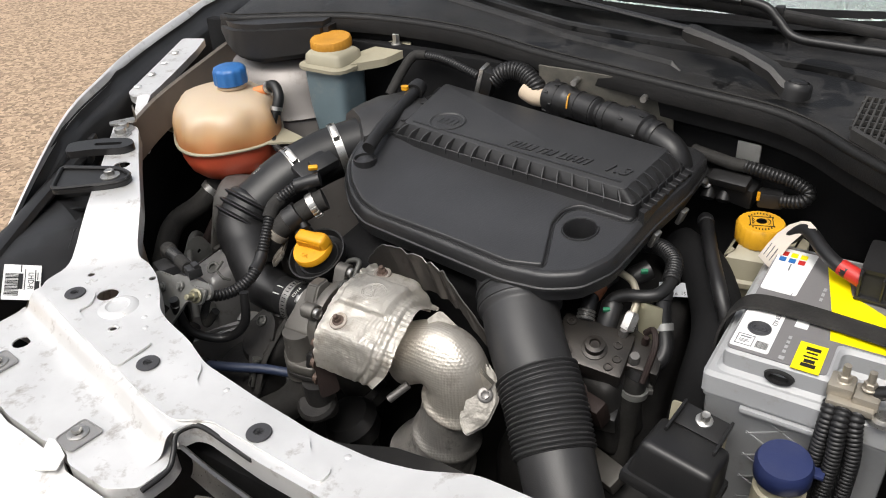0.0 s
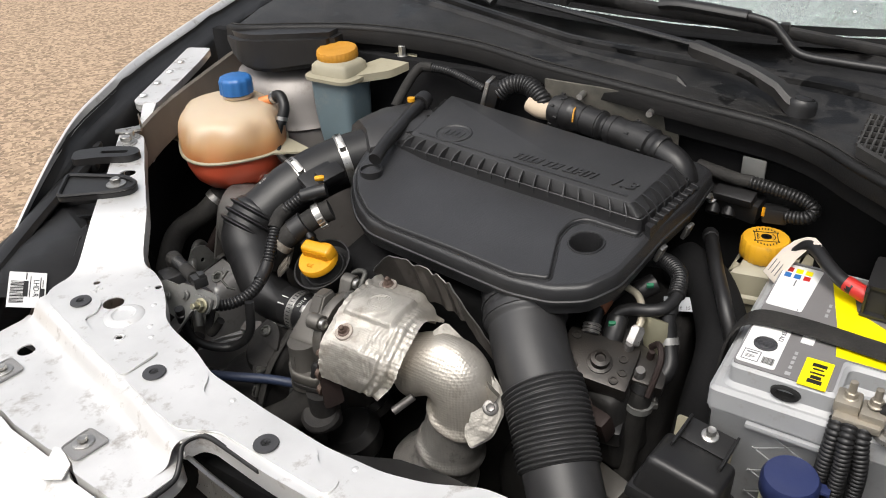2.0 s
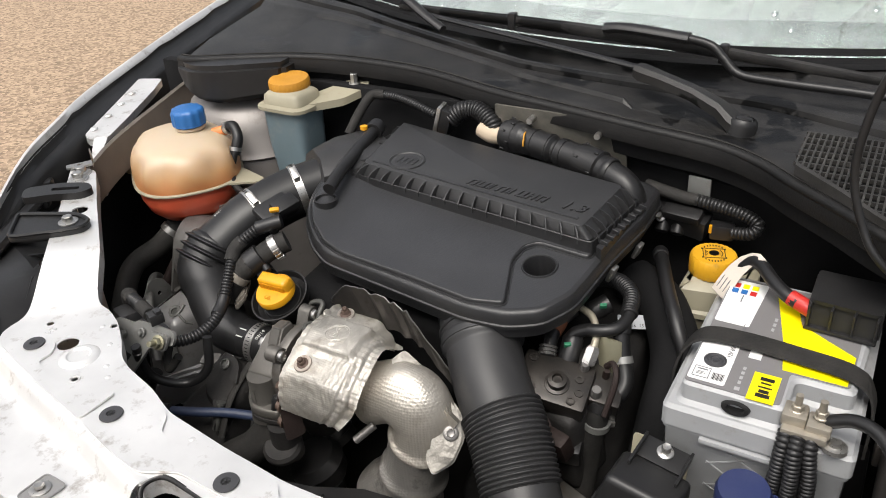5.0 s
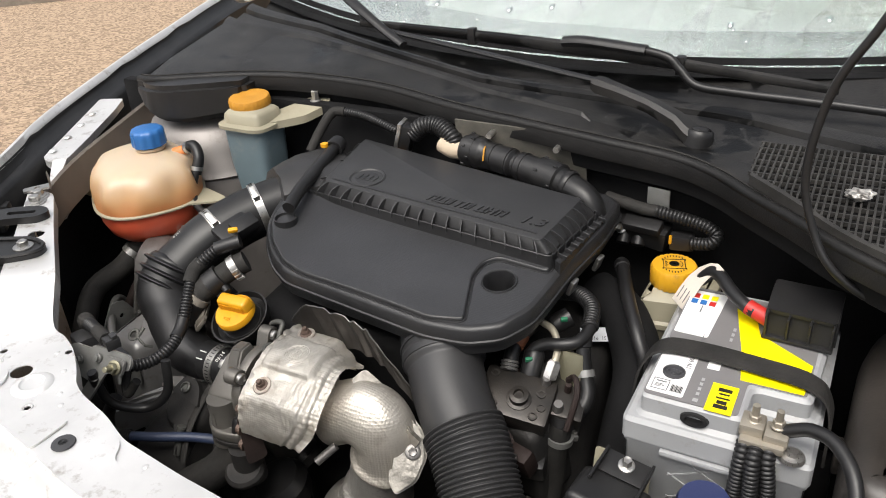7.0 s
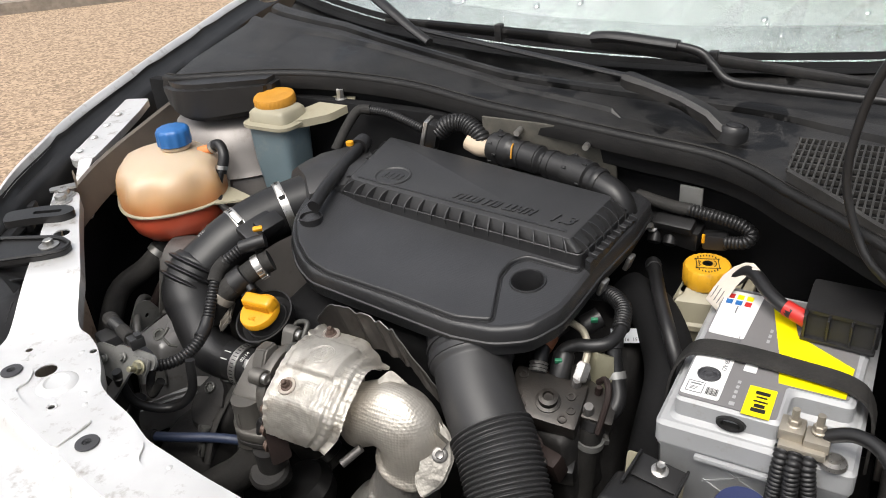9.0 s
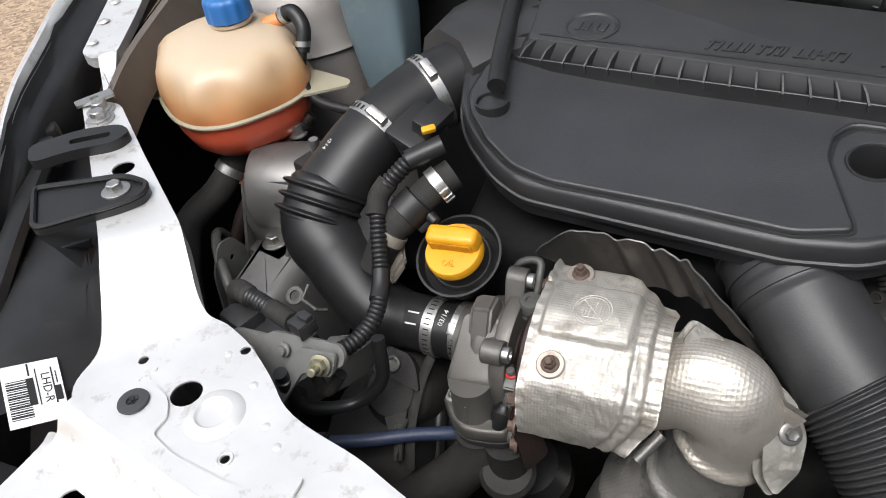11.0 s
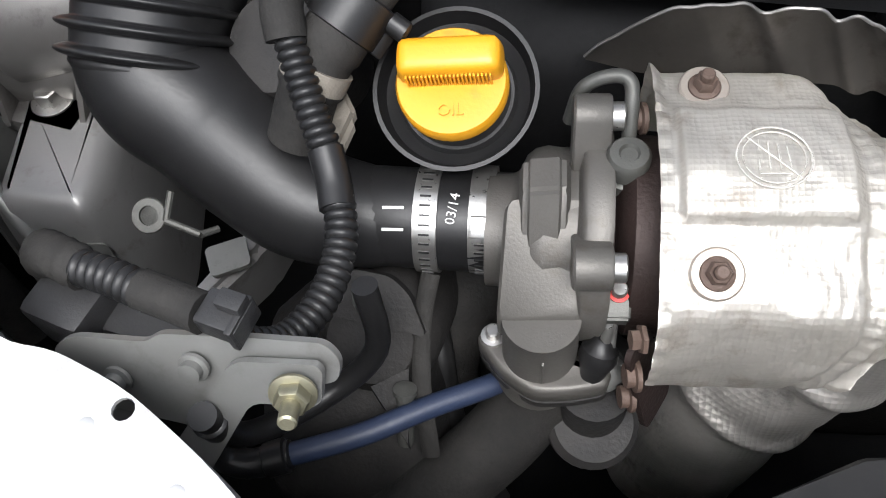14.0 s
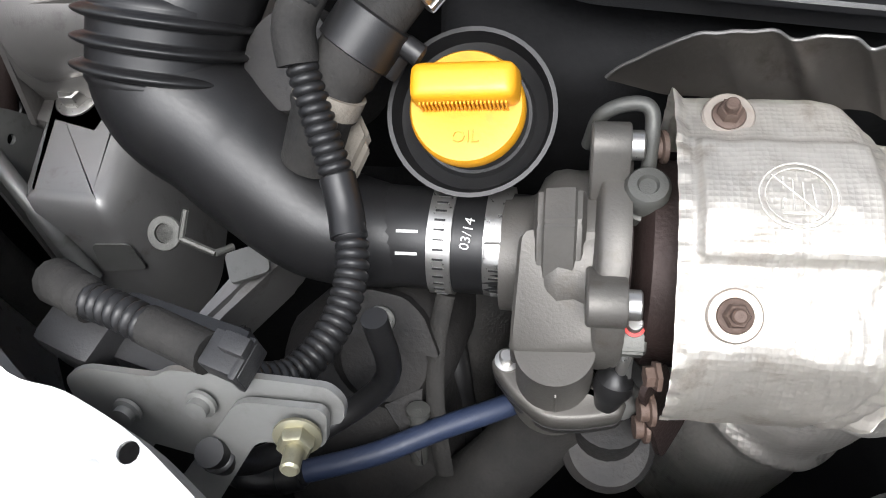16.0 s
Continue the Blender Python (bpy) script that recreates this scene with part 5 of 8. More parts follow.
bcap = part("cap", bm, material("dirty_lemon_plastic", (0.58, 0.30, 0.014), 0.42, 0, vary=0.2, bump=0.1, dirt=0.7, dust_color=(0.22, 0.13, 0.03)), brake, "yellow ribbed screw cap")

# ---- air duct to the cover ----
duct = thing("air_duct", (0.12, 0.68, 0.85), "black plastic air duct with a ribbed bellows", "air duct")
DUCT = [(0.017, 0.836, 0.995), (0.034, 0.8075, 0.985), (0.0635, 0.7695, 0.962), (0.1045, 0.730, 0.93), (0.14, 0.69, 0.893), (0.173, 0.652, 0.86), (0.20, 0.61, 0.82), (0.215, 0.575, 0.76)]


def duct_r(s, u):
    r = 0.0468 + 0.0012 * soft(0.036, 0.042, s) if s < 0.048 else 0.0468 - 0.0036 * soft(0.048, 0.056, s) - 0.018 * max(0.0, s - 0.05)
    if 0.128 < s < 0.216:
        r += 0.0010 + 0.0030 * (0.5 + 0.5 * math.sin(2 * math.pi * (s - 0.128) / 0.0052)) ** 0.7
    return r


fine, run_s = curve(DUCT, 110), [0.0]
for a, b in zip(fine, fine[1:]):
    run_s.append(run_s[-1] + (b - a).length)
for name, s0, s1, text in (("collar", -1, 0.05, "stepped duct collar"), ("pipe", 0.05, 0.128, "smooth black duct"), ("bellows", 0.128, 0.216, "ribbed black bellows"), ("lower_pipe", 0.216, 9, "")):
    stretch = [i for i, s in enumerate(run_s) if s0 - 0.0012 <= s <= s1 + 0.0012]
    bm = B()
    tube(bm, [fine[i] for i in stretch], lambda s, u: duct_r(s + run_s[stretch[0]], u), 30, raw=True)
    part(name, bm, DUCT_PLASTIC, duct, text, 50)
for k in (0.012, 0.031):
    i = min(range(len(run_s)), key=lambda n: abs(run_s[n] - k))
    bm = B()
    band(bm, None, 0.0472, 0.004, axis(fine[i], fine[i + 1] - fine[i - 1]))
    part("collar_ring", bm, DUCT_PLASTIC, duct)

# ---- turbocharger ----
turbo = thing("turbocharger", (-0.12, 0.71, 0.86), "grey cast aluminium turbocharger under a foil heat shield", "turbocharger")
TX = axis((-0.152, 0.713, 0.948), (-1, 0.03, 0))
bm = B()
lathe(bm, [(0.0, -0.002), (0.049, -0.002), (0.0500, 0.0), (0.0500, 0.0085), (0.0485, 0.0105), (0.0440, 0.0115), (0.0400, 0.0125), (0.0395, 0.019), (0.0400, 0.026), (0.0385, 0.0315), (0.035, 0.0355), (0.030, 0.0375), (0.028, 0.039), (0.0268, 0.042), (0.0264, 0.052), (0.0, 0.052)], TX, 64)
for v in bm.verts:
    v.co += 0.0007 * noise.noise_vector(v.co * 60)
housing = part("compressor_housing", bm, CAST, turbo, "rough cast aluminium compressor housing", 50)
for y, z in ((0.737, 1.003), (0.673, 0.986)):
    bm = B()
    inner = Vector((0, 0.713 - y, 0.948 - z)) * 0.35
    rings = []
    for x, k in ((-0.1675, 0.9), (-0.1665, 1.0), (-0.1525, 1.0), (-0.1515, 0.92)):
        rings.append([Vector((x, y + 0.0095 * k * math.cos(a), z + 0.0095 * k * math.sin(a))) + (inner if (math.cos(a) * inner.y + math.sin(a) * inner.z) > 0 else Vector()) for a in (2 * math.pi * i / 24 for i in range(24))])
    skin(bm, rings)
    part("bolt_lug", bm, CAST, housing)
    bm = B()
    lathe(bm, [(0.0062, 0), (0.0062, 0.0055), (0.0052, 0.0062), (0.0036, 0.0062), (0.003, 0.004), (0, 0.004)], axis((-0.152, y, z), (1, 0, 0)), 20)
    part("housing_bolt", bm, STEEL, turbo, "small zinc socket bolt")
bm = B()
prism(bm, [(rounded([(-0.1985 + d, 0.662 + d), (-0.161 - d, 0.664 + d), (-0.159 - d, 0.704), (-0.1955 + d, 0.704)], 0.004, 3), z) for d, z in ((0.003, 0.936), (0.0, 0.943), (0.0, lambda x, y: 0.954 + 0.75 * (y - 0.662)), (0.0015, lambda x, y: 0.9565 + 0.75 * (y - 0.662)))])
block = part("outlet_block", bm, CAST, turbo, "square cast outlet block", 35)
bm = B()
skin(bm, [[Vector((x, y0, z0)), Vector((x, y1, z1)), Vector((x, 0.72, z1)), Vector((x, 0.72, z0))] for x, y0, z0, y1, z1 in ((-0.1895, 0.690, 0.970, 0.704, 0.992), (-0.187, 0.684, 0.970, 0.702, 0.997), (-0.171, 0.684, 0.970, 0.702, 0.999), (-0.168, 0.690, 0.970, 0.704, 0.994))])
bmesh.ops.bevel(bm, geom=list(bm.edges), offset=0.002, segments=2, affect="EDGES")
part("cast_gusset", bm, CAST, block)
bm = B()
lathe(bm, [(0.0205, -0.05), (0.0195, -0.034), (0.0175, -0.028), (0.017, 0.0), (0.0172, 0.01)], pose(-0.179, 0.6655, 0.946), 36)
part("outlet_neck", bm, CAST, block, "", 60)
bm = B()
tube(bm, [(-0.178, 0.6483, 0.916), (-0.178, 0.6482, 0.935), (-0.178, 0.6478, 0.944), (-0.177, 0.6608, 0.950)], 0.0006, 6, n=1)
tube(bm, [(-0.177, 0.6612, 0.950), (-0.170, 0.6618, 0.9515), (-0.164, 0.6625, 0.9515)], 0.0006, 6, n=1)
part("casting_seam", bm, CAST, block)
FLG = rounded([(-0.2095, 0.670), (-0.203, 0.6785), (-0.192, 0.677), (-0.182, 0.685), (-0.168, 0.681), (-0.160, 0.667), (-0.151, 0.665), (-0.1455, 0.657), (-0.148, 0.6485), (-0.165, 0.6445), (-0.182, 0.6435), (-0.197, 0.654)], 0.006, 3)
bm = B()
prism(bm, [(inset(FLG, 0.0008), 0.9105), (FLG, 0.9115), (FLG, 0.9205), (inset(FLG, 0.0012), 0.9225), (inset(FLG, 0.003), 0.9232), (inset(FLG, 0.006), 0.9222), (inset(FLG, 0.010), 0.9235)])
flg = part("outlet_flange", bm, CAST, turbo, "two-bolt cast outlet flange", 40)
bm = B()
prism(bm, [(inset(FLG, 0.0015), 0.9025), (inset(FLG, 0.0002), 0.9035), (inset(FLG, 0.0002), 0.9085), (inset(FLG, 0.001), 0.9092)])
part("lower_flange", bm, DARK, flg)
for x, y in ((-0.2008, 0.6712), (-0.1535, 0.6575)):
    bm = B()
    lathe(bm, [(0.0062, -0.002), (0.0058, 0.0012), (0.0036, 0.0016), (0.0036, 0.0065), (0.0028, 0.0072), (0.0, 0.0072)], pose(x, y, 0.9225), 16)
    part("flange_bolt", bm, STEEL, flg)
bm = B()
lathe(bm, [(0.03, 0), (0.03, 0.010), (0.041, 0.013), (0.046, 0.017), (0.046, 0.032), (0, 0.032)], axis((-0.158, 0.713, 0.948), (1, -0.03, 0)), 40)
part("centre_housing", bm, BROWNED, turbo, "heat-browned centre housing")
for y, z, r in ((0.6535, 0.962, 0.0065), (0.6475, 0.938, 0.0075), (0.6465, 0.916, 0.0075), (0.74, 0.998, 0.007)):
    bm = B()
    lathe(bm, [(r, 0), (r, 0.002), (r * 0.7, 0.0025), (r * 0.7, 0.006), (0, 0.0062)], axis((-0.137, y, z), (-1, -0.15, 0.1)), 6 if r < 0.007 else 16)
    part("turbine_bolt", bm, RUST, turbo, "browned turbine bolt")
bm = B()
lathe(bm, [(0.0065, -0.008), (0.0065, 0.005), (0.0098, 0.006), (0.0098, 0.012), (0.0075, 0.013), (0.0075, 0.0145), (0.0094, 0.0155), (0.0094, 0.0238), (0.008, 0.0258), (0.0045, 0.026), (0.0036, 0.0243), (0, 0.0243)], pose(-0.1443, 0.722, 0.974, 4, 0, 0), 30)
part("oil_banjo", bm, BANJO, turbo, "dull grey banjo bolt")
bm = B()
tube(bm, [(-0.1438, 0.730, 0.992), (-0.1432, 0.740, 1.006), (-0.1440, 0.7475, 1.012), (-0.149, 0.7505, 1.013), (-0.158, 0.7505, 1.0105), (-0.1645, 0.7495, 1.004), (-0.168, 0.75, 0.985)], 0.0032, 12)
part("oil_pipe", bm, BANJO, turbo, "thin bent oil pipe")
bm = B()
skin(bm, [[Vector((x, y, z)) for y, z in ((0.6635, 0.9585), (0.6725, 0.9655), (0.683, 0.9655), (0.683, 0.9525), (0.672, 0.9475), (0.666, 0.948))] for x in (-0.1525, -0.1415)])
bmesh.ops.bevel(bm, geom=list(bm.edges), offset=0.0012, segments=2, affect="EDGES")
link_plate = part("actuator_link", bm, BANJO, turbo, "zinc actuator link with a red mark")
bm = B()
lathe(bm, [(0.0046, 0), (0.0046, 0.0008), (0.0035, 0.001)], axis((-0.147, 0.673, 0.9655), (0, -0.2, 1)), 18)
part("red_mark", bm, RED, link_plate, "red paint mark")
bm = B()
lathe(bm, [(0.0034, 0), (0.0034, 0.0045), (0.0028, 0.0052), (0, 0.0052)], axis((-0.147, 0.673, 0.966), (0, -0.2, 1)), 14)
part("link_bolt", bm, STEEL, link_plate)
bm = B()
tube(bm, [(-0.148, 0.668, 0.951), (-0.1505, 0.6625, 0.940)], 0.0026, 10)
part("link_rod", bm, STEEL, link_plate)
bm = B()
lathe(bm, [(0.0, 0.008), (0.0045, 0.0075), (0.0052, 0.004), (0.0085, 0.001), (0.009, -0.004), (0.007, -0.009), (0.004, -0.02), (0, -0.02)], axis((-0.1525, 0.661, 0.933), (0.2, 0.5, 0.85)), 20)
part("rod_boot", bm, RUBBER, link_plate, "black rubber rod boot")


def foil():
    mt = material("embossed_foil", (0.52, 0.485, 0.43), 0.47, 0.75, vary=0.2, grain=60, bump=0.0, dirt=0.5, dust_color=(0.3, 0.25, 0.2))
    v = mt.node_tree.nodes.new("ShaderNodeTexVoronoi")
    v.inputs["Scale"].default_value, v.inputs["Randomness"].default_value = 300.0, 0.12
    add_bump(mt, v, "Distance", 0.34, 0.0016)
    crease = mt.node_tree.nodes.new("ShaderNodeTexNoise")
    crease.inputs["Scale"].default_value, crease.inputs["Detail"].default_value = 45.0, 3.0
    return add_bump(mt, crease, "Fac", 0.22, 0.003)


FOIL = foil()
SHIELD = material("crimped_aluminium", (0.66, 0.63, 0.575), 0.42, 0.55, vary=0.22, grain=40, bump=0.1, dirt=0.6, dust_color=(0.30, 0.235, 0.17))
dots = SHIELD.node_tree.nodes.new("ShaderNodeTexVoronoi")
dots.inputs["Scale"].default_value, dots.inputs["Randomness"].default_value = 420.0, 0.15
add_bump(SHIELD, dots, "Distance", 0.28, 0.0009)
dents = SHIELD.node_tree.nodes.new("ShaderNodeTexNoise")
dents.inputs["Scale"].default_value, dents.inputs["Detail"].default_value = 70.0, 3.0
add_bump(SHIELD, dents, "Fac", 0.3, 0.0025)


# saddle over the turbine: a hoop in y and z swept along x, its far edge cut back at the rear
def shield_edge(y, z):
    """Where the shield ends towards +x at a place on its hoop."""
    if z > 0.982:
        cuts = ((0.79, -0.085), (0.768, -0.058), (0.760, -0.042), (0.750, -0.037), (0.71, -0.035), (0.64, -0.033))
        for (a, xa), (b, xb) in zip(cuts, cuts[1:]):
            if y >= b:
                return xa + (xb - xa) * min(1, max(0, (a - y) / (a - b)))
        return -0.033
    if y > 0.71:
        return -0.085
    return -0.034 - 0.020 * min(1, max(0, (0.975 - z) / 0.036)) ** 1.5


HOOP = [(0, 0.768, 0.955), (0, 0.7685, 0.978), (0, 0.766, 0.996), (0, 0.7595, 1.0035), (0, 0.748, 1.006), (0, 0.731, 1.0095), (0, 0.707, 1.0105), (0, 0.690, 1.006), (0, 0.677, 0.9975), (0, 0.665, 0.991), (0, 0.655, 0.984), (0, 0.6475, 0.971), (0, 0.644, 0.953), (0, 0.6435, 0.938)]
line = curve(HOOP, 30)
even, acc, total = [line[0]], 0.0, sum((b - a).length for a, b in zip(line, line[1:]))
for a, b in zip(line, line[1:]):
    acc += (b - a).length
    if acc >= total * len(even) / 150:
        even.append(b)
bm = B()
rings = []
for i in range(91):
    u = i / 90
    ring = []
    for j, q in enumerate(even):
        d = even[min(j + 1, len(even) - 1)] - even[max(j - 1, 0)]
        out = Vector((0, d.z, -d.y)).normalized()
        x1 = shield_edge(q.y, q.z)
        x = -0.1345 + (x1 + 0.1345) * u
        left = x1 - x
        upper = soft(0.982, 0.992, q.z)
        panel = soft(0.6835, 0.6885, q.y) * (1 - soft(0.7325, 0.7375, q.y)) * soft(-0.128, -0.1245, x) * (1 - soft(-0.0635, -0.059, x)) * upper
        pad = math.exp(-(((x + 0.113) / 0.012) ** 2 + ((q.y - 0.6675) / 0.010) ** 2) ** 2) * (q.z > 0.975)
        step = -0.0024 * (1 - soft(0.022, 0.026, left)) - 0.003 * (1 - soft(0.010, 0.013, left)) + 0.0012 * math.exp(-((left - 0.016) / 0.003) ** 2)
        front = 1 - soft(0.975, 0.99, q.z)
        crimp = 0.00028 * math.sin(j * 1.25) * (1 - soft(0.02, 0.03, left)) + 0.0005 * math.sin(j * 0.8) * (u < 0.05)
        ripple = 0.0002 * math.sin(x * 1150 + 1.6 * math.sin(j * 0.33) + 2.0 * noise.noise(Vector((x, q.y, q.z)) * 60)) * soft(-0.095, -0.07, x) * (1 - 0.7 * panel) * (q.y < 0.72)
        dent = 0.0017 * noise.noise(Vector((x, q.y, q.z)) * 42) + 0.0007 * noise.noise(Vector((x, q.y, q.z)) * 120) + 0.0022 * front * noise.noise(Vector((x * 0.8, q.y, q.z)) * 55 + Vector((3, 1, 7)))
        flare = 0.004 * (1 - soft(0.0, 0.06, u)) * (q.y > 0.735) + 0.006 * soft(0.7, 1.0, u) * (1 - soft(0.938, 0.952, q.z))
        shoulder = Vector((0, 0, -0.020 * (1 - soft(0.004, 0.034, left)) * soft(0.705, 0.757, q.y)))
        ring.append(Vector((x, q.y, q.z)) + shoulder + out * (0.0036 * panel - 0.0012 * pad + step + crimp + ripple + dent + flare))
    rings.append(ring)
skin(bm, rings, False)
bmesh.ops.solidify(bm, geom=list(bm.faces), thickness=0.0012)
hs = part("heat_shield", bm, SHIELD, turbo, "embossed aluminium heat shield with rust stains", 60)
WASHER = material("dull_washer", (0.34, 0.30, 0.26), 0.45, 0.6, vary=0.25, dirt=0.7, dust_color=(0.16, 0.10, 0.065))
for at, up in (((-0.113, 0.750, 1.0060), (0, -0.12, 1)), ((-0.113, 0.6675, 0.9925), (0, -0.42, 0.9))):
    mw = axis(at, up)
    bm = B()
    lathe(bm, [(0.0106, -0.002), (0.0106, 0.0006), (0.0098, 0.0014), (0.0070, 0.0014), (0.0066, 0.0006), (0, 0.0006)], mw, 28)
    part("shield_washer", bm, WASHER, turbo, "rust-stained steel washer")
    bm = B()
    lathe(bm, [(0.0068, 0.0006), (0.0066, 0.0018), (0.0052, 0.0026)], mw, 24)
    lathe(bm, [(0.0050, 0.002), (0.0050, 0.0062), (0.0042, 0.0072), (0.003, 0.0068)], mw, 6)
    lathe(bm, [(0.0029, 0.006), (0.0029, 0.0102), (0.0022, 0.0110), (0.0, 0.0110)], mw, 14)
    part("shield_bolt", bm, RUST, turbo, "rusty hexagon nut on a stud")
bm = B()
ms = pose(-0.092, 0.7075, 1.0143, 3, 0, 0)
hoop(bm, 0.0140, 0.00045, ms)
hoop(bm, 0.0118, 0.0003, ms)
for a in range(4):
    tube(bm, [ms @ Vector((-0.006 + 0.004 * a, -0.006, 0)), ms @ Vector((-0.005 + 0.0034 * a, 0.008 - 0.001 * a, 0))], 0.00035, 6)
tube(bm, [ms @ Vector((-0.006, -0.0075, 0)), ms @ Vector((0.006, -0.0075, 0))], 0.00035, 6)
tube(bm, [ms @ Vector((-0.009, 0.009, 0)), ms @ Vector((0.009, -0.009, 0))], 0.0004, 6)
part("stamped_mark", bm, SHIELD, hs, "round stamped warning mark")
# elbow and catalyst wrapped in foil
down = thing("exhaust_downpipe", (0.0, 0.68, 0.5), "exhaust down pipe wrapped in embossed silver foil", "exhaust pipe")
ELBOW = [(-0.060, 0.711, 0.936), (-0.030, 0.714, 0.949), (-0.006, 0.7135, 0.946), (0.008, 0.713, 0.930), (0.009, 0.7135, 0.910), (0.003, 0.7145, 0.888)]


def wrap(path, rad, seg=64):
    """A foil-wrapped pipe, slightly dented."""
    bm = B()
    tube(bm, path, rad, seg, n=16)
    for v in bm.verts:
        v.co += 0.0014 * noise.noise_vector(v.co * 38)
    return bm


def ridges(u, places, high, wide):
    return sum(high * math.exp(-((u - k) / wide) ** 2) for k in places)


bm = wrap(ELBOW, lambda s, u: 0.0350 + 0.0015 * u + ridges(u, (0.93,), 0.0052, 0.05) - ridges(u, (0.72,), 0.001, 0.1))
seam = Vector((0.50, -0.08, 0.86)).normalized()
for v in bm.verts:
    # the shell rises to a crest along its welded seam
    rise = max(0.0, (v.co - Vector((-0.005, 0.713, 0.925))).dot(seam) - 0.012)
    v.co += seam * 0.22 * rise * soft(-0.055, -0.02, v.co.x)
part("elbow", bm, FOIL, down, "silver foil elbow", 80)
CAT = [(0.004, 0.7145, 0.894), (-0.003, 0.715, 0.872), (-0.013, 0.716, 0.836), (-0.028, 0.720, 0.802), (-0.043, 0.724, 0.774), (-0.06, 0.722, 0.72), (-0.07, 0.72, 0.62)]
part("catalyst_wrap", wrap(CAT, lambda s, u: 0.0365 + 0.013 * soft(0.21, 0.45, u) + 0.006 * soft(0.47, 0.7, u) + ridges(u, (0.213, 0.455), 0.0055, 0.025)), SHADE_FOIL, down, "ridged foil wrap on the catalyst", 80)
FLANGE_FOIL = material("dull_crimped_foil", (0.24, 0.228, 0.205), 0.5, 0.6, vary=0.3, grain=70, bump=0.3, dirt=0.6, dust_color=(0.10, 0.085, 0.07))
ripples = FLANGE_FOIL.node_tree.nodes.new("ShaderNodeTexNoise")
ripples.inputs["Scale"].default_value, ripples.inputs["Detail"].default_value = 110.0, 2.0
add_bump(FLANGE_FOIL, ripples, "Fac", 0.5, 0.003)
fz = Vector((0.395, -0.62, 0.68)).normalized()
fx = (Vector((1, 0, 0)) - fz * fz.x).normalized()
fy = fz.cross(fx)
mf = Matrix(((fx.x, fy.x, fz.x, 0.049), (fx.y, fy.y, fz.y, 0.704), (fx.z, fy.z, fz.z, 0.928), (0, 0, 0, 1)))
for dz, grow_by, mat_ in ((0.003, 0.0, FLANGE_FOIL), (-0.0065, -0.003, FLANGE_FOIL)):
    bm = B()
    plate(bm, rounded(inset([(-0.088, 0.050), (-0.05, 0.033), (-0.02, 0.006), (-0.014, -0.034), (-0.004, -0.046), (0.011, -0.028), (0.0136, 0.0), (0.002, 0.022), (-0.03, 0.045), (-0.078, 0.066)], grow_by), 0.006), (), 0.002, lambda x, y: 0.0012 * math.sin(x * 260 + y * 90), mf @ pose(0, 0, dz))
    part("foil_flange", bm, mat_, down, "bent wavy foil flange", 60)
# the welded seam: a narrow crimped strip over the elbow's crest and the darker half behind it
CREST = curve([(-0.030, 0.719, 0.981), (-0.012, 0.717, 0.979), (0.006, 0.714, 0.975), (0.022, 0.711, 0.966), (0.040, 0.707, 0.953), (0.058, 0.703, 0.945)], 10)
for off, inner, outer, mat_, lab in ((0.0, -0.012, 0.003, FOIL, "crimped bright seam strip"), (-0.007, -0.012, 0.010, FLANGE_FOIL, "darker rear half of the seam")):
    bm = B()
    rings = []
    for i, q in enumerate(CREST):
        c = q + fz * (off + 0.0008 * math.sin(i * 1.9))
        wide = outer * (0.35 + 0.65 * soft(0, 0.4, i / len(CREST)))
        rings.append([c + seam * inner, c + seam * wide, c + seam * wide - fz * 0.0016, c + seam * inner - fz * 0.0016])
    skin(bm, rings)
    part("seam_strip", bm, mat_, down, lab, 60)
bm = B()
hexbolt(bm, mf @ pose(0, 0, 0.004), 0.005, 0.005, 0.0085)
part("flange_bolt", bm, CAST_DARK, down)
# crinkled shield behind the turbine
RIMLINE = curve([(-0.1615, 0.783, 0.991), (-0.150, 0.7795, 1.006), (-0.125, 0.774, 1.029), (-0.09, 0.771, 1.030), (-0.0585, 0.768, 1.028), (-0.037, 0.763, 1.023), (-0.015, 0.761, 1.0), (0.012, 0.764, 0.962), (0.022, 0.765, 0.952)], 14)
bm = B()
rings = []
for i, p in enumerate(RIMLINE):
    u = i / (len(RIMLINE) - 1)
    wave = (0.0020 * math.sin(u * 62) + 0.0009 * math.sin(u * 111 + 1)) * soft(0.22, 0.3, u) * (1 - soft(0.62, 0.7, u))
    deep = soft(-0.05, 0.3, u) * (1 - 0.6 * soft(0.7, 1.0, u))
    rings.append([p + Vector((0.004 * k * deep, (0.0012 * k - 0.0003 * k * k) * deep + 0.6 * wave * (k > 0), -0.0085 * k * deep + wave * (1 - 0.15 * k))) + 0.0012 * noise.noise_vector(p * 60 + Vector((0, 0, k * 0.5))) for k in range(6)])
skin(bm, rings, False)
bmesh.ops.solidify(bm, geom=list(bm.faces), thickness=0.0009)
# dark base colour carries the shade on the sheet's face
crk = solo("crinkled_heat_shield", bm, material("shade_darkened_aluminium", (0.115, 0.105, 0.095), 0.42, 0.6, vary=0.3, grain=60, bump=0.3, dirt=0.7, dust_color=(0.05, 0.04, 0.033)), "crinkled sheet aluminium heat shield behind the turbocharger, darkened for shade", "heat shield", smooth=60)
# a paler tube added along the rim stands for its lit edge
bm = B()
tube(bm, [r[0] for r in rings], 0.0008, 6, raw=True)
part("lit_edge_tube", bm, CAST_DARK, crk, "paler tube added along the lit rim")

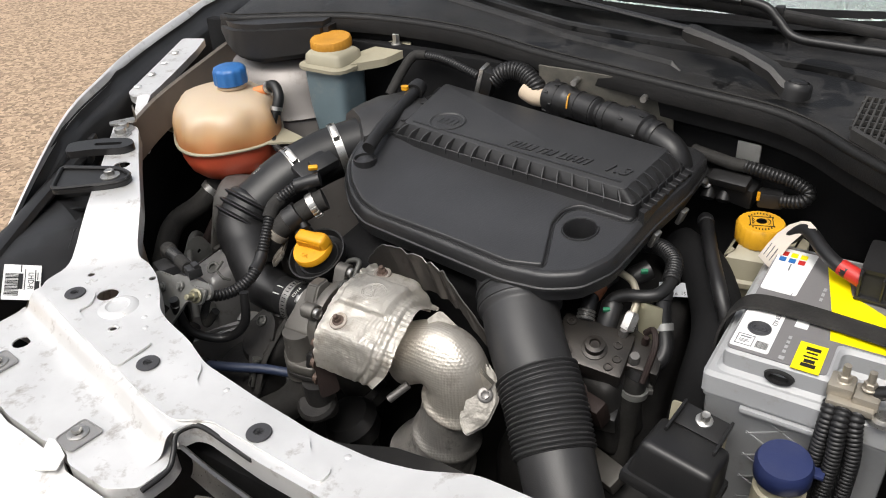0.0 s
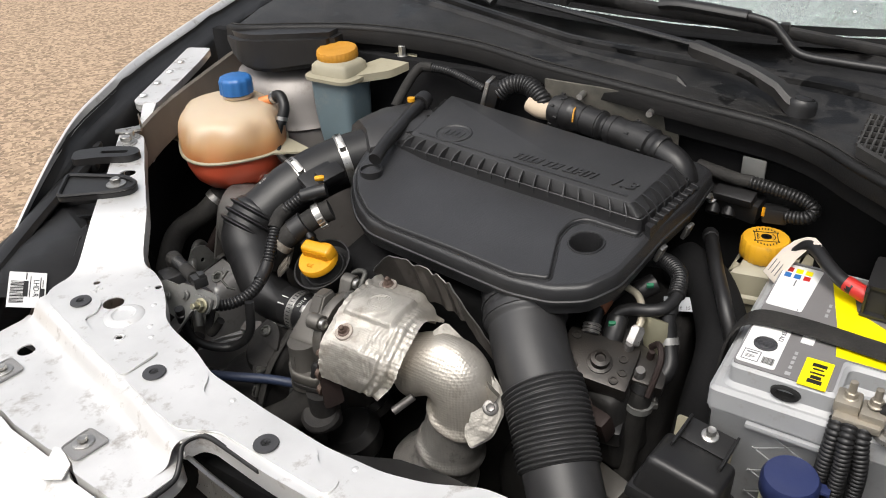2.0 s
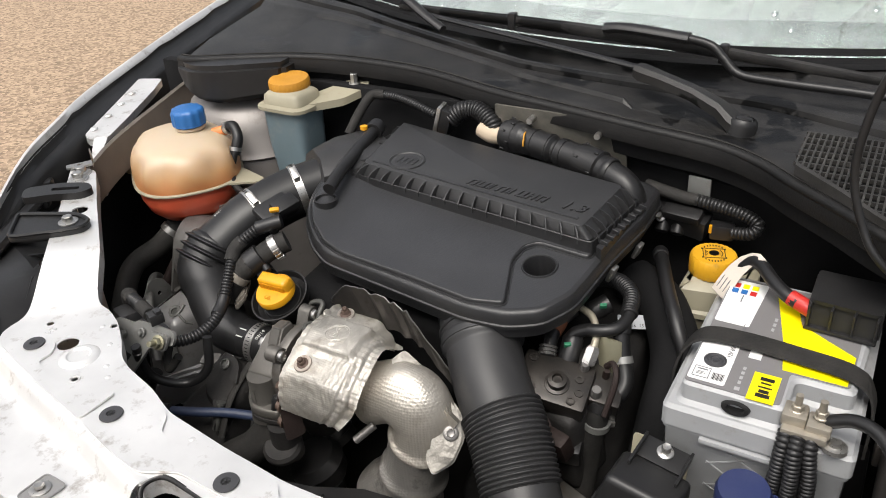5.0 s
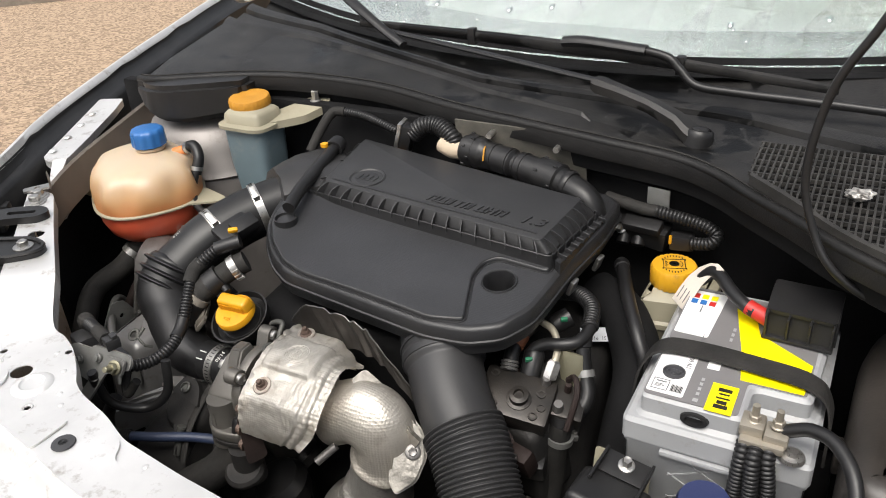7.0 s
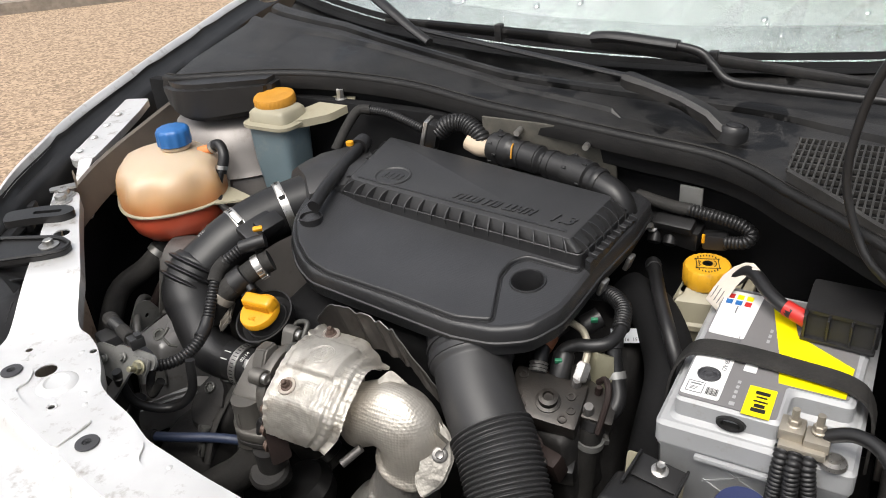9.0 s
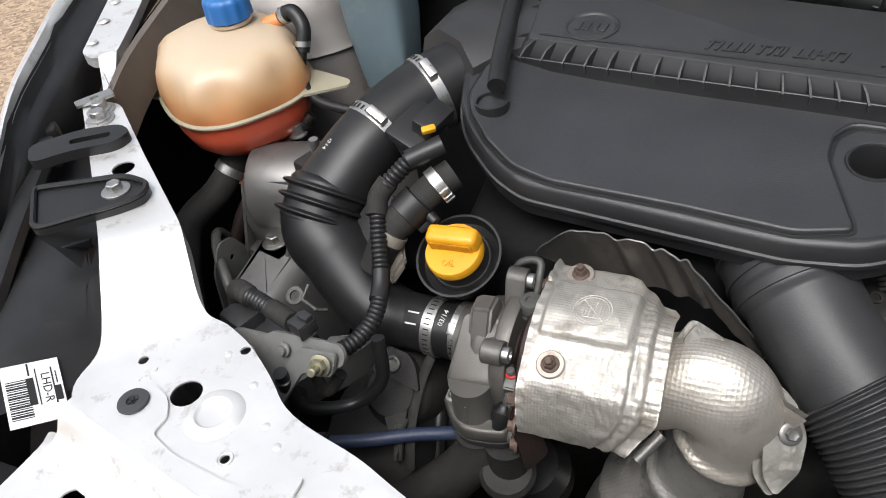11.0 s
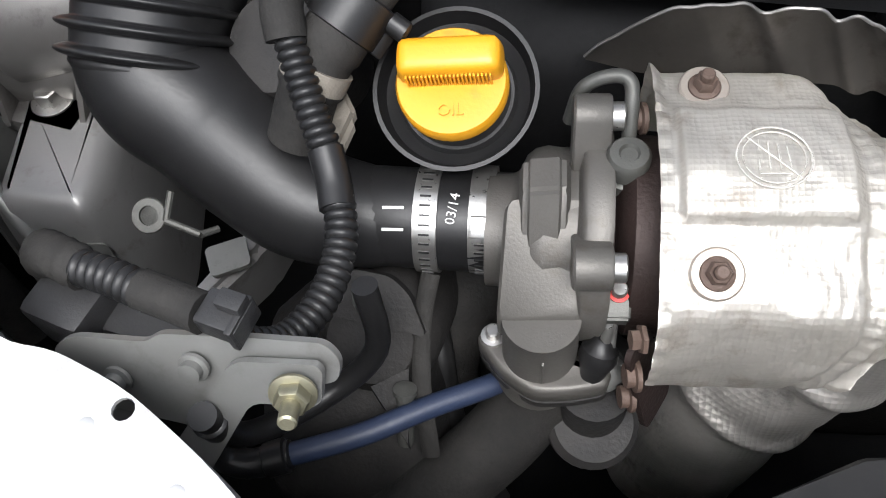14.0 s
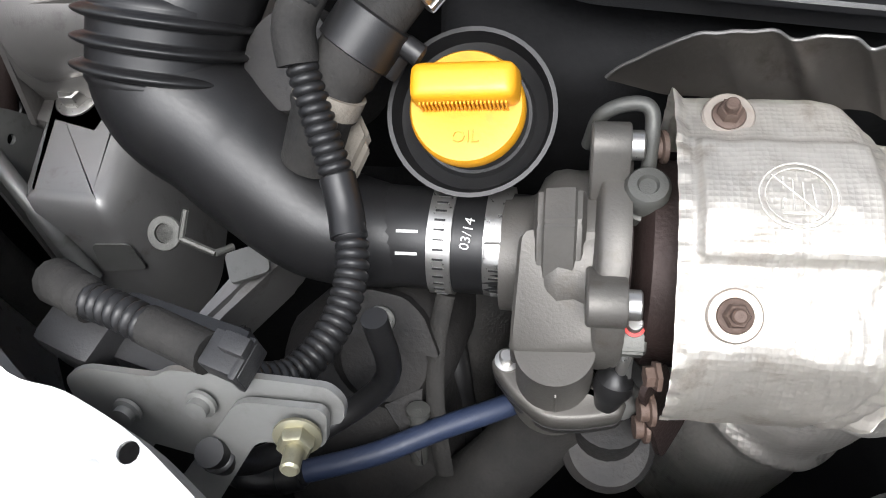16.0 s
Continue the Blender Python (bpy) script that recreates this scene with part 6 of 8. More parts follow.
# ---- cover details ----
# inlet horn and dipstick tube
bm = B()
skin(bm, [[Vector(c) + Vector(u) * a + Vector(w) * b for a, b in ((-1, -1), (-0.9, 0.6), (-0.4, 1), (0.4, 1), (0.9, 0.6), (1, -1))] for c, u, w in (
    ((-0.296, 0.935, 1.060), (0.040, -0.029, 0), (0.006, 0.008, 0.040)), ((-0.285, 0.952, 1.064), (0.046, -0.028, 0), (0.006, 0.006, 0.041)),
    ((-0.268, 0.985, 1.068), (0.056, -0.040, 0), (0.0, 0.0, 0.037)), ((-0.225, 1.025, 1.062), (0.085, -0.066, 0), (0.0, 0.0, 0.035)))])
part("inlet_horn", bm, DUCT_PLASTIC, airbox, "dusty black inlet horn", 30)
bm = B()
tube(bm, [(-0.219, 0.876, 1.090), (-0.228, 0.915, 1.098), (-0.243, 0.985, 1.104), (-0.255, 1.035, 1.106)], 0.0085, 16)
dip = part("dipstick_tube", bm, BLACK, airbox, "black breather tube on the horn")
bm = B()
lathe(bm, [(0.0125, 0), (0.0135, 0.006), (0.012, 0.02), (0.0, 0.021)], axis((-0.253, 1.028, 1.106), (-0.2, 0.95, 0.1)), 18)
part("tube_end", bm, BLACK, dip)
bm = B()
lathe(bm, [(0.0145, -0.012), (0.0155, 0.0010), (0.0135, 0.0012), (0.012, -0.008), (0.0, -0.008)], pose(-0.2235, 0.872, 1.077), 24)
part("tube_socket", bm, COVER, airbox)
bm = B()
lathe(bm, [(0.0055, 0), (0.0055, 0.005), (0, 0.006)], pose(-0.262, 1.02, 1.112), 12)
part("yellow_pull", bm, YELLOW, airbox, "small yellow pull")
# ribbed side channel with two bright clips
bm = B()
skin(bm, [[Vector((x, y, z)) for x, y in ((0.131, 0.905), (0.139, 0.900), (0.151, 1.02), (0.143, 1.03))] for z in (1.045, 1.0735, 1.0745)])
part("side_channel", bm, COVER, airbox, "ribbed channel along the lid's side", 30)
for i in range(8):
    bm = B()
    box(bm, (0.010, 0.0018, 0.006), pose(0.1375 + 0.0016 * i, 0.912 + 0.0145 * i, 1.0765, 0, 12, -6), 0.0005, 1)
    part("rib", bm, COVER, airbox)
for y, z in ((0.99, 1.03), (0.927, 1.03)):
    bm = B()
    box(bm, (0.006, 0.014, 0.02), pose(0.140 + 0.15 * (y - 0.9), y, z, 0, 20, -8), 0.002)
    part("spring_clip", bm, STEEL, airbox, "bright spring clip")

# ---- air mass sensor, conduit, connectors ----
maf = thing("air_mass_sensor", (-0.27, 0.82, 1.06), "black air mass sensor with a yellow tab on the hose", "sensor")
mm = axis((-0.284, 0.84, 1.064), (0.28, -0.25, 0.93)) @ pose(0, 0, 0, 0, 0, 25)
bm = B()
box(bm, (0.05, 0.036, 0.012), mm, 0.005, 2)
part("base", bm, BLACK, maf)
bm = B()
box(bm, (0.034, 0.022, 0.016), mm @ pose(0.008, -0.012, 0.012), 0.003)
part("plug", bm, BLACK, maf)
bm = B()
box(bm, (0.012, 0.006, 0.005), pose(-0.256, 0.810, 1.084, 20, 0, 40), 0.0015)
part("yellow_tab", bm, YELLOW, maf, "yellow locking tab")
loom = thing("wiring_conduit", (-0.27, 0.72, 0.98), "black ribbed wiring conduit over the intake hose", "wiring")
bm = B()
tube(bm, [(-0.243, 0.806, 1.073), (-0.255, 0.797, 1.070), (-0.268, 0.788, 1.066)], 0.009, 14)
part("boot", bm, RUBBER, loom)
bm = B()
ribbed(bm, [(-0.266, 0.79, 1.067), (-0.276, 0.779, 1.058), (-0.287, 0.768, 1.048)], 0.0062, 0.0015, 0.0042)
part("conduit", bm, RUBBER, loom)
bm = B()
tube(bm, [(-0.283, 0.775, 1.052), (-0.289, 0.764, 1.043), (-0.287, 0.752, 1.033)], 0.0092, 12)
part("tape_joint", bm, DUSTY_RUBBER, loom)
bm = B()
ribbed(bm, [(-0.287, 0.755, 1.036), (-0.278, 0.732, 1.018), (-0.268, 0.708, 1.001), (-0.262, 0.682, 0.992), (-0.266, 0.656, 0.988), (-0.278, 0.634, 0.992), (-0.292, 0.624, 1.01)], 0.0058, 0.0014, 0.0041)
part("conduit", bm, RUBBER, loom)
bm = B()
tube(bm, [(-0.271, 0.716, 1.006), (-0.267, 0.704, 0.999), (-0.2645, 0.693, 0.9955)], 0.0077, 12)
part("tape_joint", bm, RUBBER, loom)
plug = thing("wiring_plug", (-0.32, 0.635, 1.0), "black wiring plug wrapped in frayed cloth tape", "wiring")
bm = B()
tube(bm, [(-0.378, 0.662, 1.003), (-0.37, 0.657, 1.016), (-0.356, 0.65, 1.022), (-0.348, 0.646, 1.022)], lambda s, u: 0.0092 - 0.001 * u + 0.0006 * math.sin(s * 900), 14)
part("frayed_tape", bm, DUSTY_RUBBER, plug, "frayed grey cloth tape")
bm = B()
ribbed(bm, [(-0.35, 0.647, 1.023), (-0.335, 0.642, 1.025), (-0.318, 0.635, 1.026)], 0.0058, 0.0016, 0.0040)
part("conduit", bm, RUBBER, plug)
bm = B()
tube(bm, [(-0.322, 0.637, 1.026), (-0.306, 0.631, 1.027), (-0.296, 0.627, 1.028)], 0.0078, 12)
part("tape_sleeve", bm, DUSTY_RUBBER, plug)
bm = B()
box(bm, (0.017, 0.014, 0.011), pose(-0.2875, 0.626, 1.028, 0, 0, -18), 0.0015)
box(bm, (0.010, 0.007, 0.005), pose(-0.284, 0.628, 1.0355, 0, 0, -18), 0.001)
box(bm, (0.003, 0.016, 0.013), pose(-0.2815, 0.624, 1.028, 0, 0, -18), 0.001)
part("connector", bm, DUCT_PLASTIC, plug)
bm = B()
box(bm, (0.03, 0.026, 0.03), pose(-0.365, 0.645, 0.99, 0, 0, -20), 0.005)
box(bm, (0.06, 0.03, 0.016), pose(-0.33, 0.645, 0.985, 0, 0, -15), 0.005)
part("sensor_body", bm, DUCT_PLASTIC, plug)

# ---- brackets by the front panel ----
brk = thing("steel_bracket", (-0.29, 0.615, 0.97), "grey steel bracket bolted behind the crossmember", "bracket")


BRACKET = material("bright_bracket_steel", (0.26, 0.26, 0.25), 0.4, 0.5, vary=0.15, bump=0.1, dirt=0.5, dust_color=(0.12, 0.11, 0.1))


def wall_plate(outline, at, spin, tilt, thick=0.003, holes=()):
    """A plate whose outline (u across, v up) stands upright."""
    bm = B()
    plate(bm, rounded(outline, 0.006), holes, thick, 0.0, Matrix.Translation(at) @ pose(0, 0, 0, 90 + tilt, 0, spin) )
    return bm


part("back_plate", wall_plate([(-0.034, -0.043), (-0.0143, -0.0154), (0.0154, -0.0107), (0.0227, -0.0074), (0.0239, 0.0023), (0.0182, 0.0084), (-0.0104, 0.0052), (-0.045, 0.0001), (-0.0506, -0.0048), (-0.082, -0.0082), (-0.092, -0.016), (-0.085, -0.04)], (-0.272, 0.618, 1.016), -8, -28), BRACKET, brk)
part("front_plate", wall_plate([(-0.0195, 0.0057), (0.0116, 0.0104), (0.014, 0.0077), (0.0131, -0.0053), (0.0096, -0.0093), (-0.0139, -0.012), (-0.042, -0.066), (-0.061, -0.062)], (-0.268, 0.609, 1.012), -8, -28), BRACKET, brk)
bm = B()
mb = axis((-0.264, 0.605, 1.014), (0.12, -0.88, 0.46))
lathe(bm, [(0.0085, 0), (0.0085, 0.0012), (0.0068, 0.0018)], mb, 24)
lathe(bm, [(0.0064, 0.0015), (0.0064, 0.0058), (0.0055, 0.0068)], mb, 6)
lathe(bm, [(0.0034, 0.006), (0.0034, 0.015), (0.0026, 0.0158), (0, 0.0158)], mb, 14)
part("nut_and_bolt", bm, ZINC, brk, "yellow zinc nut on a bolt")
for u, v in ((-0.064, -0.016), (-0.031, -0.003)):
    bm = B()
    lathe(bm, [(0.006, 0), (0.006, 0.0015), (0.0042, 0.002), (0.0042, 0.005), (0, 0.0055)], Matrix.Translation((-0.272, 0.616, 1.016)) @ pose(0, 0, 0, 62, 0, -8) @ pose(u, v - 0.006, 0.0005), 14)
    part("rivet", bm, GREYSTEEL, brk)
clip_loop = thing("cable_clip", (-0.34, 0.69, 0.97), "small steel clip with a loop end", "clip")
bm = B()
mlp = axis((-0.3655, 0.711, 0.960), (0.05, -0.55, 0.85))
lathe(bm, [(0.0048, -0.0010), (0.0082, -0.0010), (0.0088, 0.0), (0.0082, 0.0010), (0.0048, 0.0010), (0.0048, -0.0010)], mlp, 28)
part("loop", bm, BANJO, clip_loop)
bm = B()
for a, b in (((-0.357, 0.709, 0.959), (-0.354, 0.720, 0.968)), ((-0.357, 0.709, 0.959), (-0.340, 0.704, 0.955)), ((-0.340, 0.704, 0.955), (-0.334, 0.71, 0.951))):
    tube(bm, [a, b], 0.0018, 8)
part("wire_bracket", bm, BANJO, clip_loop)

# ---- engine mount ----
mount = thing("engine_mount", (-0.5, 0.89, 0.78), "cast aluminium engine mount with a hexagon bolt", "engine mount")
bm = B()
lathe(bm, [(0.034, -0.038), (0.048, -0.038), (0.050, -0.034), (0.050, 0.034), (0.048, 0.038), (0.038, 0.038), (0.036, 0.02), (0.034, 0.0)], axis((-0.495, 0.905, 0.922), (0.97, 0.22, 0.0)), 40)
part("arch", bm, CAST_DARK, mount, "cast aluminium ring")
bm = B()
lathe(bm, [(0.0, -0.02), (0.037, -0.02), (0.037, 0.026), (0.018, 0.026), (0.018, 0.05), (0.0, 0.05)], axis((-0.495, 0.905, 0.922), (0.97, 0.22, 0.0)), 28)
part("rubber_core", bm, RUBBER, mount)
bm = B()
skin(bm, [[Vector((-0.527, 0.862, 0.955)), Vector((-0.453, 0.872, 0.955)), Vector((-0.453, 0.90, 0.955)), Vector((-0.527, 0.90, 0.955))],
          [Vector((-0.535, 0.856, 0.90)), Vector((-0.475, 0.864, 0.90)), Vector((-0.475, 0.89, 0.90)), Vector((-0.535, 0.89, 0.90))],
          [Vector((-0.54, 0.868, 0.855)), Vector((-0.488, 0.87, 0.855)), Vector((-0.488, 0.888, 0.855)), Vector((-0.54, 0.888, 0.855))]])
part("leg", bm, CAST_DARK, mount)
for dx in (-0.034, 0.034):
    bm = B()
    skin(bm, [[Vector((-0.502 + dx, 0.868, 0.945)), Vector((-0.498 + dx, 0.868, 0.945)), Vector((-0.498 + dx, 0.875, 0.945)), Vector((-0.502 + dx, 0.875, 0.945))],
              [Vector((-0.517 + dx * 0.8, 0.846, 0.862)), Vector((-0.513 + dx * 0.8, 0.846, 0.862)), Vector((-0.513 + dx * 0.8, 0.885, 0.862)), Vector((-0.517 + dx * 0.8, 0.885, 0.862))]])
    part("leg_web", bm, CAST_DARK, mount)
bm = B()
box(bm, (0.062, 0.045, 0.014), pose(-0.515, 0.865, 0.858, 0, 0, -15), 0.004)
part("foot", bm, CAST_DARK, mount)
bm = B()
hexbolt(bm, pose(-0.515, 0.866, 0.865), 0.0095, 0.012, 0.015)
part("mount_bolt", bm, STEEL, mount, "large hexagon bolt")
bm = B()
lathe(bm, [(0.017, -0.05), (0.017, -0.012), (0.022, -0.008), (0.022, 0.0), (0, 0)], pose(-0.513, 0.863, 0.853), 24)
part("spacer", bm, DARK, mount, "dark spacer under the foot")
bm = B()
PED = rounded([(-0.535, 0.778), (-0.468, 0.774), (-0.458, 0.80), (-0.470, 0.885), (-0.545, 0.885)], 0.012, 4)
prism(bm, [(inset(PED, -0.012), 0.72), (inset(PED, -0.006), 0.80), (PED, 0.845), (inset(PED, 0.003), 0.856), (inset(PED, 0.009), 0.863), (inset(PED, 0.016), 0.865)])
part("pedestal", bm, SILVER_DULL, mount, "pressed silver pedestal below the mount", 60)
bm = B()
plate(bm, rounded([(-0.016, -0.014), (0.016, -0.014), (0.014, 0.012), (-0.012, 0.014)], 0.004), (), 0.0015, 0.0, axis((-0.478, 0.7685, 0.818), (0.1, -0.97, 0.2)))
part("pedestal_patch", bm, GREYSTEEL, mount)
bm = B()
plate(bm, rounded([(-0.05, -0.13), (0.045, -0.13), (0.03, 0.01), (0.012, 0.045), (-0.01, 0.05), (-0.03, 0.02)], 0.008), [disc(0.002, 0.022, 0.004, 12), disc(0.0, -0.03, 0.005, 12)], 0.003, 0.0, pose(-0.553, 0.83, 0.842, 90, 0, 84))
part("side_plate", bm, GREYSTEEL, mount, "upright steel side plate with holes")

bm = B()
box(bm, (0.035, 0.03, 0.09), pose(-0.425, 0.865, 0.95, 0, 0, -20), 0.004)
part("engine_side_arm", bm, DARK, mount)
bm = B()
tube(bm, [(-0.418, 0.865, 0.99), (-0.418, 0.865, 1.02)], 0.005, 10)
part("stud", bm, STEEL, mount)
bm = B()
hexbolt(bm, pose(-0.50, 0.945, 0.965), 0.008, 0.014, 0.011)
part("stud", bm, STEEL, mount)

# ---- throttle pipe behind the hose ----
thr = thing("boost_pipe", (-0.26, 0.77, 1.0), "short black boost pipe with steel clamps", "pipe")
TP = [(-0.234, 0.800, 1.050), (-0.246, 0.788, 1.044), (-0.264, 0.768, 1.030), (-0.280, 0.750, 1.012), (-0.292, 0.738, 0.985)]
bm = B()
tube(bm, TP, lambda s, u: 0.0135 + 0.0015 * (0.36 < u < 0.58) + 0.0018 * (0.66 < u < 0.74), 24, n=10)
part("pipe", bm, DUSTY_RUBBER, thr)
c = curve(TP, 10)
for k, mat_, text in ((9, STEEL, "toothed steel clamp"), (29, BEIGE_DUST, "dusty beige clamp")):
    mk = axis(c[k], c[k + 1] - c[k - 1])
    bm = B()
    band(bm, None, 0.0142, 0.009, mk)
    ring = part("clamp", bm, mat_, thr, text)
    if mat_ is STEEL:
        for a in range(9):
            bm = B()
            box(bm, (0.004, 0.0045, 0.009), mk @ pose(0, 0, 0, 0, 0, 190 + 22 * a) @ pose(0.016, 0, 0), 0.001)
            part("clamp_tooth", bm, STEEL, ring)
mk = axis(c[19], c[20] - c[18])
bm = B()
lathe(bm, [(0.0140, -0.010), (0.0168, -0.009), (0.0168, 0.009), (0.0140, 0.010)], mk, 24)
collar_ = part("quick_lock", bm, BLACK, thr, "black plastic quick-lock collar")
for a, h in ((200, 0.020), (250, 0.014), (300, 0.020)):
    bm = B()
    box(bm, (0.006, 0.012, h), mk @ pose(0, 0, 0, 0, 0, a) @ pose(0.018, 0, 0), 0.0015)
    part("lock_tab", bm, BLACK, collar_)
bm = B()
lathe(bm, [(0.005, 0), (0.005, 0.008), (0.003, 0.009), (0, 0.009)], mk @ pose(0, 0, 0, 0, 0, 330) @ pose(0.016, 0, -0.006, 0, 90, 0), 14)
part("lock_button", bm, BLACK, collar_)
bm = B()
skin(bm, [[Vector(q) + Vector((0, 0, d)) for q in ((-0.300, 0.763, 0.998), (-0.276, 0.768, 1.006), (-0.262, 0.742, 1.000), (-0.272, 0.730, 0.985), (-0.290, 0.745, 0.985))] for d in (-0.012, 0.0)])
bmesh.ops.bevel(bm, geom=list(bm.edges), offset=0.003, segments=2, affect="EDGES")
part("pipe_bracket", bm, BEIGE_DUST, thr, "dusty cast bracket under the pipe")
bm = B()
lathe(bm, [(0.026, -0.05), (0.028, 0.0), (0.024, 0.012), (0, 0.014)], axis((-0.305, 0.79, 0.99), (-0.2, -0.5, 0.85)), 28)
part("throttle_body", bm, DARK, thr, "dark cast throttle body", 50)

# ---- hoses low in the bay ----
def simple_hose(name, label, pts, r, mat=RUBBER, n=6, seg=16, cat="hose", group=""):
    bm = B()
    tube(bm, pts, r, seg, n=n)
    ob = solo(name, bm, mat, label, cat, group, smooth=80)
    c = curve(pts, 4)
    bm = B()
    lathe(bm, [(r * 0.98, -0.006), (r + 0.0014, -0.005), (r + 0.0014, 0.005), (r * 0.98, 0.006)], axis(c[1], c[2] - c[0]), 18)
    part("end_sleeve", bm, BLACK, ob)
    return ob


simple_hose("blue_hose", "dusty dark blue rubber vacuum hose", [(-0.306, 0.618, 0.889), (-0.290, 0.622, 0.891), (-0.262, 0.631, 0.893), (-0.232, 0.646, 0.892), (-0.205, 0.659, 0.888), (-0.185, 0.672, 0.880)], 0.0058, BLUE_HOSE)
simple_hose("hose_stub", "black rubber end joined to the blue hose", [(-0.300, 0.6195, 0.8895), (-0.318, 0.615, 0.888), (-0.330, 0.617, 0.893), (-0.334, 0.625, 0.91), (-0.325, 0.635, 0.93)], 0.0074)
simple_hose("boost_hose", "dusty black rubber boost hose below the turbocharger", [(-0.178, 0.672, 0.905), (-0.18, 0.664, 0.875), (-0.195, 0.648, 0.853), (-0.225, 0.625, 0.835), (-0.27, 0.60, 0.80), (-0.32, 0.58, 0.74)], 0.021, DUSTY_RUBBER)
simple_hose("radiator_hose", "dusty black rubber radiator hose deep in the bay", [(-0.16, 0.76, 0.78), (-0.20, 0.755, 0.83), (-0.225, 0.735, 0.835), (-0.24, 0.70, 0.81), (-0.23, 0.66, 0.74), (-0.22, 0.64, 0.65)], 0.026, DUSTY_RUBBER)
simple_hose("drain_pipe", "thin black rubber drain pipe", [(-0.265, 0.76, 0.86), (-0.245, 0.735, 0.87), (-0.235, 0.70, 0.86), (-0.225, 0.66, 0.82), (-0.20, 0.63, 0.78)], 0.008)
simple_hose("oil_return_pipe", "thin grey steel pipe with a bend", [(-0.60, 0.90, 0.80), (-0.60, 0.872, 0.86), (-0.575, 0.835, 0.87), (-0.53, 0.79, 0.86), (-0.50, 0.76, 0.80)], 0.006, GREYSTEEL, cat="pipe")
simple_hose("plastic_pipe", "stained brown plastic pipe beside the tank", [(-0.49, 0.965, 0.98), (-0.525, 0.925, 0.94), (-0.555, 0.885, 0.90), (-0.57, 0.86, 0.86)], 0.008, BROWNED, cat="pipe")
simple_hose("cable", "grey cable looping below the conduit", [(-0.315, 0.66, 0.97), (-0.305, 0.64, 0.955), (-0.285, 0.625, 0.955), (-0.27, 0.63, 0.975)], 0.005, DUSTY_RUBBER, cat="cable")
simple_hose("cable", "black cable below the steel bracket", [(-0.30, 0.60, 1.0), (-0.30, 0.61, 0.95), (-0.275, 0.635, 0.93), (-0.25, 0.65, 0.95), (-0.25, 0.66, 0.99)], 0.0055, RUBBER, cat="cable")
pump2 = thing("water_pump", (-0.27, 0.72, 0.80), "grimy cast housing with a torx screw", "pump")
bm = B()
lathe(bm, [(0.034, -0.09), (0.034, -0.012), (0.030, -0.004), (0.024, 0.0), (0.022, 0.004), (0, 0.005)], axis((-0.262, 0.675, 0.905), (-0.05, -0.72, 0.69)), 32)
part("housing", bm, DARK, pump2, "", 50)
bm = B()
plate(bm, rounded([(-0.020, -0.010), (0.030, -0.016), (0.020, 0.004), (0.010, 0.012), (-0.010, 0.014)], 0.004), (), 0.008, 0.0, axis((-0.262, 0.6875, 0.9255), (-0.05, -0.6, 0.8)))
part("screw_lug", bm, DARK, pump2, "", 40)
bm = B()
mx = axis((-0.2622, 0.687, 0.926), (-0.05, -0.6, 0.8))
lathe(bm, [(0.0072, 0), (0.0072, 0.0025), (0.0058, 0.0035), (0.0054, 0.0035), (0.0050, 0.0016), (0, 0.0014)], mx, 24)
for a in range(6):
    lathe(bm, [(0.0016, 0.0014), (0.0012, 0.0034), (0, 0.0036)], mx @ pose(0.0052 * math.cos(a * math.pi / 3), 0.0052 * math.sin(a * math.pi / 3), 0), 8)
part("torx_screw", bm, BANJO, pump2, "dull torx screw")
bm = B()
tube(bm, [(-0.232, 0.70, 0.93), (-0.236, 0.682, 0.915), (-0.236, 0.655, 0.895), (-0.232, 0.63, 0.865)], 0.0048, 10, flat=0.5)
part("breather_strap", bm, DUSTY_RUBBER, pump2)
bm = B()
skin(bm, [[Vector(q) + Vector((0, 0, d)) for q in ((-0.262, 0.655, 0.893), (-0.243, 0.663, 0.899), (-0.243, 0.632, 0.876))] for d in (-0.01, 0.0)])
part("cast_web", bm, DARK, pump2)
bm = B()
lathe(bm, [(0.0045, -0.02), (0.0045, 0.012), (0.006, 0.013), (0.006, 0.016), (0, 0.0165)], axis((-0.2445, 0.645, 0.885), (0.05, 0.45, 0.9)), 12)
part("threaded_stud", bm, BANJO, pump2)

# turbo actuator and v-band below
act = thing("wastegate_actuator", (-0.12, 0.62, 0.80), "black wastegate actuator canister with a rod", "actuator")
bm = B()
lathe(bm, [(0.0, -0.03), (0.026, -0.03), (0.032, -0.02), (0.034, 0.0), (0.036, 0.002), (0.034, 0.006), (0.028, 0.016), (0.01, 0.02), (0.0, 0.02)], axis((-0.150, 0.70, 0.80), (-0.2, -0.3, 1)), 28)
part("canister", bm, BLACK, act)
bm = B()
tube(bm, [(-0.149, 0.669, 0.952), (-0.149, 0.663, 0.935), (-0.148, 0.657, 0.915)], 0.0035, 10)
lathe(bm, [(0.006, 0), (0.009, 0.006), (0.009, 0.012), (0.005, 0.018)], axis((-0.148, 0.657, 0.905), (0, 0.3, 1)), 14)
part("rod", bm, GREYSTEEL, act)
bm = B()
lathe(bm, [(0.020, 0), (0.0235, 0.003), (0.0235, 0.008), (0.020, 0.012)], axis((-0.152, 0.652, 0.862), (0.1, -0.3, 1)), 30)
lathe(bm, [(0.018, 0), (0.018, 0.05), (0, 0.05)], axis((-0.152, 0.66, 0.85), (0.0, -0.05, 1)), 24)
part("v_band", bm, DARK, act, "dark band clamp")
bm = B()
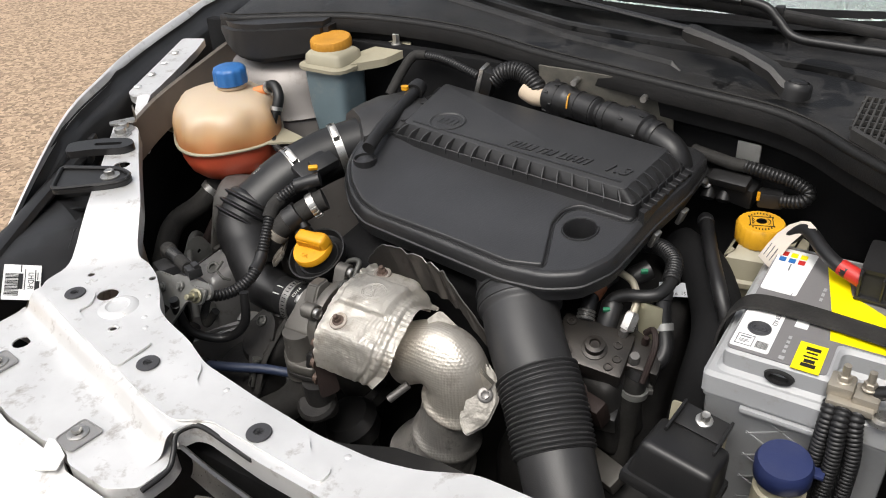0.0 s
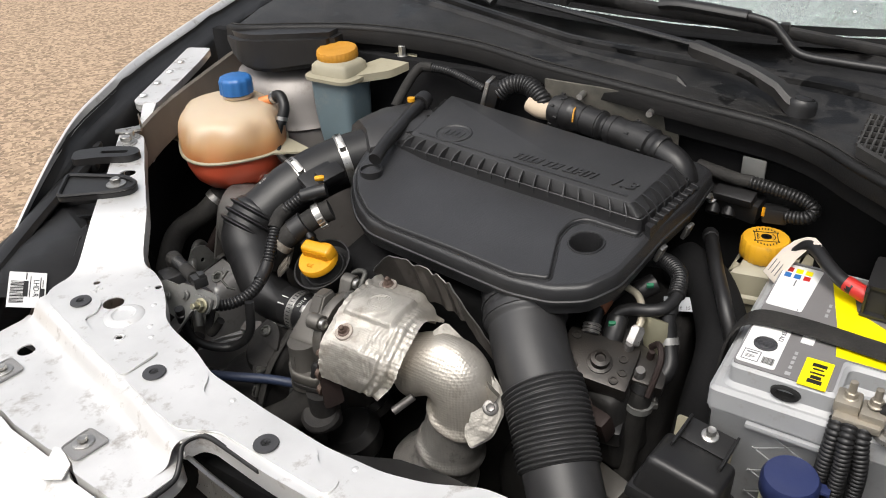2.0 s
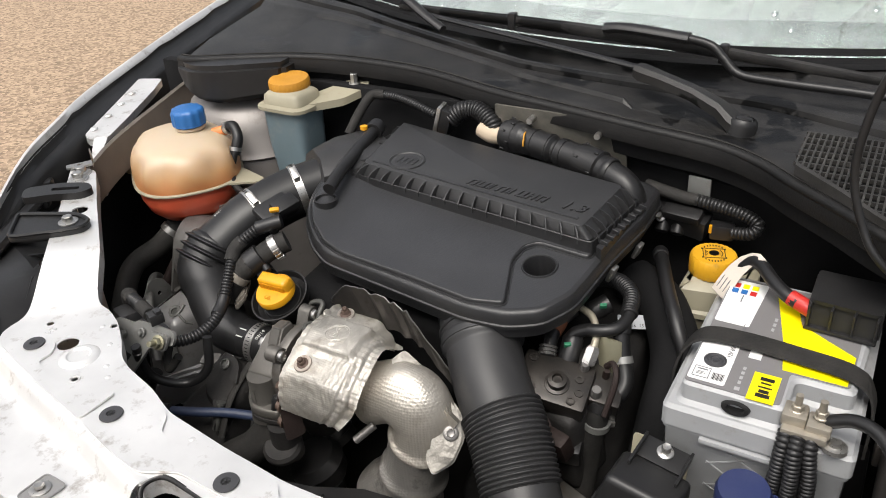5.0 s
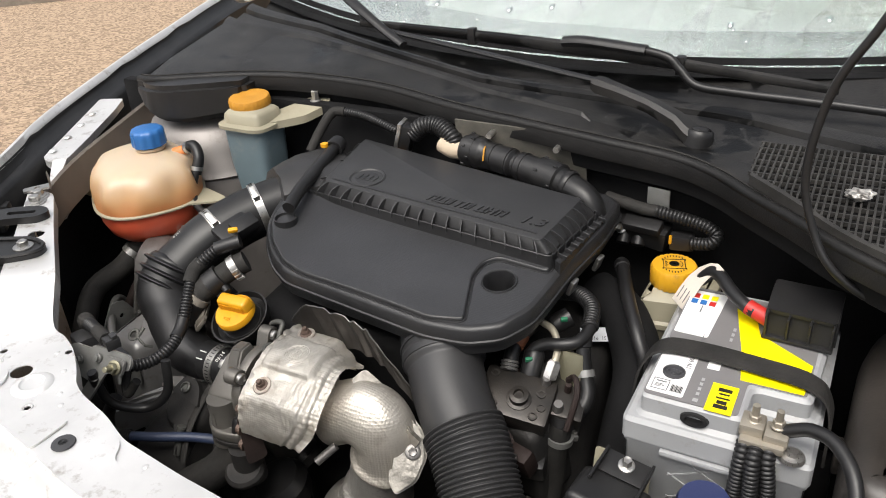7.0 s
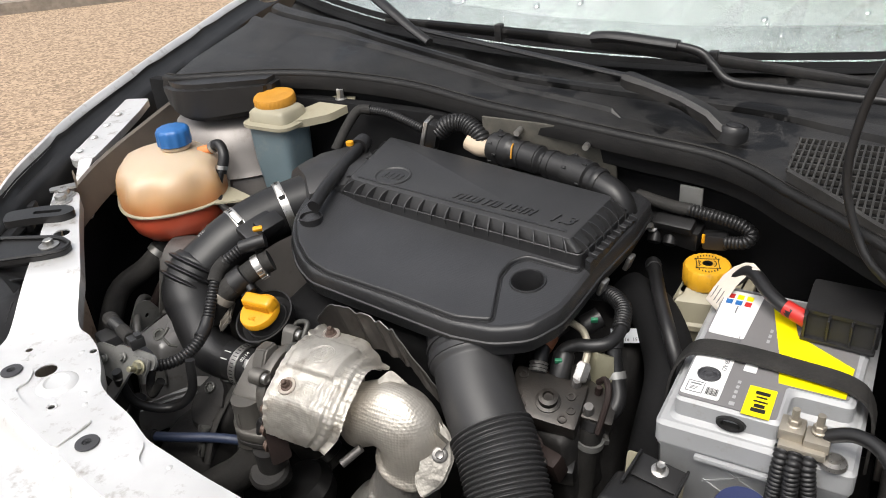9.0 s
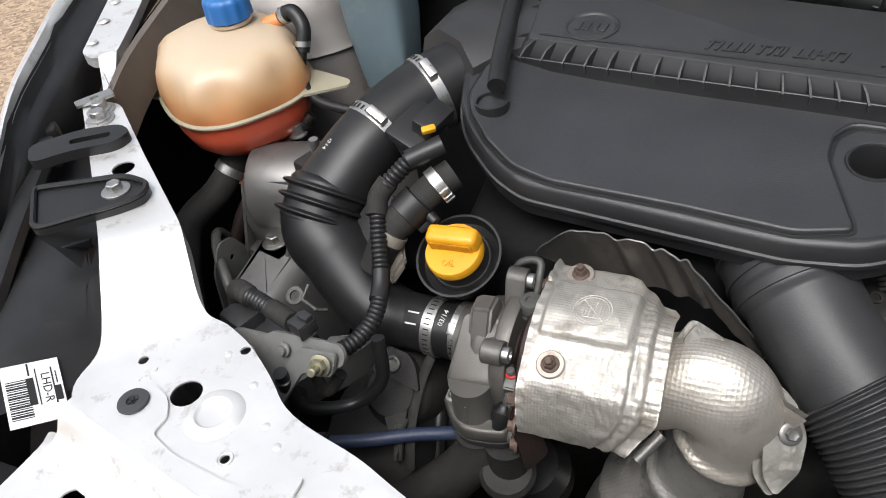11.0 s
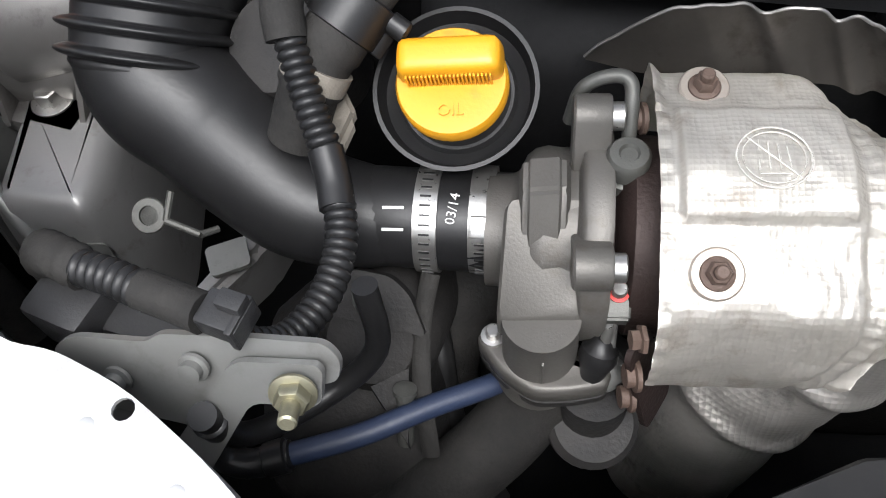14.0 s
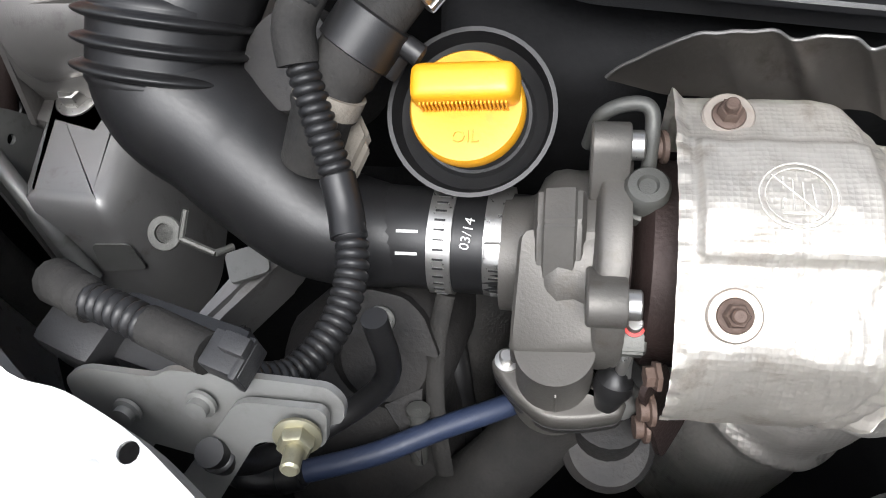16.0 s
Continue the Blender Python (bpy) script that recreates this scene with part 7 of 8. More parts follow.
plate(bm, rounded([(-0.012, -0.03), (0.012, -0.028), (0.008, 0.03), (-0.01, 0.028)], 0.006), (), 0.003, 0, axis((-0.13, 0.652, 0.925), (0.8, -0.5, 0.3)))
part("lever", bm, BROWNED, act, "browned lever")
bm = B()
tube(bm, [(-0.035, 0.680, 0.925), (-0.050, 0.662, 0.911)], 0.0048, 12)
part("stub", bm, CAST_DARK, act)

# ---- fan shroud ----
shroud = thing("fan_shroud", (0.15, 0.58, 0.6), "black plastic radiator fan shroud", "fan shroud")
bm = B()
skin(bm, [[Vector((x, y, z)) for x, y in ((-0.20, 0.51), (0.5, 0.53), (0.5, 0.60), (0.10, 0.640), (0.03, 0.641), (-0.025, 0.636), (-0.077, 0.609), (-0.145, 0.596), (-0.20, 0.585))] for z in (0.5, 0.870, 0.875)])
bmesh.ops.bevel(bm, geom=[e for e in bm.edges if all(v.co.z > 0.86 for v in e.verts)], offset=0.002, segments=1, affect="EDGES")
part("top", bm, BLACK, shroud, "", 30)
for x in (-0.05, 0.0, 0.05, 0.3):
    bm = B()
    box(bm, (0.0025, 0.075, 0.004), pose(x, 0.570, 0.8765, 0, 0, 12), 0.0008)
    part("rib", bm, BLACK, shroud)
bm = B()
box(bm, (0.03, 0.004, 0.012), pose(-0.125, 0.575, 0.880, 0, 0, 4), 0.001)
box(bm, (0.004, 0.02, 0.012), pose(-0.111, 0.566, 0.880, 0, 0, 4), 0.001)
part("catch", bm, BLACK, shroud)

# ---- fuel pump and its pipes ----
pump = thing("fuel_pump", (0.125, 0.81, 0.9), "oily grey high-pressure fuel pump with fittings", "fuel pump")
mp = pose(0.124, 0.808, 0.945, 22, 8, 8)
bm = B()
box(bm, (0.082, 0.058, 0.03), mp, 0.006, 2)
GRIME = material("oily_cast_metal", (0.022, 0.0205, 0.019), 0.36, 0.5, vary=0.6, grain=140, bump=0.3, dust=0.4, dust_color=(0.062, 0.050, 0.040))
pb = part("head", bm, GRIME, pump, "oily cast pump head")
bm = B()
lathe(bm, [(0.014, 0.013), (0.014, 0.017), (0.0105, 0.018), (0.0105, 0.026), (0.006, 0.027), (0.005, 0.024), (0, 0.024)], mp @ pose(0.004, -0.005, 0), 20)
part("centre_plug", bm, GRIME, pb)
for u, v in ((-0.03, 0.018), (-0.03, -0.008), (-0.022, -0.018), (0.026, 0.008), (0.03, -0.008), (0.024, -0.02)):
    bm = B()
    lathe(bm, [(0.0055, 0.014), (0.005, 0.0165), (0.003, 0.0165), (0.003, 0.012), (0, 0.012)], mp @ pose(u, v, 0), 14)
    part("socket_screw", bm, GRIME, pb)
bm = B()
box(bm, (0.08, 0.06, 0.12), pose(0.13, 0.825, 0.87, 10, 0, -18), 0.012, 3)
part("body", bm, DARK, pump)
bm = B()
lathe(bm, [(0.035, -0.05), (0.035, 0.0), (0.02, 0.004), (0, 0.004)], axis((0.155, 0.865, 0.93), (0.4, -0.3, 0.8)), 24)
part("regulator", bm, CAST, pump)
bm = B()
lathe(bm, [(0.03, 0), (0.032, 0.01), (0.02, 0.014), (0.016, 0.012), (0, 0.012)], axis((0.105, 0.77, 0.90), (0.3, -0.8, 0.5)), 24)
box(bm, (0.05, 0.02, 0.035), pose(0.135, 0.775, 0.895, 20, 0, -15), 0.006)
part("drive_flange", bm, BROWNED, pump, "browned drive flange")
bm = B()
lathe(bm, [(0.006, 0), (0.006, 0.008), (0.004, 0.009), (0, 0.009)], axis((0.14, 0.762, 0.905), (0.2, -0.8, 0.6)), 6)
part("flange_bolt", bm, GRIME, pump)
for (x, y, z), r, h, m_ in (((0.150, 0.83, 0.958), 0.009, 0.016, CAST_DARK), ((0.168, 0.818, 0.935), 0.011, 0.02, CAST_DARK), ((0.108, 0.835, 0.962), 0.008, 0.012, BROWNED), ((0.172, 0.84, 0.95), 0.007, 0.014, BROWNED)):
    bm = B()
    lathe(bm, [(r, -0.02), (r, 0.0), (r * 0.85, 0.001)], axis((x, y, z), (0.2, -0.3, 0.9)), 6)
    lathe(bm, [(r * 0.6, 0.0), (r * 0.6, h * 0.7), (r * 0.45, h), (0, h)], axis((x, y, z), (0.2, -0.3, 0.9)), 14)
    part("fitting", bm, m_, pump)
bm = B()
box(bm, (0.05, 0.05, 0.05), pose(0.166, 0.838, 0.925, 20, 10, 12), 0.006, 2)
part("metering_block", bm, GRIME, pump, "oily cast metering block")
bm = B()
tube(bm, [(0.172, 0.84, 0.965), (0.182, 0.835, 0.975), (0.19, 0.82, 0.965), (0.186, 0.80, 0.93)], 0.0035, 8)
part("leak_pipe", bm, BROWNED, pump)
lines = thing("fuel_line", (0.11, 0.85, 0.95), "black fuel hose with a brown band and crimped ends", "fuel line", "fuel lines")
bm = B()
tube(bm, [(0.112, 0.89, 0.992), (0.106, 0.868, 0.99), (0.104, 0.845, 0.982), (0.108, 0.825, 0.968)], 0.0088, 14)
part("hose", bm, RUBBER, lines)
bm = B()
tube(bm, [(0.106, 0.866, 0.99), (0.1045, 0.85, 0.985)], 0.0096, 14)
part("brown_band", bm, material("brown_tape", (0.20, 0.07, 0.03), 0.6), lines, "brown band")
bm = B()
for k in range(3):
    lathe(bm, [(0.0095, 0.004 * k), (0.0108, 0.004 * k + 0.001), (0.0095, 0.004 * k + 0.003)], axis((0.1055, 0.834, 0.976), (0.15, -0.7, -0.6)), 18)
part("crimp", bm, STEEL, lines)
line2 = thing("fuel_line", (0.13, 0.86, 0.95), "steel injection pipe with a hexagon union nut", "fuel line", "fuel lines")
bm = B()
tube(bm, [(0.095, 0.90, 1.0), (0.12, 0.888, 1.0), (0.14, 0.878, 0.998), (0.152, 0.86, 0.99), (0.155, 0.84, 0.98), (0.152, 0.828, 0.968)], 0.0042, 10)
part("pipe", bm, material("cream_zinc_pipe", (0.46, 0.42, 0.33), 0.4, 0.6), line2)
bm = B()
m9 = axis((0.155, 0.838, 0.979), (-0.1, -0.5, -0.7))
lathe(bm, [(0.006, -0.008), (0.0085, -0.004), (0.0085, 0.012), (0.006, 0.014)], m9, 6)
part("union_nut", bm, STEEL, line2)
line3 = thing("fuel_line", (0.15, 0.9, 0.95), "black fuel return hose looping beside the cover", "fuel line", "fuel lines")
bm = B()
tube(bm, [(0.125, 0.838, 0.965), (0.126, 0.85, 0.985), (0.14, 0.856, 0.994), (0.160, 0.858, 0.998), (0.174, 0.868, 1.0), (0.178, 0.892, 1.003), (0.168, 0.925, 1.01), (0.145, 0.945, 1.01), (0.115, 0.955, 1.0)], 0.0072, 14)
part("hose", bm, RUBBER, line3)
bm = B()
ribbed(bm, [(0.178, 0.892, 1.003), (0.170, 0.922, 1.01), (0.147, 0.944, 1.01), (0.118, 0.955, 1.0)], 0.0085, 0.0016, 0.004)
part("sleeve", bm, RUBBER, line3)
bm = B()
lathe(bm, [(0.012, -0.014), (0.012, 0.012), (0.009, 0.016)], axis((0.128, 0.845, 0.972), (0, 0.5, 0.8)), 16)
part("connector", bm, BLACK, line3)
bm = B()
lathe(bm, [(0.010, -0.014), (0.012, -0.01), (0.012, 0.01)], axis((0.14, 0.905, 0.995), (0.6, 0.6, 0.3)), 16)
part("connector", bm, BLACK, line3)
for p in ((0.127, 0.837, 0.982), (0.147, 0.893, 1.006)):
    bm = B()
    box(bm, (0.008, 0.004, 0.006), pose(*p, 20, 0, 30), 0.001)
    part("green_clip", bm, plain("green_plastic", (0.02, 0.16, 0.08)), line3, "small green clip")
tag = thing("paper_tag", (0.166, 0.955, 0.94), "small grey printed tag on the hose", "tag")
mt_ = pose(0.167, 0.958, 0.948, 38, 0, 24)
bm = B()
box(bm, (0.043, 0.018, 0.0008), mt_, 0.0002, 1)
part("tag_face", bm, plain("grey_paper", (0.42, 0.44, 0.46), 0.5), tag)
letters("print", "4416  1512", 0.0062, mt_ @ pose(0.002, -0.005, 0.0008), INK, tag, 0.0001)
letters("print", "2-14", 0.0058, mt_ @ pose(-0.011, 0.0045, 0.0008), INK, tag, 0.0001)
simple_hose("coolant_hose", "black coolant hose elbow beside the pump", [(0.174, 0.880, 0.998), (0.178, 0.870, 0.98), (0.185, 0.860, 0.96), (0.192, 0.847, 0.944), (0.188, 0.834, 0.934), (0.170, 0.832, 0.930), (0.158, 0.836, 0.928)], 0.0095)
simple_hose("coolant_hose", "grimy coolant hose running down beside the duct", [(0.176, 0.818, 0.930), (0.174, 0.813, 0.915), (0.169, 0.813, 0.88), (0.165, 0.816, 0.84), (0.161, 0.81, 0.79)], 0.013, DUSTY_RUBBER)
for at, to, r in (((0.1835, 0.862, 0.962), (0.35, -0.5, -0.8), 0.0105), ((0.163, 0.834, 0.929), (-1, 0.2, -0.1), 0.0105), ((0.1735, 0.813, 0.905), (-0.1, 0.0, -1), 0.0142)):
    clampm = axis(at, to)
    bm = B()
    band(bm, None, r, 0.008, clampm)
    ob = solo("hose_clamp", bm, GREYSTEEL, "small steel spring clamp on the coolant hose", "clamp", "hose clamps")
    bm = B()
    box(bm, (0.006, 0.010, 0.007), clampm @ pose(0, 0, 0, 0, 0, 235) @ pose(r + 0.003, 0, 0), 0.001)
    part("clamp_ear", bm, STEEL, ob)
bm = B()
skin(bm, [[Vector(q) + Vector((dx, 0.6 * dx, 0)) for q in ((0.151, 0.860, 0.990), (0.179, 0.858, 0.988), (0.183, 0.848, 0.955), (0.176, 0.842, 0.936), (0.165, 0.845, 0.938))] for dx in (0.0, 0.003)])
part("zinc_plate", bm, ZINC, pump, "dull zinc bracket plate behind the pump")
bm = B()
box(bm, (0.03, 0.024, 0.028), pose(0.150, 0.792, 0.872, 15, 0, 10), 0.005)
lathe(bm, [(0.011, -0.01), (0.011, 0.018), (0.008, 0.02), (0, 0.02)], axis((0.135, 0.785, 0.885), (-0.5, -0.5, 0.6)), 18)
part("low_connector", bm, BLACK, pump, "black connector below the pump")
bm = B()
box(bm, (0.05, 0.03, 0.02), pose(0.157, 0.782, 0.80, 20, 0, -20), 0.004)
part("gearbox_rib", bm, CAST, pump)
simple_hose("brake_hose", "black pipe dropping behind the battery", [(0.165, 1.05, 1.0), (0.18, 1.015, 1.0), (0.20, 0.97, 0.995), (0.225, 0.925, 0.98), (0.245, 0.905, 0.93), (0.245, 0.90, 0.8)], 0.0085)
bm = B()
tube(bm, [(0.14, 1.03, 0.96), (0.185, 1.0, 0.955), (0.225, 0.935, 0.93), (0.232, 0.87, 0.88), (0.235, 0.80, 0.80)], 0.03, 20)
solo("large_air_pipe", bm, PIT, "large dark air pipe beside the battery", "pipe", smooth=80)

# ---- relay box ----
relay = thing("relay_box", (0.25, 0.71, 0.85), "black plastic relay box on a bolted bracket", "relay box")
mr_ = pose(0.2585, 0.713, 0.928, -10, 8, -4)
bm = B()
box(bm, (0.082, 0.062, 0.045), mr_, 0.008, 3, taper=0.86)
part("lid", bm, BLACK, relay)
bm = B()
box(bm, (0.088, 0.068, 0.014), mr_ @ pose(0, 0, -0.022), 0.005)
part("base", bm, BLACK, relay)
bm = B()
box(bm, (0.05, 0.028, 0.004), mr_ @ pose(0.0, 0.04, 0.024, 20), 0.001)
tab = part("tab", bm, BLACK, relay)
for u in (-0.024, 0.024):
    bm = B()
    box(bm, (0.003, 0.05, 0.008), mr_ @ pose(u, 0.028, 0.027, 8), 0.001)
    part("rib", bm, BLACK, relay)
bm = B()
hexbolt(bm, mr_ @ pose(0.0, 0.042, 0.027, 20), 0.005, 0.01, 0.0085)
part("bolt", bm, STEEL, relay)
bm = B()
plate(bm, rounded([(-0.03, -0.03), (0.03, -0.03), (0.03, 0.012), (0.0, 0.02), (-0.03, 0.02)], 0.004), (), 0.002, 0.0, pose(0.255, 0.775, 0.92, 80, 0, -4))
part("bracket_plate", bm, CREAM, relay, "cream painted bracket plate")
bm = B()
box(bm, (0.03, 0.03, 0.12), pose(0.255, 0.725, 0.86), 0.004)
part("stand", bm, PIT, relay)
# washer filler
wash = thing("washer_filler", (0.341, 0.745, 0.75), "cream washer filler neck with a dark blue cap", "washer filler")
bm = B()
lathe(bm, [(0.026, -0.16), (0.024, -0.02), (0.021, -0.018), (0.021, 0.0), (0.0, 0.0)], pose(0.343, 0.747, 0.93), 28)
part("neck", bm, CREAM, wash)
bm = B()
lathe(bm, [(0.0245, -0.012), (0.026, -0.01), (0.026, 0.006), (0.0235, 0.011), (0.0, 0.0125)], pose(0.343, 0.747, 0.936, 6, 0, 0), 36)
part("cap", bm, NAVY, wash, "dark blue flip cap")
bm = B()
box(bm, (0.016, 0.012, 0.004), pose(0.369, 0.755, 0.935), 0.001)
part("cap_tab", bm, NAVY, wash)
bm = B()
box(bm, (0.03, 0.02, 0.03), pose(0.36, 0.725, 0.905), 0.01, 3)
part("handle_boss", bm, CREAM, wash)

# ---- battery fittings ----
fc = thing("battery_fuse_cover", (0.389, 0.96, 1.014), "black plastic fuse cover on the battery terminal", "fuse cover")
FUSE = material("worn_black_plastic", (0.012, 0.012, 0.0125), 0.42, 0, vary=0.35, grain=180, bump=0.15, dust=0.12, dust_color=(0.06, 0.055, 0.05), spec=0.4)
bm = B()
plate(bm, rounded([(0.3545, 0.938), (0.4225, 0.934), (0.4255, 0.995), (0.355, 0.997)], 0.005), (), 0.004, lambda x, y: 1.049 + 0.05 * (y - 0.96))
part("top", bm, FUSE, fc)
bm = B()
skin(bm, [[Vector((x0, y0, 1.0445)), Vector((x1, y1, 1.0445)), Vector((x1, y1 - 0.006, 1.016)), Vector((x0, y0 - 0.006, 1.016))] for x0, y0, x1, y1 in ((0.3555, 0.942, 0.4215, 0.938), (0.3555, 0.946, 0.4215, 0.942))])
part("front_skirt", bm, FUSE, fc)
bm = B()
box(bm, (0.070, 0.010, 0.004), pose(0.3885, 0.9335, 1.0165, 0, 0, -3.4), 0.0015)
part("bottom_lip", bm, FUSE, fc)
for x in (0.3555, 0.4235):
    bm = B()
    box(bm, (0.003, 0.058, 0.03), pose(x, 0.967, 1.031), 0.001)
    part("side_skirt", bm, FUSE, fc)
for i in range(4):
    bm = B()
    box(bm, (0.0024, 0.010, 0.029), pose(0.3565 + 0.0215 * i, 0.9350 - 0.0013 * i, 1.031, 6, 0, -3.4), 0.0006)
    part("rib", bm, FUSE, fc)

neg = thing("battery_terminal", (0.385, 0.79, 0.99), "brass battery terminal clamp with two nuts", "terminal")
BRASS = material("dull_brass", (0.33, 0.30, 0.25), 0.45, 0.6, vary=0.2, bump=0.3, dirt=0.4, dust_color=(0.2, 0.14, 0.08))
bm = B()
box(bm, (0.022, 0.024, 0.014), pose(0.370, 0.800, 1.005), 0.003)
box(bm, (0.022, 0.024, 0.012), pose(0.392, 0.797, 1.003), 0.003)
box(bm, (0.04, 0.014, 0.008), pose(0.381, 0.786, 0.998), 0.002)
part("clamp", bm, BRASS, neg)
for x in (0.371, 0.392):
    bm = B()
    hexbolt(bm, pose(x, 0.80, 1.011), 0.0058, 0.007, 0.007)
    lathe(bm, [(0.0034, 0.006), (0.0034, 0.0185), (0, 0.019)], pose(x, 0.80, 1.011), 10)
    part("nut", bm, BRASS, neg)
bm = B()
lathe(bm, [(0.012, 0), (0.011, 0.004), (0.006, 0.005), (0.005, 0.009), (0, 0.009)], pose(0.408, 0.787, 0.99), 20)
part("post", bm, STEEL, neg, "lead post")
for i, (x, y) in enumerate(((0.366, 0.776), (0.377, 0.770), (0.389, 0.776))):
    bm = B()
    ribbed(bm, [(x, y + 0.012, 0.995), (x, y, 0.985), (x - 0.001 + 0.003 * i, y - 0.006, 0.95), (x - 0.004 + 0.004 * i, y - 0.008, 0.88), (x - 0.004 + 0.003 * i, y - 0.004, 0.78)], 0.0062, 0.0014, 0.0042, n=40)
    solo("battery_cable", bm, RUBBER, "black ribbed battery cable hanging down the case", "cable", "battery cables", smooth=60)
cab = thing("battery_cable", (0.43, 0.78, 1.0), "thick black battery cable with a beige taped end", "cable", "battery cables")
bm = B()
tube(bm, [(0.398, 0.80, 1.008), (0.42, 0.796, 1.02), (0.442, 0.782, 1.022), (0.46, 0.755, 1.01), (0.468, 0.722, 0.975), (0.469, 0.705, 0.93)], 0.0066, 14)
part("cable", bm, RUBBER, cab)
bm = B()
tube(bm, [(0.4675, 0.724, 0.978), (0.469, 0.712, 0.95), (0.469, 0.703, 0.915)], 0.0095, 12)
part("tape", bm, TAPE, cab, "beige tape")
posc = thing("positive_cable", (0.30, 1.0, 1.02), "black cable with a red end and a beige paper tag", "cable")
bm = B()
tube(bm, [(0.272, 1.010, 1.022), (0.284, 1.008, 1.036), (0.295, 0.998, 1.040), (0.312, 0.974, 1.038), (0.328, 0.958, 1.035), (0.343, 0.950, 1.032)], 0.0078, 14)
part("cable", bm, RUBBER, posc)
bm = B()
tube(bm, [(0.334, 0.955, 1.034), (0.358, 0.946, 1.029)], 0.0088, 14)
part("red_end", bm, RED, posc, "red insulated end")
bm = B()
rings = []
for a, b in (((0.245, 0.992, 1.000), (0.266, 0.967, 1.001)), ((0.251, 1.002, 1.012), (0.271, 0.980, 1.013)), ((0.258, 1.012, 1.023), (0.277, 0.993, 1.025)), ((0.268, 1.017, 1.034), (0.285, 0.999, 1.036)), ((0.280, 1.015, 1.043), (0.291, 0.997, 1.046)), ((0.290, 1.008, 1.048), (0.299, 0.995, 1.049)), ((0.295, 1.004, 1.040), (0.302, 0.992, 1.039))):
    a, b = Vector(a), Vector(b)
    rings.append([a, b, b + Vector((0, 0, 0.0009)), a + Vector((0, 0, 0.0009))])
skin(bm, rings)
tag = part("paper_tag", bm, material("creased_paper", (0.50, 0.45, 0.39), 0.7, 0, vary=0.12, grain=90, bump=0.3), posc, "creased off-white paper tag", 60)
for k in range(3):
    bm = B()
    tube(bm, [(0.2505 + 0.0045 * k, 0.9905 - 0.0054 * k, 1.0045 + 0.0004 * k), (0.2560 + 0.0045 * k, 0.9995 - 0.0054 * k, 1.0165 + 0.0004 * k)], 0.0005, 5)
    part("printed_bar", bm, GREYINK, tag)

# label print as plain bars
for i in range(9):
    bm = B()
    box(bm, ((0.0006, 0.0010, 0.0005)[i % 3], 0.011, 0.0003), pose(0.2895 + 0.0013 * i, 0.8125, 1.0140), 0)
    part("printed_bar", bm, INK, bat, smooth=0)
for x0, y0, w, h in ((0.2705, 0.8225, 0.016, 0.0008), (0.2705, 0.8060, 0.016, 0.0008), (0.2705, 0.8068, 0.0008, 0.016), (0.2857, 0.8068, 0.0008, 0.016), (0.2735, 0.8185, 0.010, 0.0016), (0.2735, 0.8145, 0.008, 0.0006), (0.2735, 0.8125, 0.009, 0.0006), (0.2735, 0.8105, 0.006, 0.0006), (0.284, 0.955, 0.0014, 0.014), (0.2985, 0.892, 0.0007, 0.022), (0.3005, 0.892, 0.0007, 0.016)):
    bm = B()
    box(bm, (w, h, 0.0003), pose(x0 + w / 2, y0 + h / 2, 1.0140), 0)
    part("printed_bar", bm, GREYINK, bat, smooth=0)
for x0, y0, w, h in ((0.3125, 0.8005, 0.005, 0.0055), (0.3135, 0.811, 0.003, 0.005), (0.3135, 0.819, 0.003, 0.005), (0.3135, 0.827, 0.003, 0.005), (0.3135, 0.835, 0.003, 0.005), (0.325, 0.912, 0.003, 0.006), (0.325, 0.922, 0.003, 0.006), (0.325, 0.932, 0.003, 0.006)):
    bm = B()
    box(bm, (w, h, 0.0003), pose(x0 + w / 2, y0 + h / 2, 1.0140), 0)
    part("printed_bar", bm, GREYPRINT, bat, smooth=0)
letters("label_lettering", "12V 65Ah", 0.0066, pose(0.2975, 0.862, 1.0139, 0, 0, 90), GREYINK, bat, 0.0002)
for x, y, c in ((0.274, 0.988, RED), (0.274, 0.976, BLUE), (0.284, 0.976, BLUE), (0.284, 0.988, LABEL_YELLOW), (0.294, 0.988, LABEL_YELLOW), (0.294, 0.976, RED)):
    bm = B()
    box(bm, (0.007, 0.009, 0.0003), pose(x, y, 1.0141), 0)
    part("warning_sign", bm, c, bat, "small coloured warning sign", smooth=0)
decal("white_box", [(0.314, 0.858), (0.326, 0.858), (0.326, 0.872), (0.314, 0.872)], PAPER, bat, 1.0137)
bm = B()
lathe(bm, [(0.014, -0.002), (0.013, 0.002), (0.009, 0.0025), (0.008, -0.004), (0, -0.004)], axis((0.318, 0.792, 0.999), (0, -1, 0.12)) @ Matrix.Diagonal((1, 0.55, 1, 1)), 24)
part("handle_recess", bm, INK, bat, "oval black recess")
bm = B()
box(bm, (0.09, 0.006, 0.006), pose(0.335, 0.781, 0.957), 0.002)
part("front_ledge", bm, BATTERY, bat)
for i in range(6):
    for s in (-1, 1):
        bm = B()
        box(bm, (0.07, 0.0012, 0.0016), pose(0.33, 0.7868, 0.94 - 0.03 * i, 0, 28 * s, 0), 0)
        part("moulded_line", bm, BATTERY, bat)
bm = B()
box(bm, (0.22, 0.29, 0.02), pose(0.34, 0.90, 0.78), 0.005)
solo("battery_tray", bm, BLACK, "black plastic tray under the battery", "tray")
fbx = thing("fuse_box", (0.53, 0.88, 0.75), "large worn black plastic fuse box beside the battery", "fuse box")
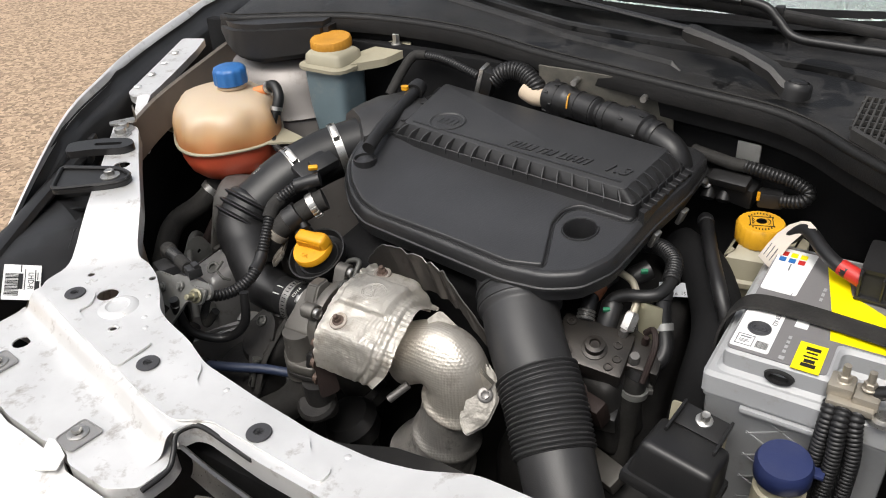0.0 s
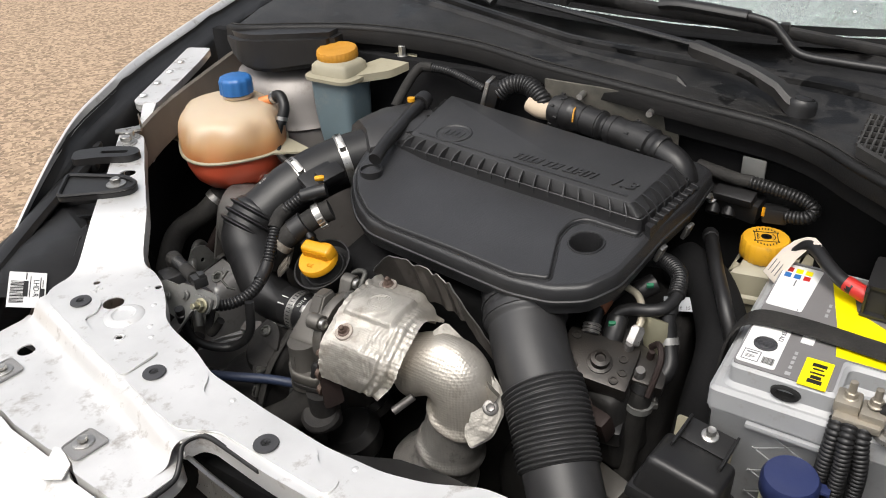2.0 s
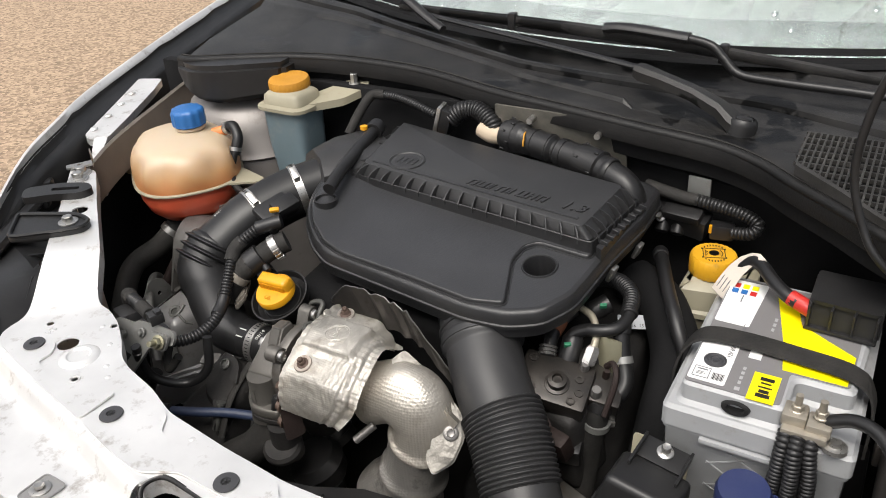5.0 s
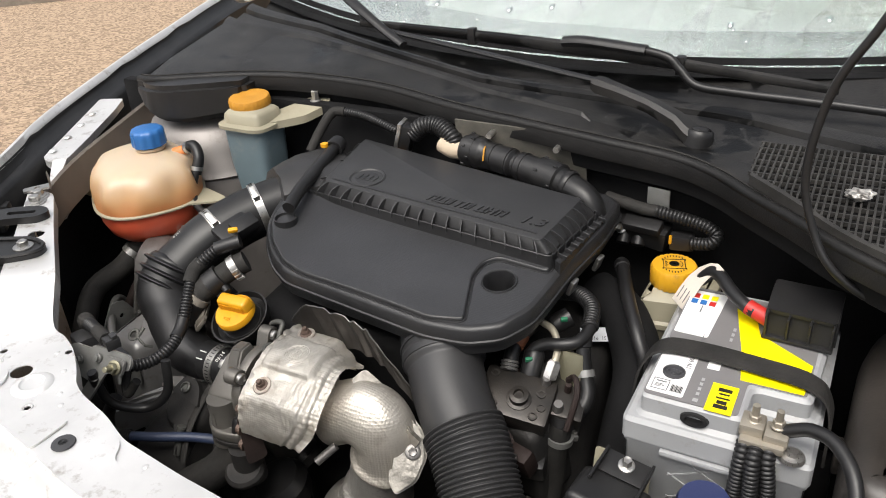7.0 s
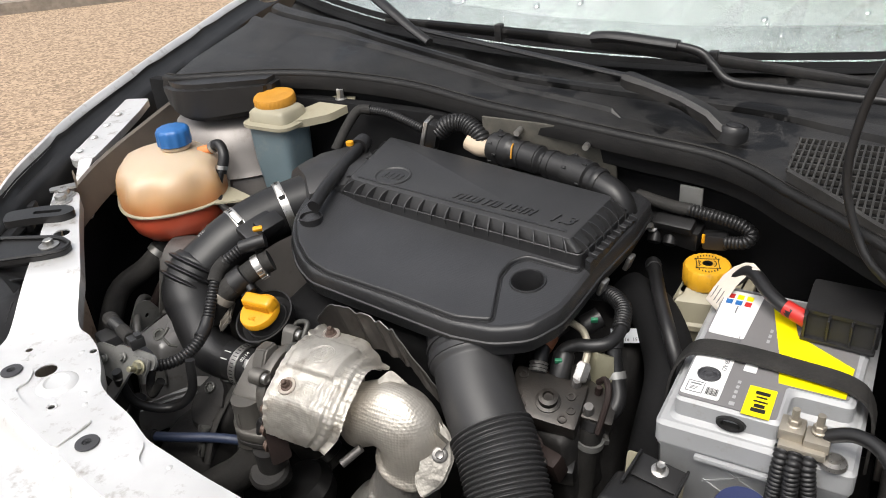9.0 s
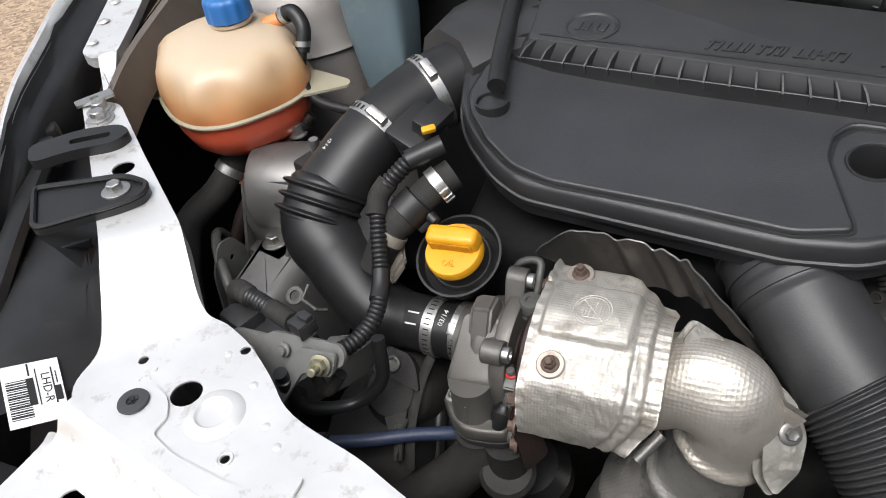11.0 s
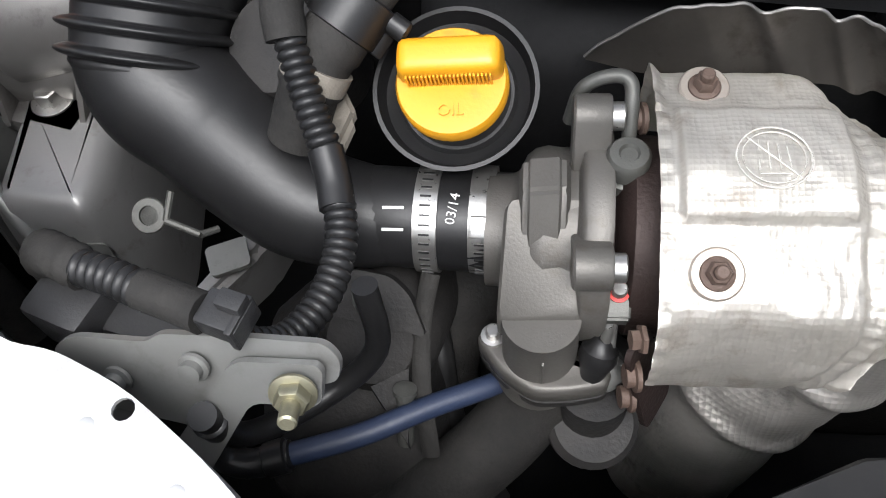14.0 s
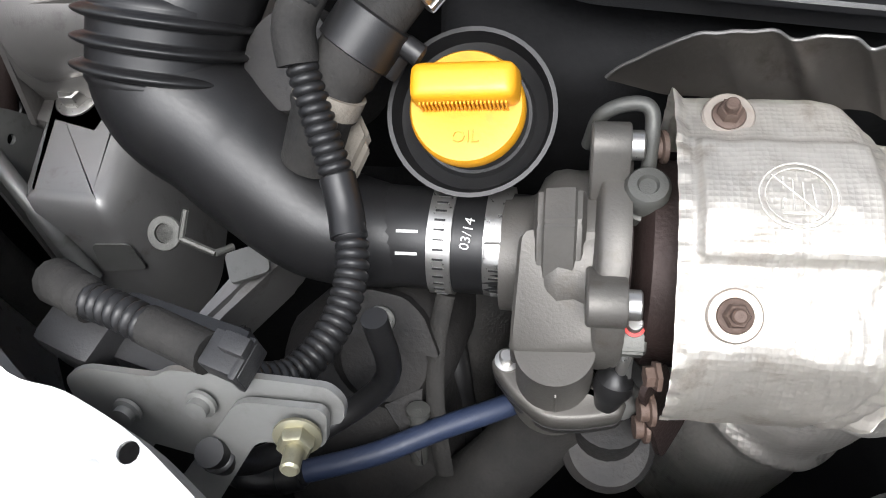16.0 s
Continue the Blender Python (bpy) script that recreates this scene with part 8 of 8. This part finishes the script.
FUSE_LID = material("worn_brown_black_plastic", (0.024, 0.021, 0.019), 0.36, 0, vary=0.4, grain=90, bump=0.2, dust=0.3, dust_color=(0.07, 0.06, 0.05), spec=0.5)
FB = rounded([(0.447, 0.76), (0.60, 0.74), (0.60, 1.06), (0.472, 1.055), (0.452, 0.99)], 0.03, 5)
bm = B()
prism(bm, [(inset(FB, 0.010), 0.75), (inset(FB, 0.004), 0.955)])
part("body", bm, FUSE_LID, fbx, "", 40)
bm = B()
prism(bm, [(inset(FB, 0.002), 0.935), (FB, 0.938), (FB, 0.968), (inset(FB, 0.003), 0.982), (inset(FB, 0.010), 0.993), (inset(FB, 0.022), 0.999), (inset(FB, 0.030), 0.999), (inset(FB, 0.034), 0.996)])
part("lid", bm, FUSE_LID, fbx, "rounded lid with a sunk top", 50)
bm = B()
box(bm, (0.008, 0.030, 0.026), pose(0.4465, 0.86, 0.945), 0.003)
part("catch", bm, FUSE_LID, fbx)

# ---- brake tank markings ----
bm = B()
m8 = pose(0.231, 1.053, 1.0112, 0, 0, 18)
box(bm, (0.026, 0.001, 0.0004), m8 @ pose(0, 0.011, 0), 0)
box(bm, (0.026, 0.001, 0.0004), m8 @ pose(0, -0.011, 0), 0)
box(bm, (0.001, 0.022, 0.0004), m8 @ pose(0.013, 0, 0), 0)
box(bm, (0.001, 0.022, 0.0004), m8 @ pose(-0.013, 0, 0), 0)
for r in (0.0062, 0.0034):
    lathe(bm, [(r, 0), (r, 0.0004), (r - 0.0008, 0.0004), (r - 0.0008, 0)], m8, 24)
for s_ in (-1, 1):
    for k in range(5):
        a = radians(-28 + 14 * k)
        box(bm, (0.0007, 0.006, 0.0004), m8 @ pose(0.0102 * s_ * math.cos(a), 0.0102 * math.sin(a), 0, 0, 0, math.degrees(a)) , 0)
    for k in range(9):
        box(bm, (0.0014, 0.0035, 0.0004), m8 @ pose(-0.014 + 0.0035 * k, s_ * (0.0195 - 0.00055 * (k - 4) ** 2), 0), 0)
part("cap_symbol", bm, INK, bcap, "black printed symbol", smooth=0)

# ---- pipes and wiring along the firewall ----
egr = thing("air_pipe", (0.0, 1.08, 1.05), "black jointed air pipe with yellow marks behind the cover", "pipe")
EP = [(-0.075, 1.092, 1.108), (-0.05, 1.088, 1.106), (0.0, 1.078, 1.103), (0.06, 1.064, 1.098), (0.095, 1.053, 1.094)]
bm = B()
tube(bm, EP, lambda s, u: 0.0188 + 0.003 * (0.05 < u < 0.2) + 0.0012 * (0.2 < u < 0.22) + 0.003 * (0.72 < u < 0.9) - 0.004 * (0.475 < u < 0.515) + 0.0012 * (0.96 < u < 0.99), 24, n=16)
part("pipe", bm, BLACK, egr)
ep = curve(EP, 16)
for k0, k1, r in ((5, 15, 0.0225), (44, 56, 0.0222)):
    bm = B()
    tube(bm, ep[k0:k1], r, 26, raw=True)
    sleeve = part("coupling_sleeve", bm, BLACK, egr, "black coupling sleeve with slots", 50)
    for i in range(10):
        q = ep[k0 + 1 + (i % 2) * (k1 - k0 - 4)]
        bm = B()
        box(bm, (0.006, 0.0032, 0.0024), axis(q, ep[k0 + 3] - ep[k0]) @ pose(0, 0, 0, 0, 0, 36 * i) @ pose(r + 0.0006, 0, 0, 0, 90, 0), 0.0006, 1)
        part("sleeve_lug", bm, BLACK, sleeve)
for k in (18, 25, 32, 38):
    bm = B()
    lathe(bm, [(0.0186, -0.0012), (0.0198, -0.0008), (0.0198, 0.0008), (0.0186, 0.0012)], axis(ep[k], ep[k + 1] - ep[k - 1]), 26)
    part("pipe_ring", bm, BLACK, egr)
bm = B()
tube(bm, [(0.09, 1.054, 1.094), (0.115, 1.045, 1.086), (0.128, 1.04, 1.066), (0.13, 1.04, 1.03)], 0.0178, 18)
part("rubber_elbow", bm, RUBBER, egr)
for x, y, z in ((-0.035, 1.068, 1.112), (0.047, 1.05, 1.105)):
    bm = B()
    tube(bm, [(x - 0.002, y + 0.018, z + 0.008), (x, y + 0.003, z + 0.0085), (x + 0.001, y - 0.003, z), (x + 0.001, y - 0.004, z - 0.006)], 0.0012, 8)
    part("yellow_mark", bm, YELLOW_OLD, egr, "yellow locking wire")
bm = B()
ribbed(bm, [(-0.165, 1.10, 1.112), (-0.148, 1.105, 1.126), (-0.125, 1.108, 1.128), (-0.10, 1.10, 1.118), (-0.09, 1.095, 1.106)], 0.0118, 0.0018, 0.0046)
part("bellows_hose", bm, RUBBER, egr)
bm = B()
tube(bm, [(-0.112, 1.095, 1.108), (-0.095, 1.09, 1.104), (-0.08, 1.09, 1.104)], 0.0125, 12)
part("beige_wrap", bm, TAPE, egr, "beige tape wrap")
ecu = thing("wiring_plug", (-0.18, 1.10, 1.09), "grey metal-edged wiring plug with a yellow tab", "wiring")
bm = B()
box(bm, (0.006, 0.028, 0.05), pose(-0.184, 1.098, 1.108, 0, 15, 10), 0.001)
part("metal_edge", bm, STEEL, ecu)
bm = B()
box(bm, (0.018, 0.024, 0.042), pose(-0.174, 1.10, 1.107, 0, 15, 10), 0.002)
part("plug_body", bm, BLACK, ecu)
bm = B()
box(bm, (0.012, 0.008, 0.006), pose(-0.178, 1.085, 1.088), 0.001)
part("yellow_tab", bm, YELLOW, ecu)
bm = B()
ribbed(bm, [(-0.19, 1.10, 1.115), (-0.22, 1.105, 1.122), (-0.255, 1.11, 1.128), (-0.285, 1.11, 1.13)], 0.0055, 0.0012, 0.004)
part("conduit", bm, RUBBER, ecu)
bm = B()
tube(bm, [(-0.285, 1.11, 1.13), (-0.305, 1.105, 1.128), (-0.315, 1.085, 1.108), (-0.322, 1.06, 1.08)], 0.0075, 12)
part("taped_end", bm, DUSTY_RUBBER, ecu)
vac = thing("vacuum_valve", (0.19, 1.10, 1.0), "black vacuum valve with a ribbed cable on the firewall", "valve")
bm = B()
box(bm, (0.075, 0.03, 0.03), pose(0.175, 1.10, 1.025, 10, 6, -6), 0.005)
box(bm, (0.05, 0.02, 0.012), pose(0.18, 1.085, 1.04, 20, 0, -6), 0.003)
part("block", bm, BLACK, vac)
for x in (0.155, 0.175):
    bm = B()
    lathe(bm, [(0.009, -0.02), (0.009, 0.0), (0.006, 0.002), (0, 0.002)], axis((x, 1.085, 1.01), (0, -0.6, -0.8)), 14)
    part("port", bm, BLACK, vac)
bm = B()
hexbolt(bm, axis((0.152, 1.085, 1.03), (0, -0.8, 0.6)), 0.0045, 0.012, 0.007)
part("stud", bm, STEEL, vac)
bm = B()
tube(bm, [(0.125, 1.105, 1.062), (0.15, 1.10, 1.06), (0.178, 1.095, 1.058), (0.195, 1.095, 1.058)], 0.008, 12)
part("taped_cable", bm, DUSTY_RUBBER, vac)
bm = B()
ribbed(bm, [(0.193, 1.095, 1.058), (0.225, 1.093, 1.055), (0.255, 1.092, 1.05), (0.272, 1.088, 1.042), (0.266, 1.082, 1.032), (0.243, 1.085, 1.026)], 0.007, 0.0014, 0.0045)
part("conduit", bm, RUBBER, vac)
bm = B()
box(bm, (0.03, 0.02, 0.02), pose(0.23, 1.09, 1.024, 0, 0, 10), 0.004)
part("connector", bm, BLACK, vac)
bm = B()
box(bm, (0.004, 0.003, 0.012), pose(0.218, 1.078, 1.030), 0.001)
part("yellow_tab", bm, YELLOW, vac)
bm = B()
box(bm, (0.03, 0.003, 0.03), pose(0.193, 1.105, 1.07, 0, 0, -8), 0.002)
part("steel_bracket", bm, GREYSTEEL, vac)

# ---- headlamp housing and its lugs ----
lamp = thing("headlamp_housing", (-0.56, 0.65, 0.85), "black plastic headlamp housing with a white sticker", "headlamp")
bm = B()
HL = rounded([(-0.73, 0.80), (-0.665, 0.80), (-0.57, 0.70), (-0.49, 0.622), (-0.452, 0.575), (-0.445, 0.535), (-0.47, 0.488), (-0.535, 0.53), (-0.635, 0.68), (-0.72, 0.785)], 0.01, 3)


def hz(x, y):
    """The housing's top leans outwards and steps down behind the lugs."""
    return min(1.040, 1.0262 - 0.566 * (x + 0.451) - 0.02 * (y - 0.515)) - 0.035 * soft(0.63, 0.71, y)


prism(bm, [(inset(HL, -0.01), 0.82), (HL, lambda x, y: hz(x, y) - 0.01), (inset(HL, 0.004), lambda x, y: hz(x, y) - 0.002)], caps=False)
relief(bm, inset(HL, 0.004), [], lambda x, y: 0.0, 4)
for v in bm.verts:
    if abs(v.co.z) < 1e-6:
        v.co.z = hz(v.co.x, v.co.y) - 0.002
bmesh.ops.remove_doubles(bm, verts=bm.verts, dist=0.0004)
part("shell", bm, BLACK, lamp, "", 30)
for a, b, w in (((-0.70, 0.79, 1.03), (-0.50, 0.50, 1.035), 0.012), ((-0.60, 0.69, 1.0), (-0.485, 0.60, 1.026), 0.004)):
    bm = B()
    tube(bm, [a, Vector(a).lerp(Vector(b), 0.5) + Vector((0, 0, 0.004)), b], w, 8, flat=0.8)
    part("edge_rail", bm, BLACK, lamp)
for x, y, a in ((-0.60, 0.69, -50), (-0.56, 0.645, -50), (-0.50, 0.585, -50)):
    bm = B()
    box(bm, (0.07, 0.004, 0.012), pose(x, y, 1.024, 0, 0, a + 90), 0.001)
    part("rib", bm, BLACK, lamp)
for x, y, z in ((-0.70, 0.79, 1.04), (-0.68, 0.765, 1.04)):
    bm = B()
    box(bm, (0.03, 0.024, 0.03), pose(x, y, z - 0.005, 0, 0, 40), 0.006)
    part("boss", bm, BLACK, lamp)
# slotted lug
bm = B()
LUG = rounded([(-0.635, 0.725), (-0.60, 0.760), (-0.565, 0.776), (-0.545, 0.768), (-0.548, 0.748), (-0.585, 0.725), (-0.61, 0.70)], 0.012, 4)
plate(bm, LUG, [rounded([(-0.598, 0.742), (-0.565, 0.762), (-0.56, 0.755), (-0.592, 0.735)], 0.003, 2)], 0.010, 1.078)
part("slotted_lug", bm, BLACK, lamp, "black slotted lug", 30)
bm = B()
LUG2 = rounded([(-0.578, 0.672), (-0.50, 0.708), (-0.47, 0.703), (-0.462, 0.685), (-0.475, 0.668), (-0.53, 0.622)], 0.012, 4)
plate(bm, LUG2, (), 0.006, 1.0745)
lug2 = part("bolted_lug", bm, BLACK, lamp, "black triangular lug", 30)
bm = B()
rim = [(x, y, 1.0765) for x, y in inset(LUG2, 0.002)]
tube(bm, rim + rim[:1], 0.0026, 6, n=1)
part("lug_rim", bm, BLACK, lug2)
bm = B()
hexbolt(bm, pose(-0.495, 0.687, 1.0745), 0.0065, 0.008, 0.0125)
part("lug_bolt", bm, STEEL, lug2)
su = Vector((0.0226, 0.0311, -0.0134)).normalized()
sn = Vector((0.001025, 0.000035, 0.00181)).normalized()
sv = sn.cross(su)
ml = Matrix(((su.x, sv.x, sn.x, -0.4495), (su.y, sv.y, sn.y, 0.5147), (su.z, sv.z, sn.z, 1.0272), (0, 0, 0, 1)))
bm = B()
box(bm, (0.039, 0.050, 0.0006), ml, 0.0002, 1)
st = part("sticker", bm, PAPER, lamp, "white printed sticker")
for k in range(17):
    bm = B()
    box(bm, (0.0145, (0.0006, 0.0012, 0.0008, 0.0016)[k * 7 % 4], 0.0003), ml @ pose(-0.010, -0.019 + 0.0019 * k, 0.0005), 0)
    part("printed_bar", bm, INK, st, smooth=0)
for u, v, w, h in ((-0.001, 0.001, 0.005, 0.022), (-0.001, 0.019, 0.0012, 0.010), (0.0035, 0.004, 0.0008, 0.030), (0.014, 0.003, 0.0010, 0.030), (0.0165, -0.004, 0.004, 0.012), (0.0165, 0.009, 0.0008, 0.010)):
    bm = B()
    box(bm, (w, h, 0.0003), ml @ pose(u - 0.0005, v, 0.0005), 0)
    part("printed_bar", bm, INK, st, smooth=0)
letters("print", "LHD-R", 0.0085, ml @ pose(0.0088, 0.002, 0.0006, 0, 0, -90), INK, st, 0.0001)

# ---- cowl grille, hanging cable ----
gr = thing("cowl_grille", (0.38, 1.08, 1.13), "black plastic cowl grille with fine slats", "grille")
GRILLE = material("dusty_grille_plastic", (0.020, 0.0195, 0.019), 0.55, 0, vary=0.4, grain=200, bump=0.2, dust=0.35, dust_color=(0.09, 0.083, 0.074), spec=0.3)
GX = [0.306 + 0.0068 * i for i in range(40)]
# near-black bed stands in for the shade between the slats
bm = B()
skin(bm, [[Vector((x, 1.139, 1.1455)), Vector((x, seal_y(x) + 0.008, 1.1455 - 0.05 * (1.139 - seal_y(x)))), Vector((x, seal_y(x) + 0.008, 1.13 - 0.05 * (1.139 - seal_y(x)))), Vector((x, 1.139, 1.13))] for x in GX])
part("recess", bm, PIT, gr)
for x in GX:
    bm = B()
    y1 = seal_y(x) + 0.010
    skin(bm, [[Vector((x + dx, y, 1.1515 - 0.05 * (1.139 - y) + dz)) for dx, dz in ((-0.0011, -0.006), (0.0011, -0.006), (0.0011, 0), (-0.0011, 0))] for y in (1.139, y1)])
    part("slat", bm, GRILLE, gr)
for j in range(13):
    y = 1.139 - 0.0165 * j
    x0 = next((x for x in GX if seal_y(x) + 0.008 < y), GX[-1])
    bm = B()
    skin(bm, [[Vector((x, y + dy, 1.1510 - 0.05 * (1.139 - y) + dz)) for dy, dz in ((-0.0010, -0.005), (0.0010, -0.005), (0.0010, 0), (-0.0010, 0))] for x in (x0 - 0.003, GX[-1] + 0.01)])
    part("cross_slat", bm, GRILLE, gr)
bm = B()
skin(bm, [[Vector((x, seal_y(x) + dy, 1.1515 - 0.05 * (1.139 - seal_y(x)) + dz)) for dy, dz in ((0.004, -0.012), (0.012, -0.012), (0.012, 0.0005), (0.004, 0.0))] for x in GX])
part("grille_rim", bm, GRILLE, gr, "dusty front rim")
bm = B()
bmesh.ops.create_icosphere(bm, subdivisions=3, radius=0.013)
for v in bm.verts:
    v.co = Matrix.Diagonal((1, 0.7, 0.45)) @ (v.co * (1 + 0.6 * noise.noise(v.co * 150))) + Vector((0.419, 1.025, 1.152))
solo("foil_scrap", bm, SHADE_FOIL, "crumpled silver foil scrap on the grille", "foil", smooth=0)
simple_hose("washer_hose", "thin black washer hose hanging over the cowl", [(0.47, 0.955, 1.56), (0.435, 0.955, 1.41), (0.409, 0.955, 1.344), (0.383, 0.955, 1.292), (0.371, 0.955, 1.237), (0.370, 0.953, 1.186), (0.385, 0.945, 1.142), (0.405, 0.935, 1.112), (0.44, 0.935, 1.086), (0.50, 0.94, 1.06)], 0.0042)
# second wiper rod and hinge
w2 = thing("windscreen_wiper", (0.36, 1.29, 1.16), "black second wiper arm resting on the glass", "wiper", "windscreen wipers")
bm = B()
tube(bm, [(-0.005, 1.285, 1.21), (0.03, 1.282, 1.213), (0.12, 1.277, 1.208)], 0.011, 10, flat=0.7)
part("blade_joint", bm, BLACK, w2)
bm = B()
tube(bm, [(0.11, 1.277, 1.209), (0.15, 1.272, 1.203), (0.17, 1.268, 1.188), (0.195, 1.262, 1.170), (0.25, 1.26, 1.166), (0.36, 1.26, 1.163), (0.55, 1.26, 1.155)], 0.006, 10, n=8)
part("wiper_rod", bm, BLACK, w2)
w3 = thing("windscreen_wiper", (-0.3, 1.24, 1.2), "black wiper linkage cover at the screen corner", "wiper", "windscreen wipers")
bm = B()
tube(bm, [(-0.26, 1.25, 1.195), (-0.30, 1.262, 1.212), (-0.36, 1.285, 1.238), (-0.44, 1.33, 1.262)], lambda s, u: 0.008 + 0.003 * u, 10, flat=0.7)
part("wiper_arm", bm, BLACK, w3)
hinge = part("bonnet_hinge", tube(B(), [(-0.80, 1.52, 1.18), (-0.79, 1.47, 1.19), (-0.80, 1.45, 1.24), (-0.83, 1.47, 1.32)], 0.012, 8, flat=0.35), SILVER, car, "silver bonnet hinge arm")

# ---- bare tree beyond the car, mirrored in the windscreen ----
tree = thing("tree", (4.2, 5.2, 0), "bare spring tree with fine twigs beyond the car", "tree")
BARK = material("grey_brown_bark", (0.09, 0.075, 0.06), 0.9, 0, vary=0.3, grain=20, bump=0.6)
rng = random.Random(5)
bm = B()
tube(bm, [(4.2, 5.2, -0.1), (4.15, 5.15, 1.5), (4.05, 5.0, 3.0), (3.7, 4.7, 4.4)], lambda s, u: 0.22 - 0.11 * u, 12)
part("trunk", bm, BARK, tree, "grey brown trunk")


def grow(bm, at, way, length, r, level):
    pts, p, d = [at], Vector(at), Vector(way).normalized()
    for k in range(4):
        d = (d + Vector((rng.uniform(-0.3, 0.3), rng.uniform(-0.3, 0.3), rng.uniform(-0.16, 0.2)))).normalized()
        p = p + d * length / 4
        pts.append(p.copy())
    tube(bm, pts, lambda s, u: r * (1 - 0.75 * u), 5 if level else 8, n=2)
    if level < 3:
        for k in range((6, 5, 4)[level]):
            q = pts[1 + k % 4]
            side = Vector((rng.uniform(-1, 1), rng.uniform(-1, 1), rng.uniform(-0.4, 0.7)))
            grow(bm, q, d * 0.7 + side, length * rng.uniform(0.4, 0.6), r * 0.42, level + 1)
    else:
        for q in pts[1:]:
            bmesh.ops.create_icosphere(bm, subdivisions=1, radius=0.012, matrix=Matrix.Translation(q) @ Matrix.Diagonal((0.7, 0.7, 1.8, 1)))


bm = B()
tube(bm, [(3.72, 4.72, 4.3), (3.82, 4.5, 4.8), (3.85, 4.1, 5.3), (3.8, 3.8, 5.4)], lambda s, u: 0.11 - 0.05 * u, 10)
part("stem", bm, BARK, tree)
for at, way, ln in (((3.75, 4.0, 5.3), (-1.0, -0.12, 0.04), 1.7), ((3.8, 3.95, 5.35), (-1.0, -0.40, 0.05), 1.6), ((3.75, 3.8, 5.35), (-0.8, 0.30, 0.05), 1.5), ((3.85, 4.3, 5.25), (-1.0, -0.18, 0.06), 2.5), ((3.82, 4.25, 5.6), (-1.0, -0.35, 0.12), 2.2), ((3.84, 4.4, 5.1), (-1.0, -0.45, 0.15), 2.0), ((3.75, 4.75, 4.3), (-1.0, -0.75, 0.30), 2.9), ((3.85, 4.85, 3.9), (-1.0, -0.25, 0.35), 2.8), ((4.0, 4.95, 3.3), (-0.7, 0.5, 0.6), 2.4), ((3.7, 4.7, 4.4), (0.2, -0.4, 1.0), 2.2), ((3.9, 4.9, 3.8), (0.6, 0.2, 0.6), 2.0), ((3.75, 4.75, 4.2), (-0.9, -1.2, 0.5), 2.6)):
    bm = B()
    grow(bm, at, way, ln, 0.055, 0)
    part("limb", bm, BARK, tree)
tree.location += Vector((-1.9, -1.1, 0.4))
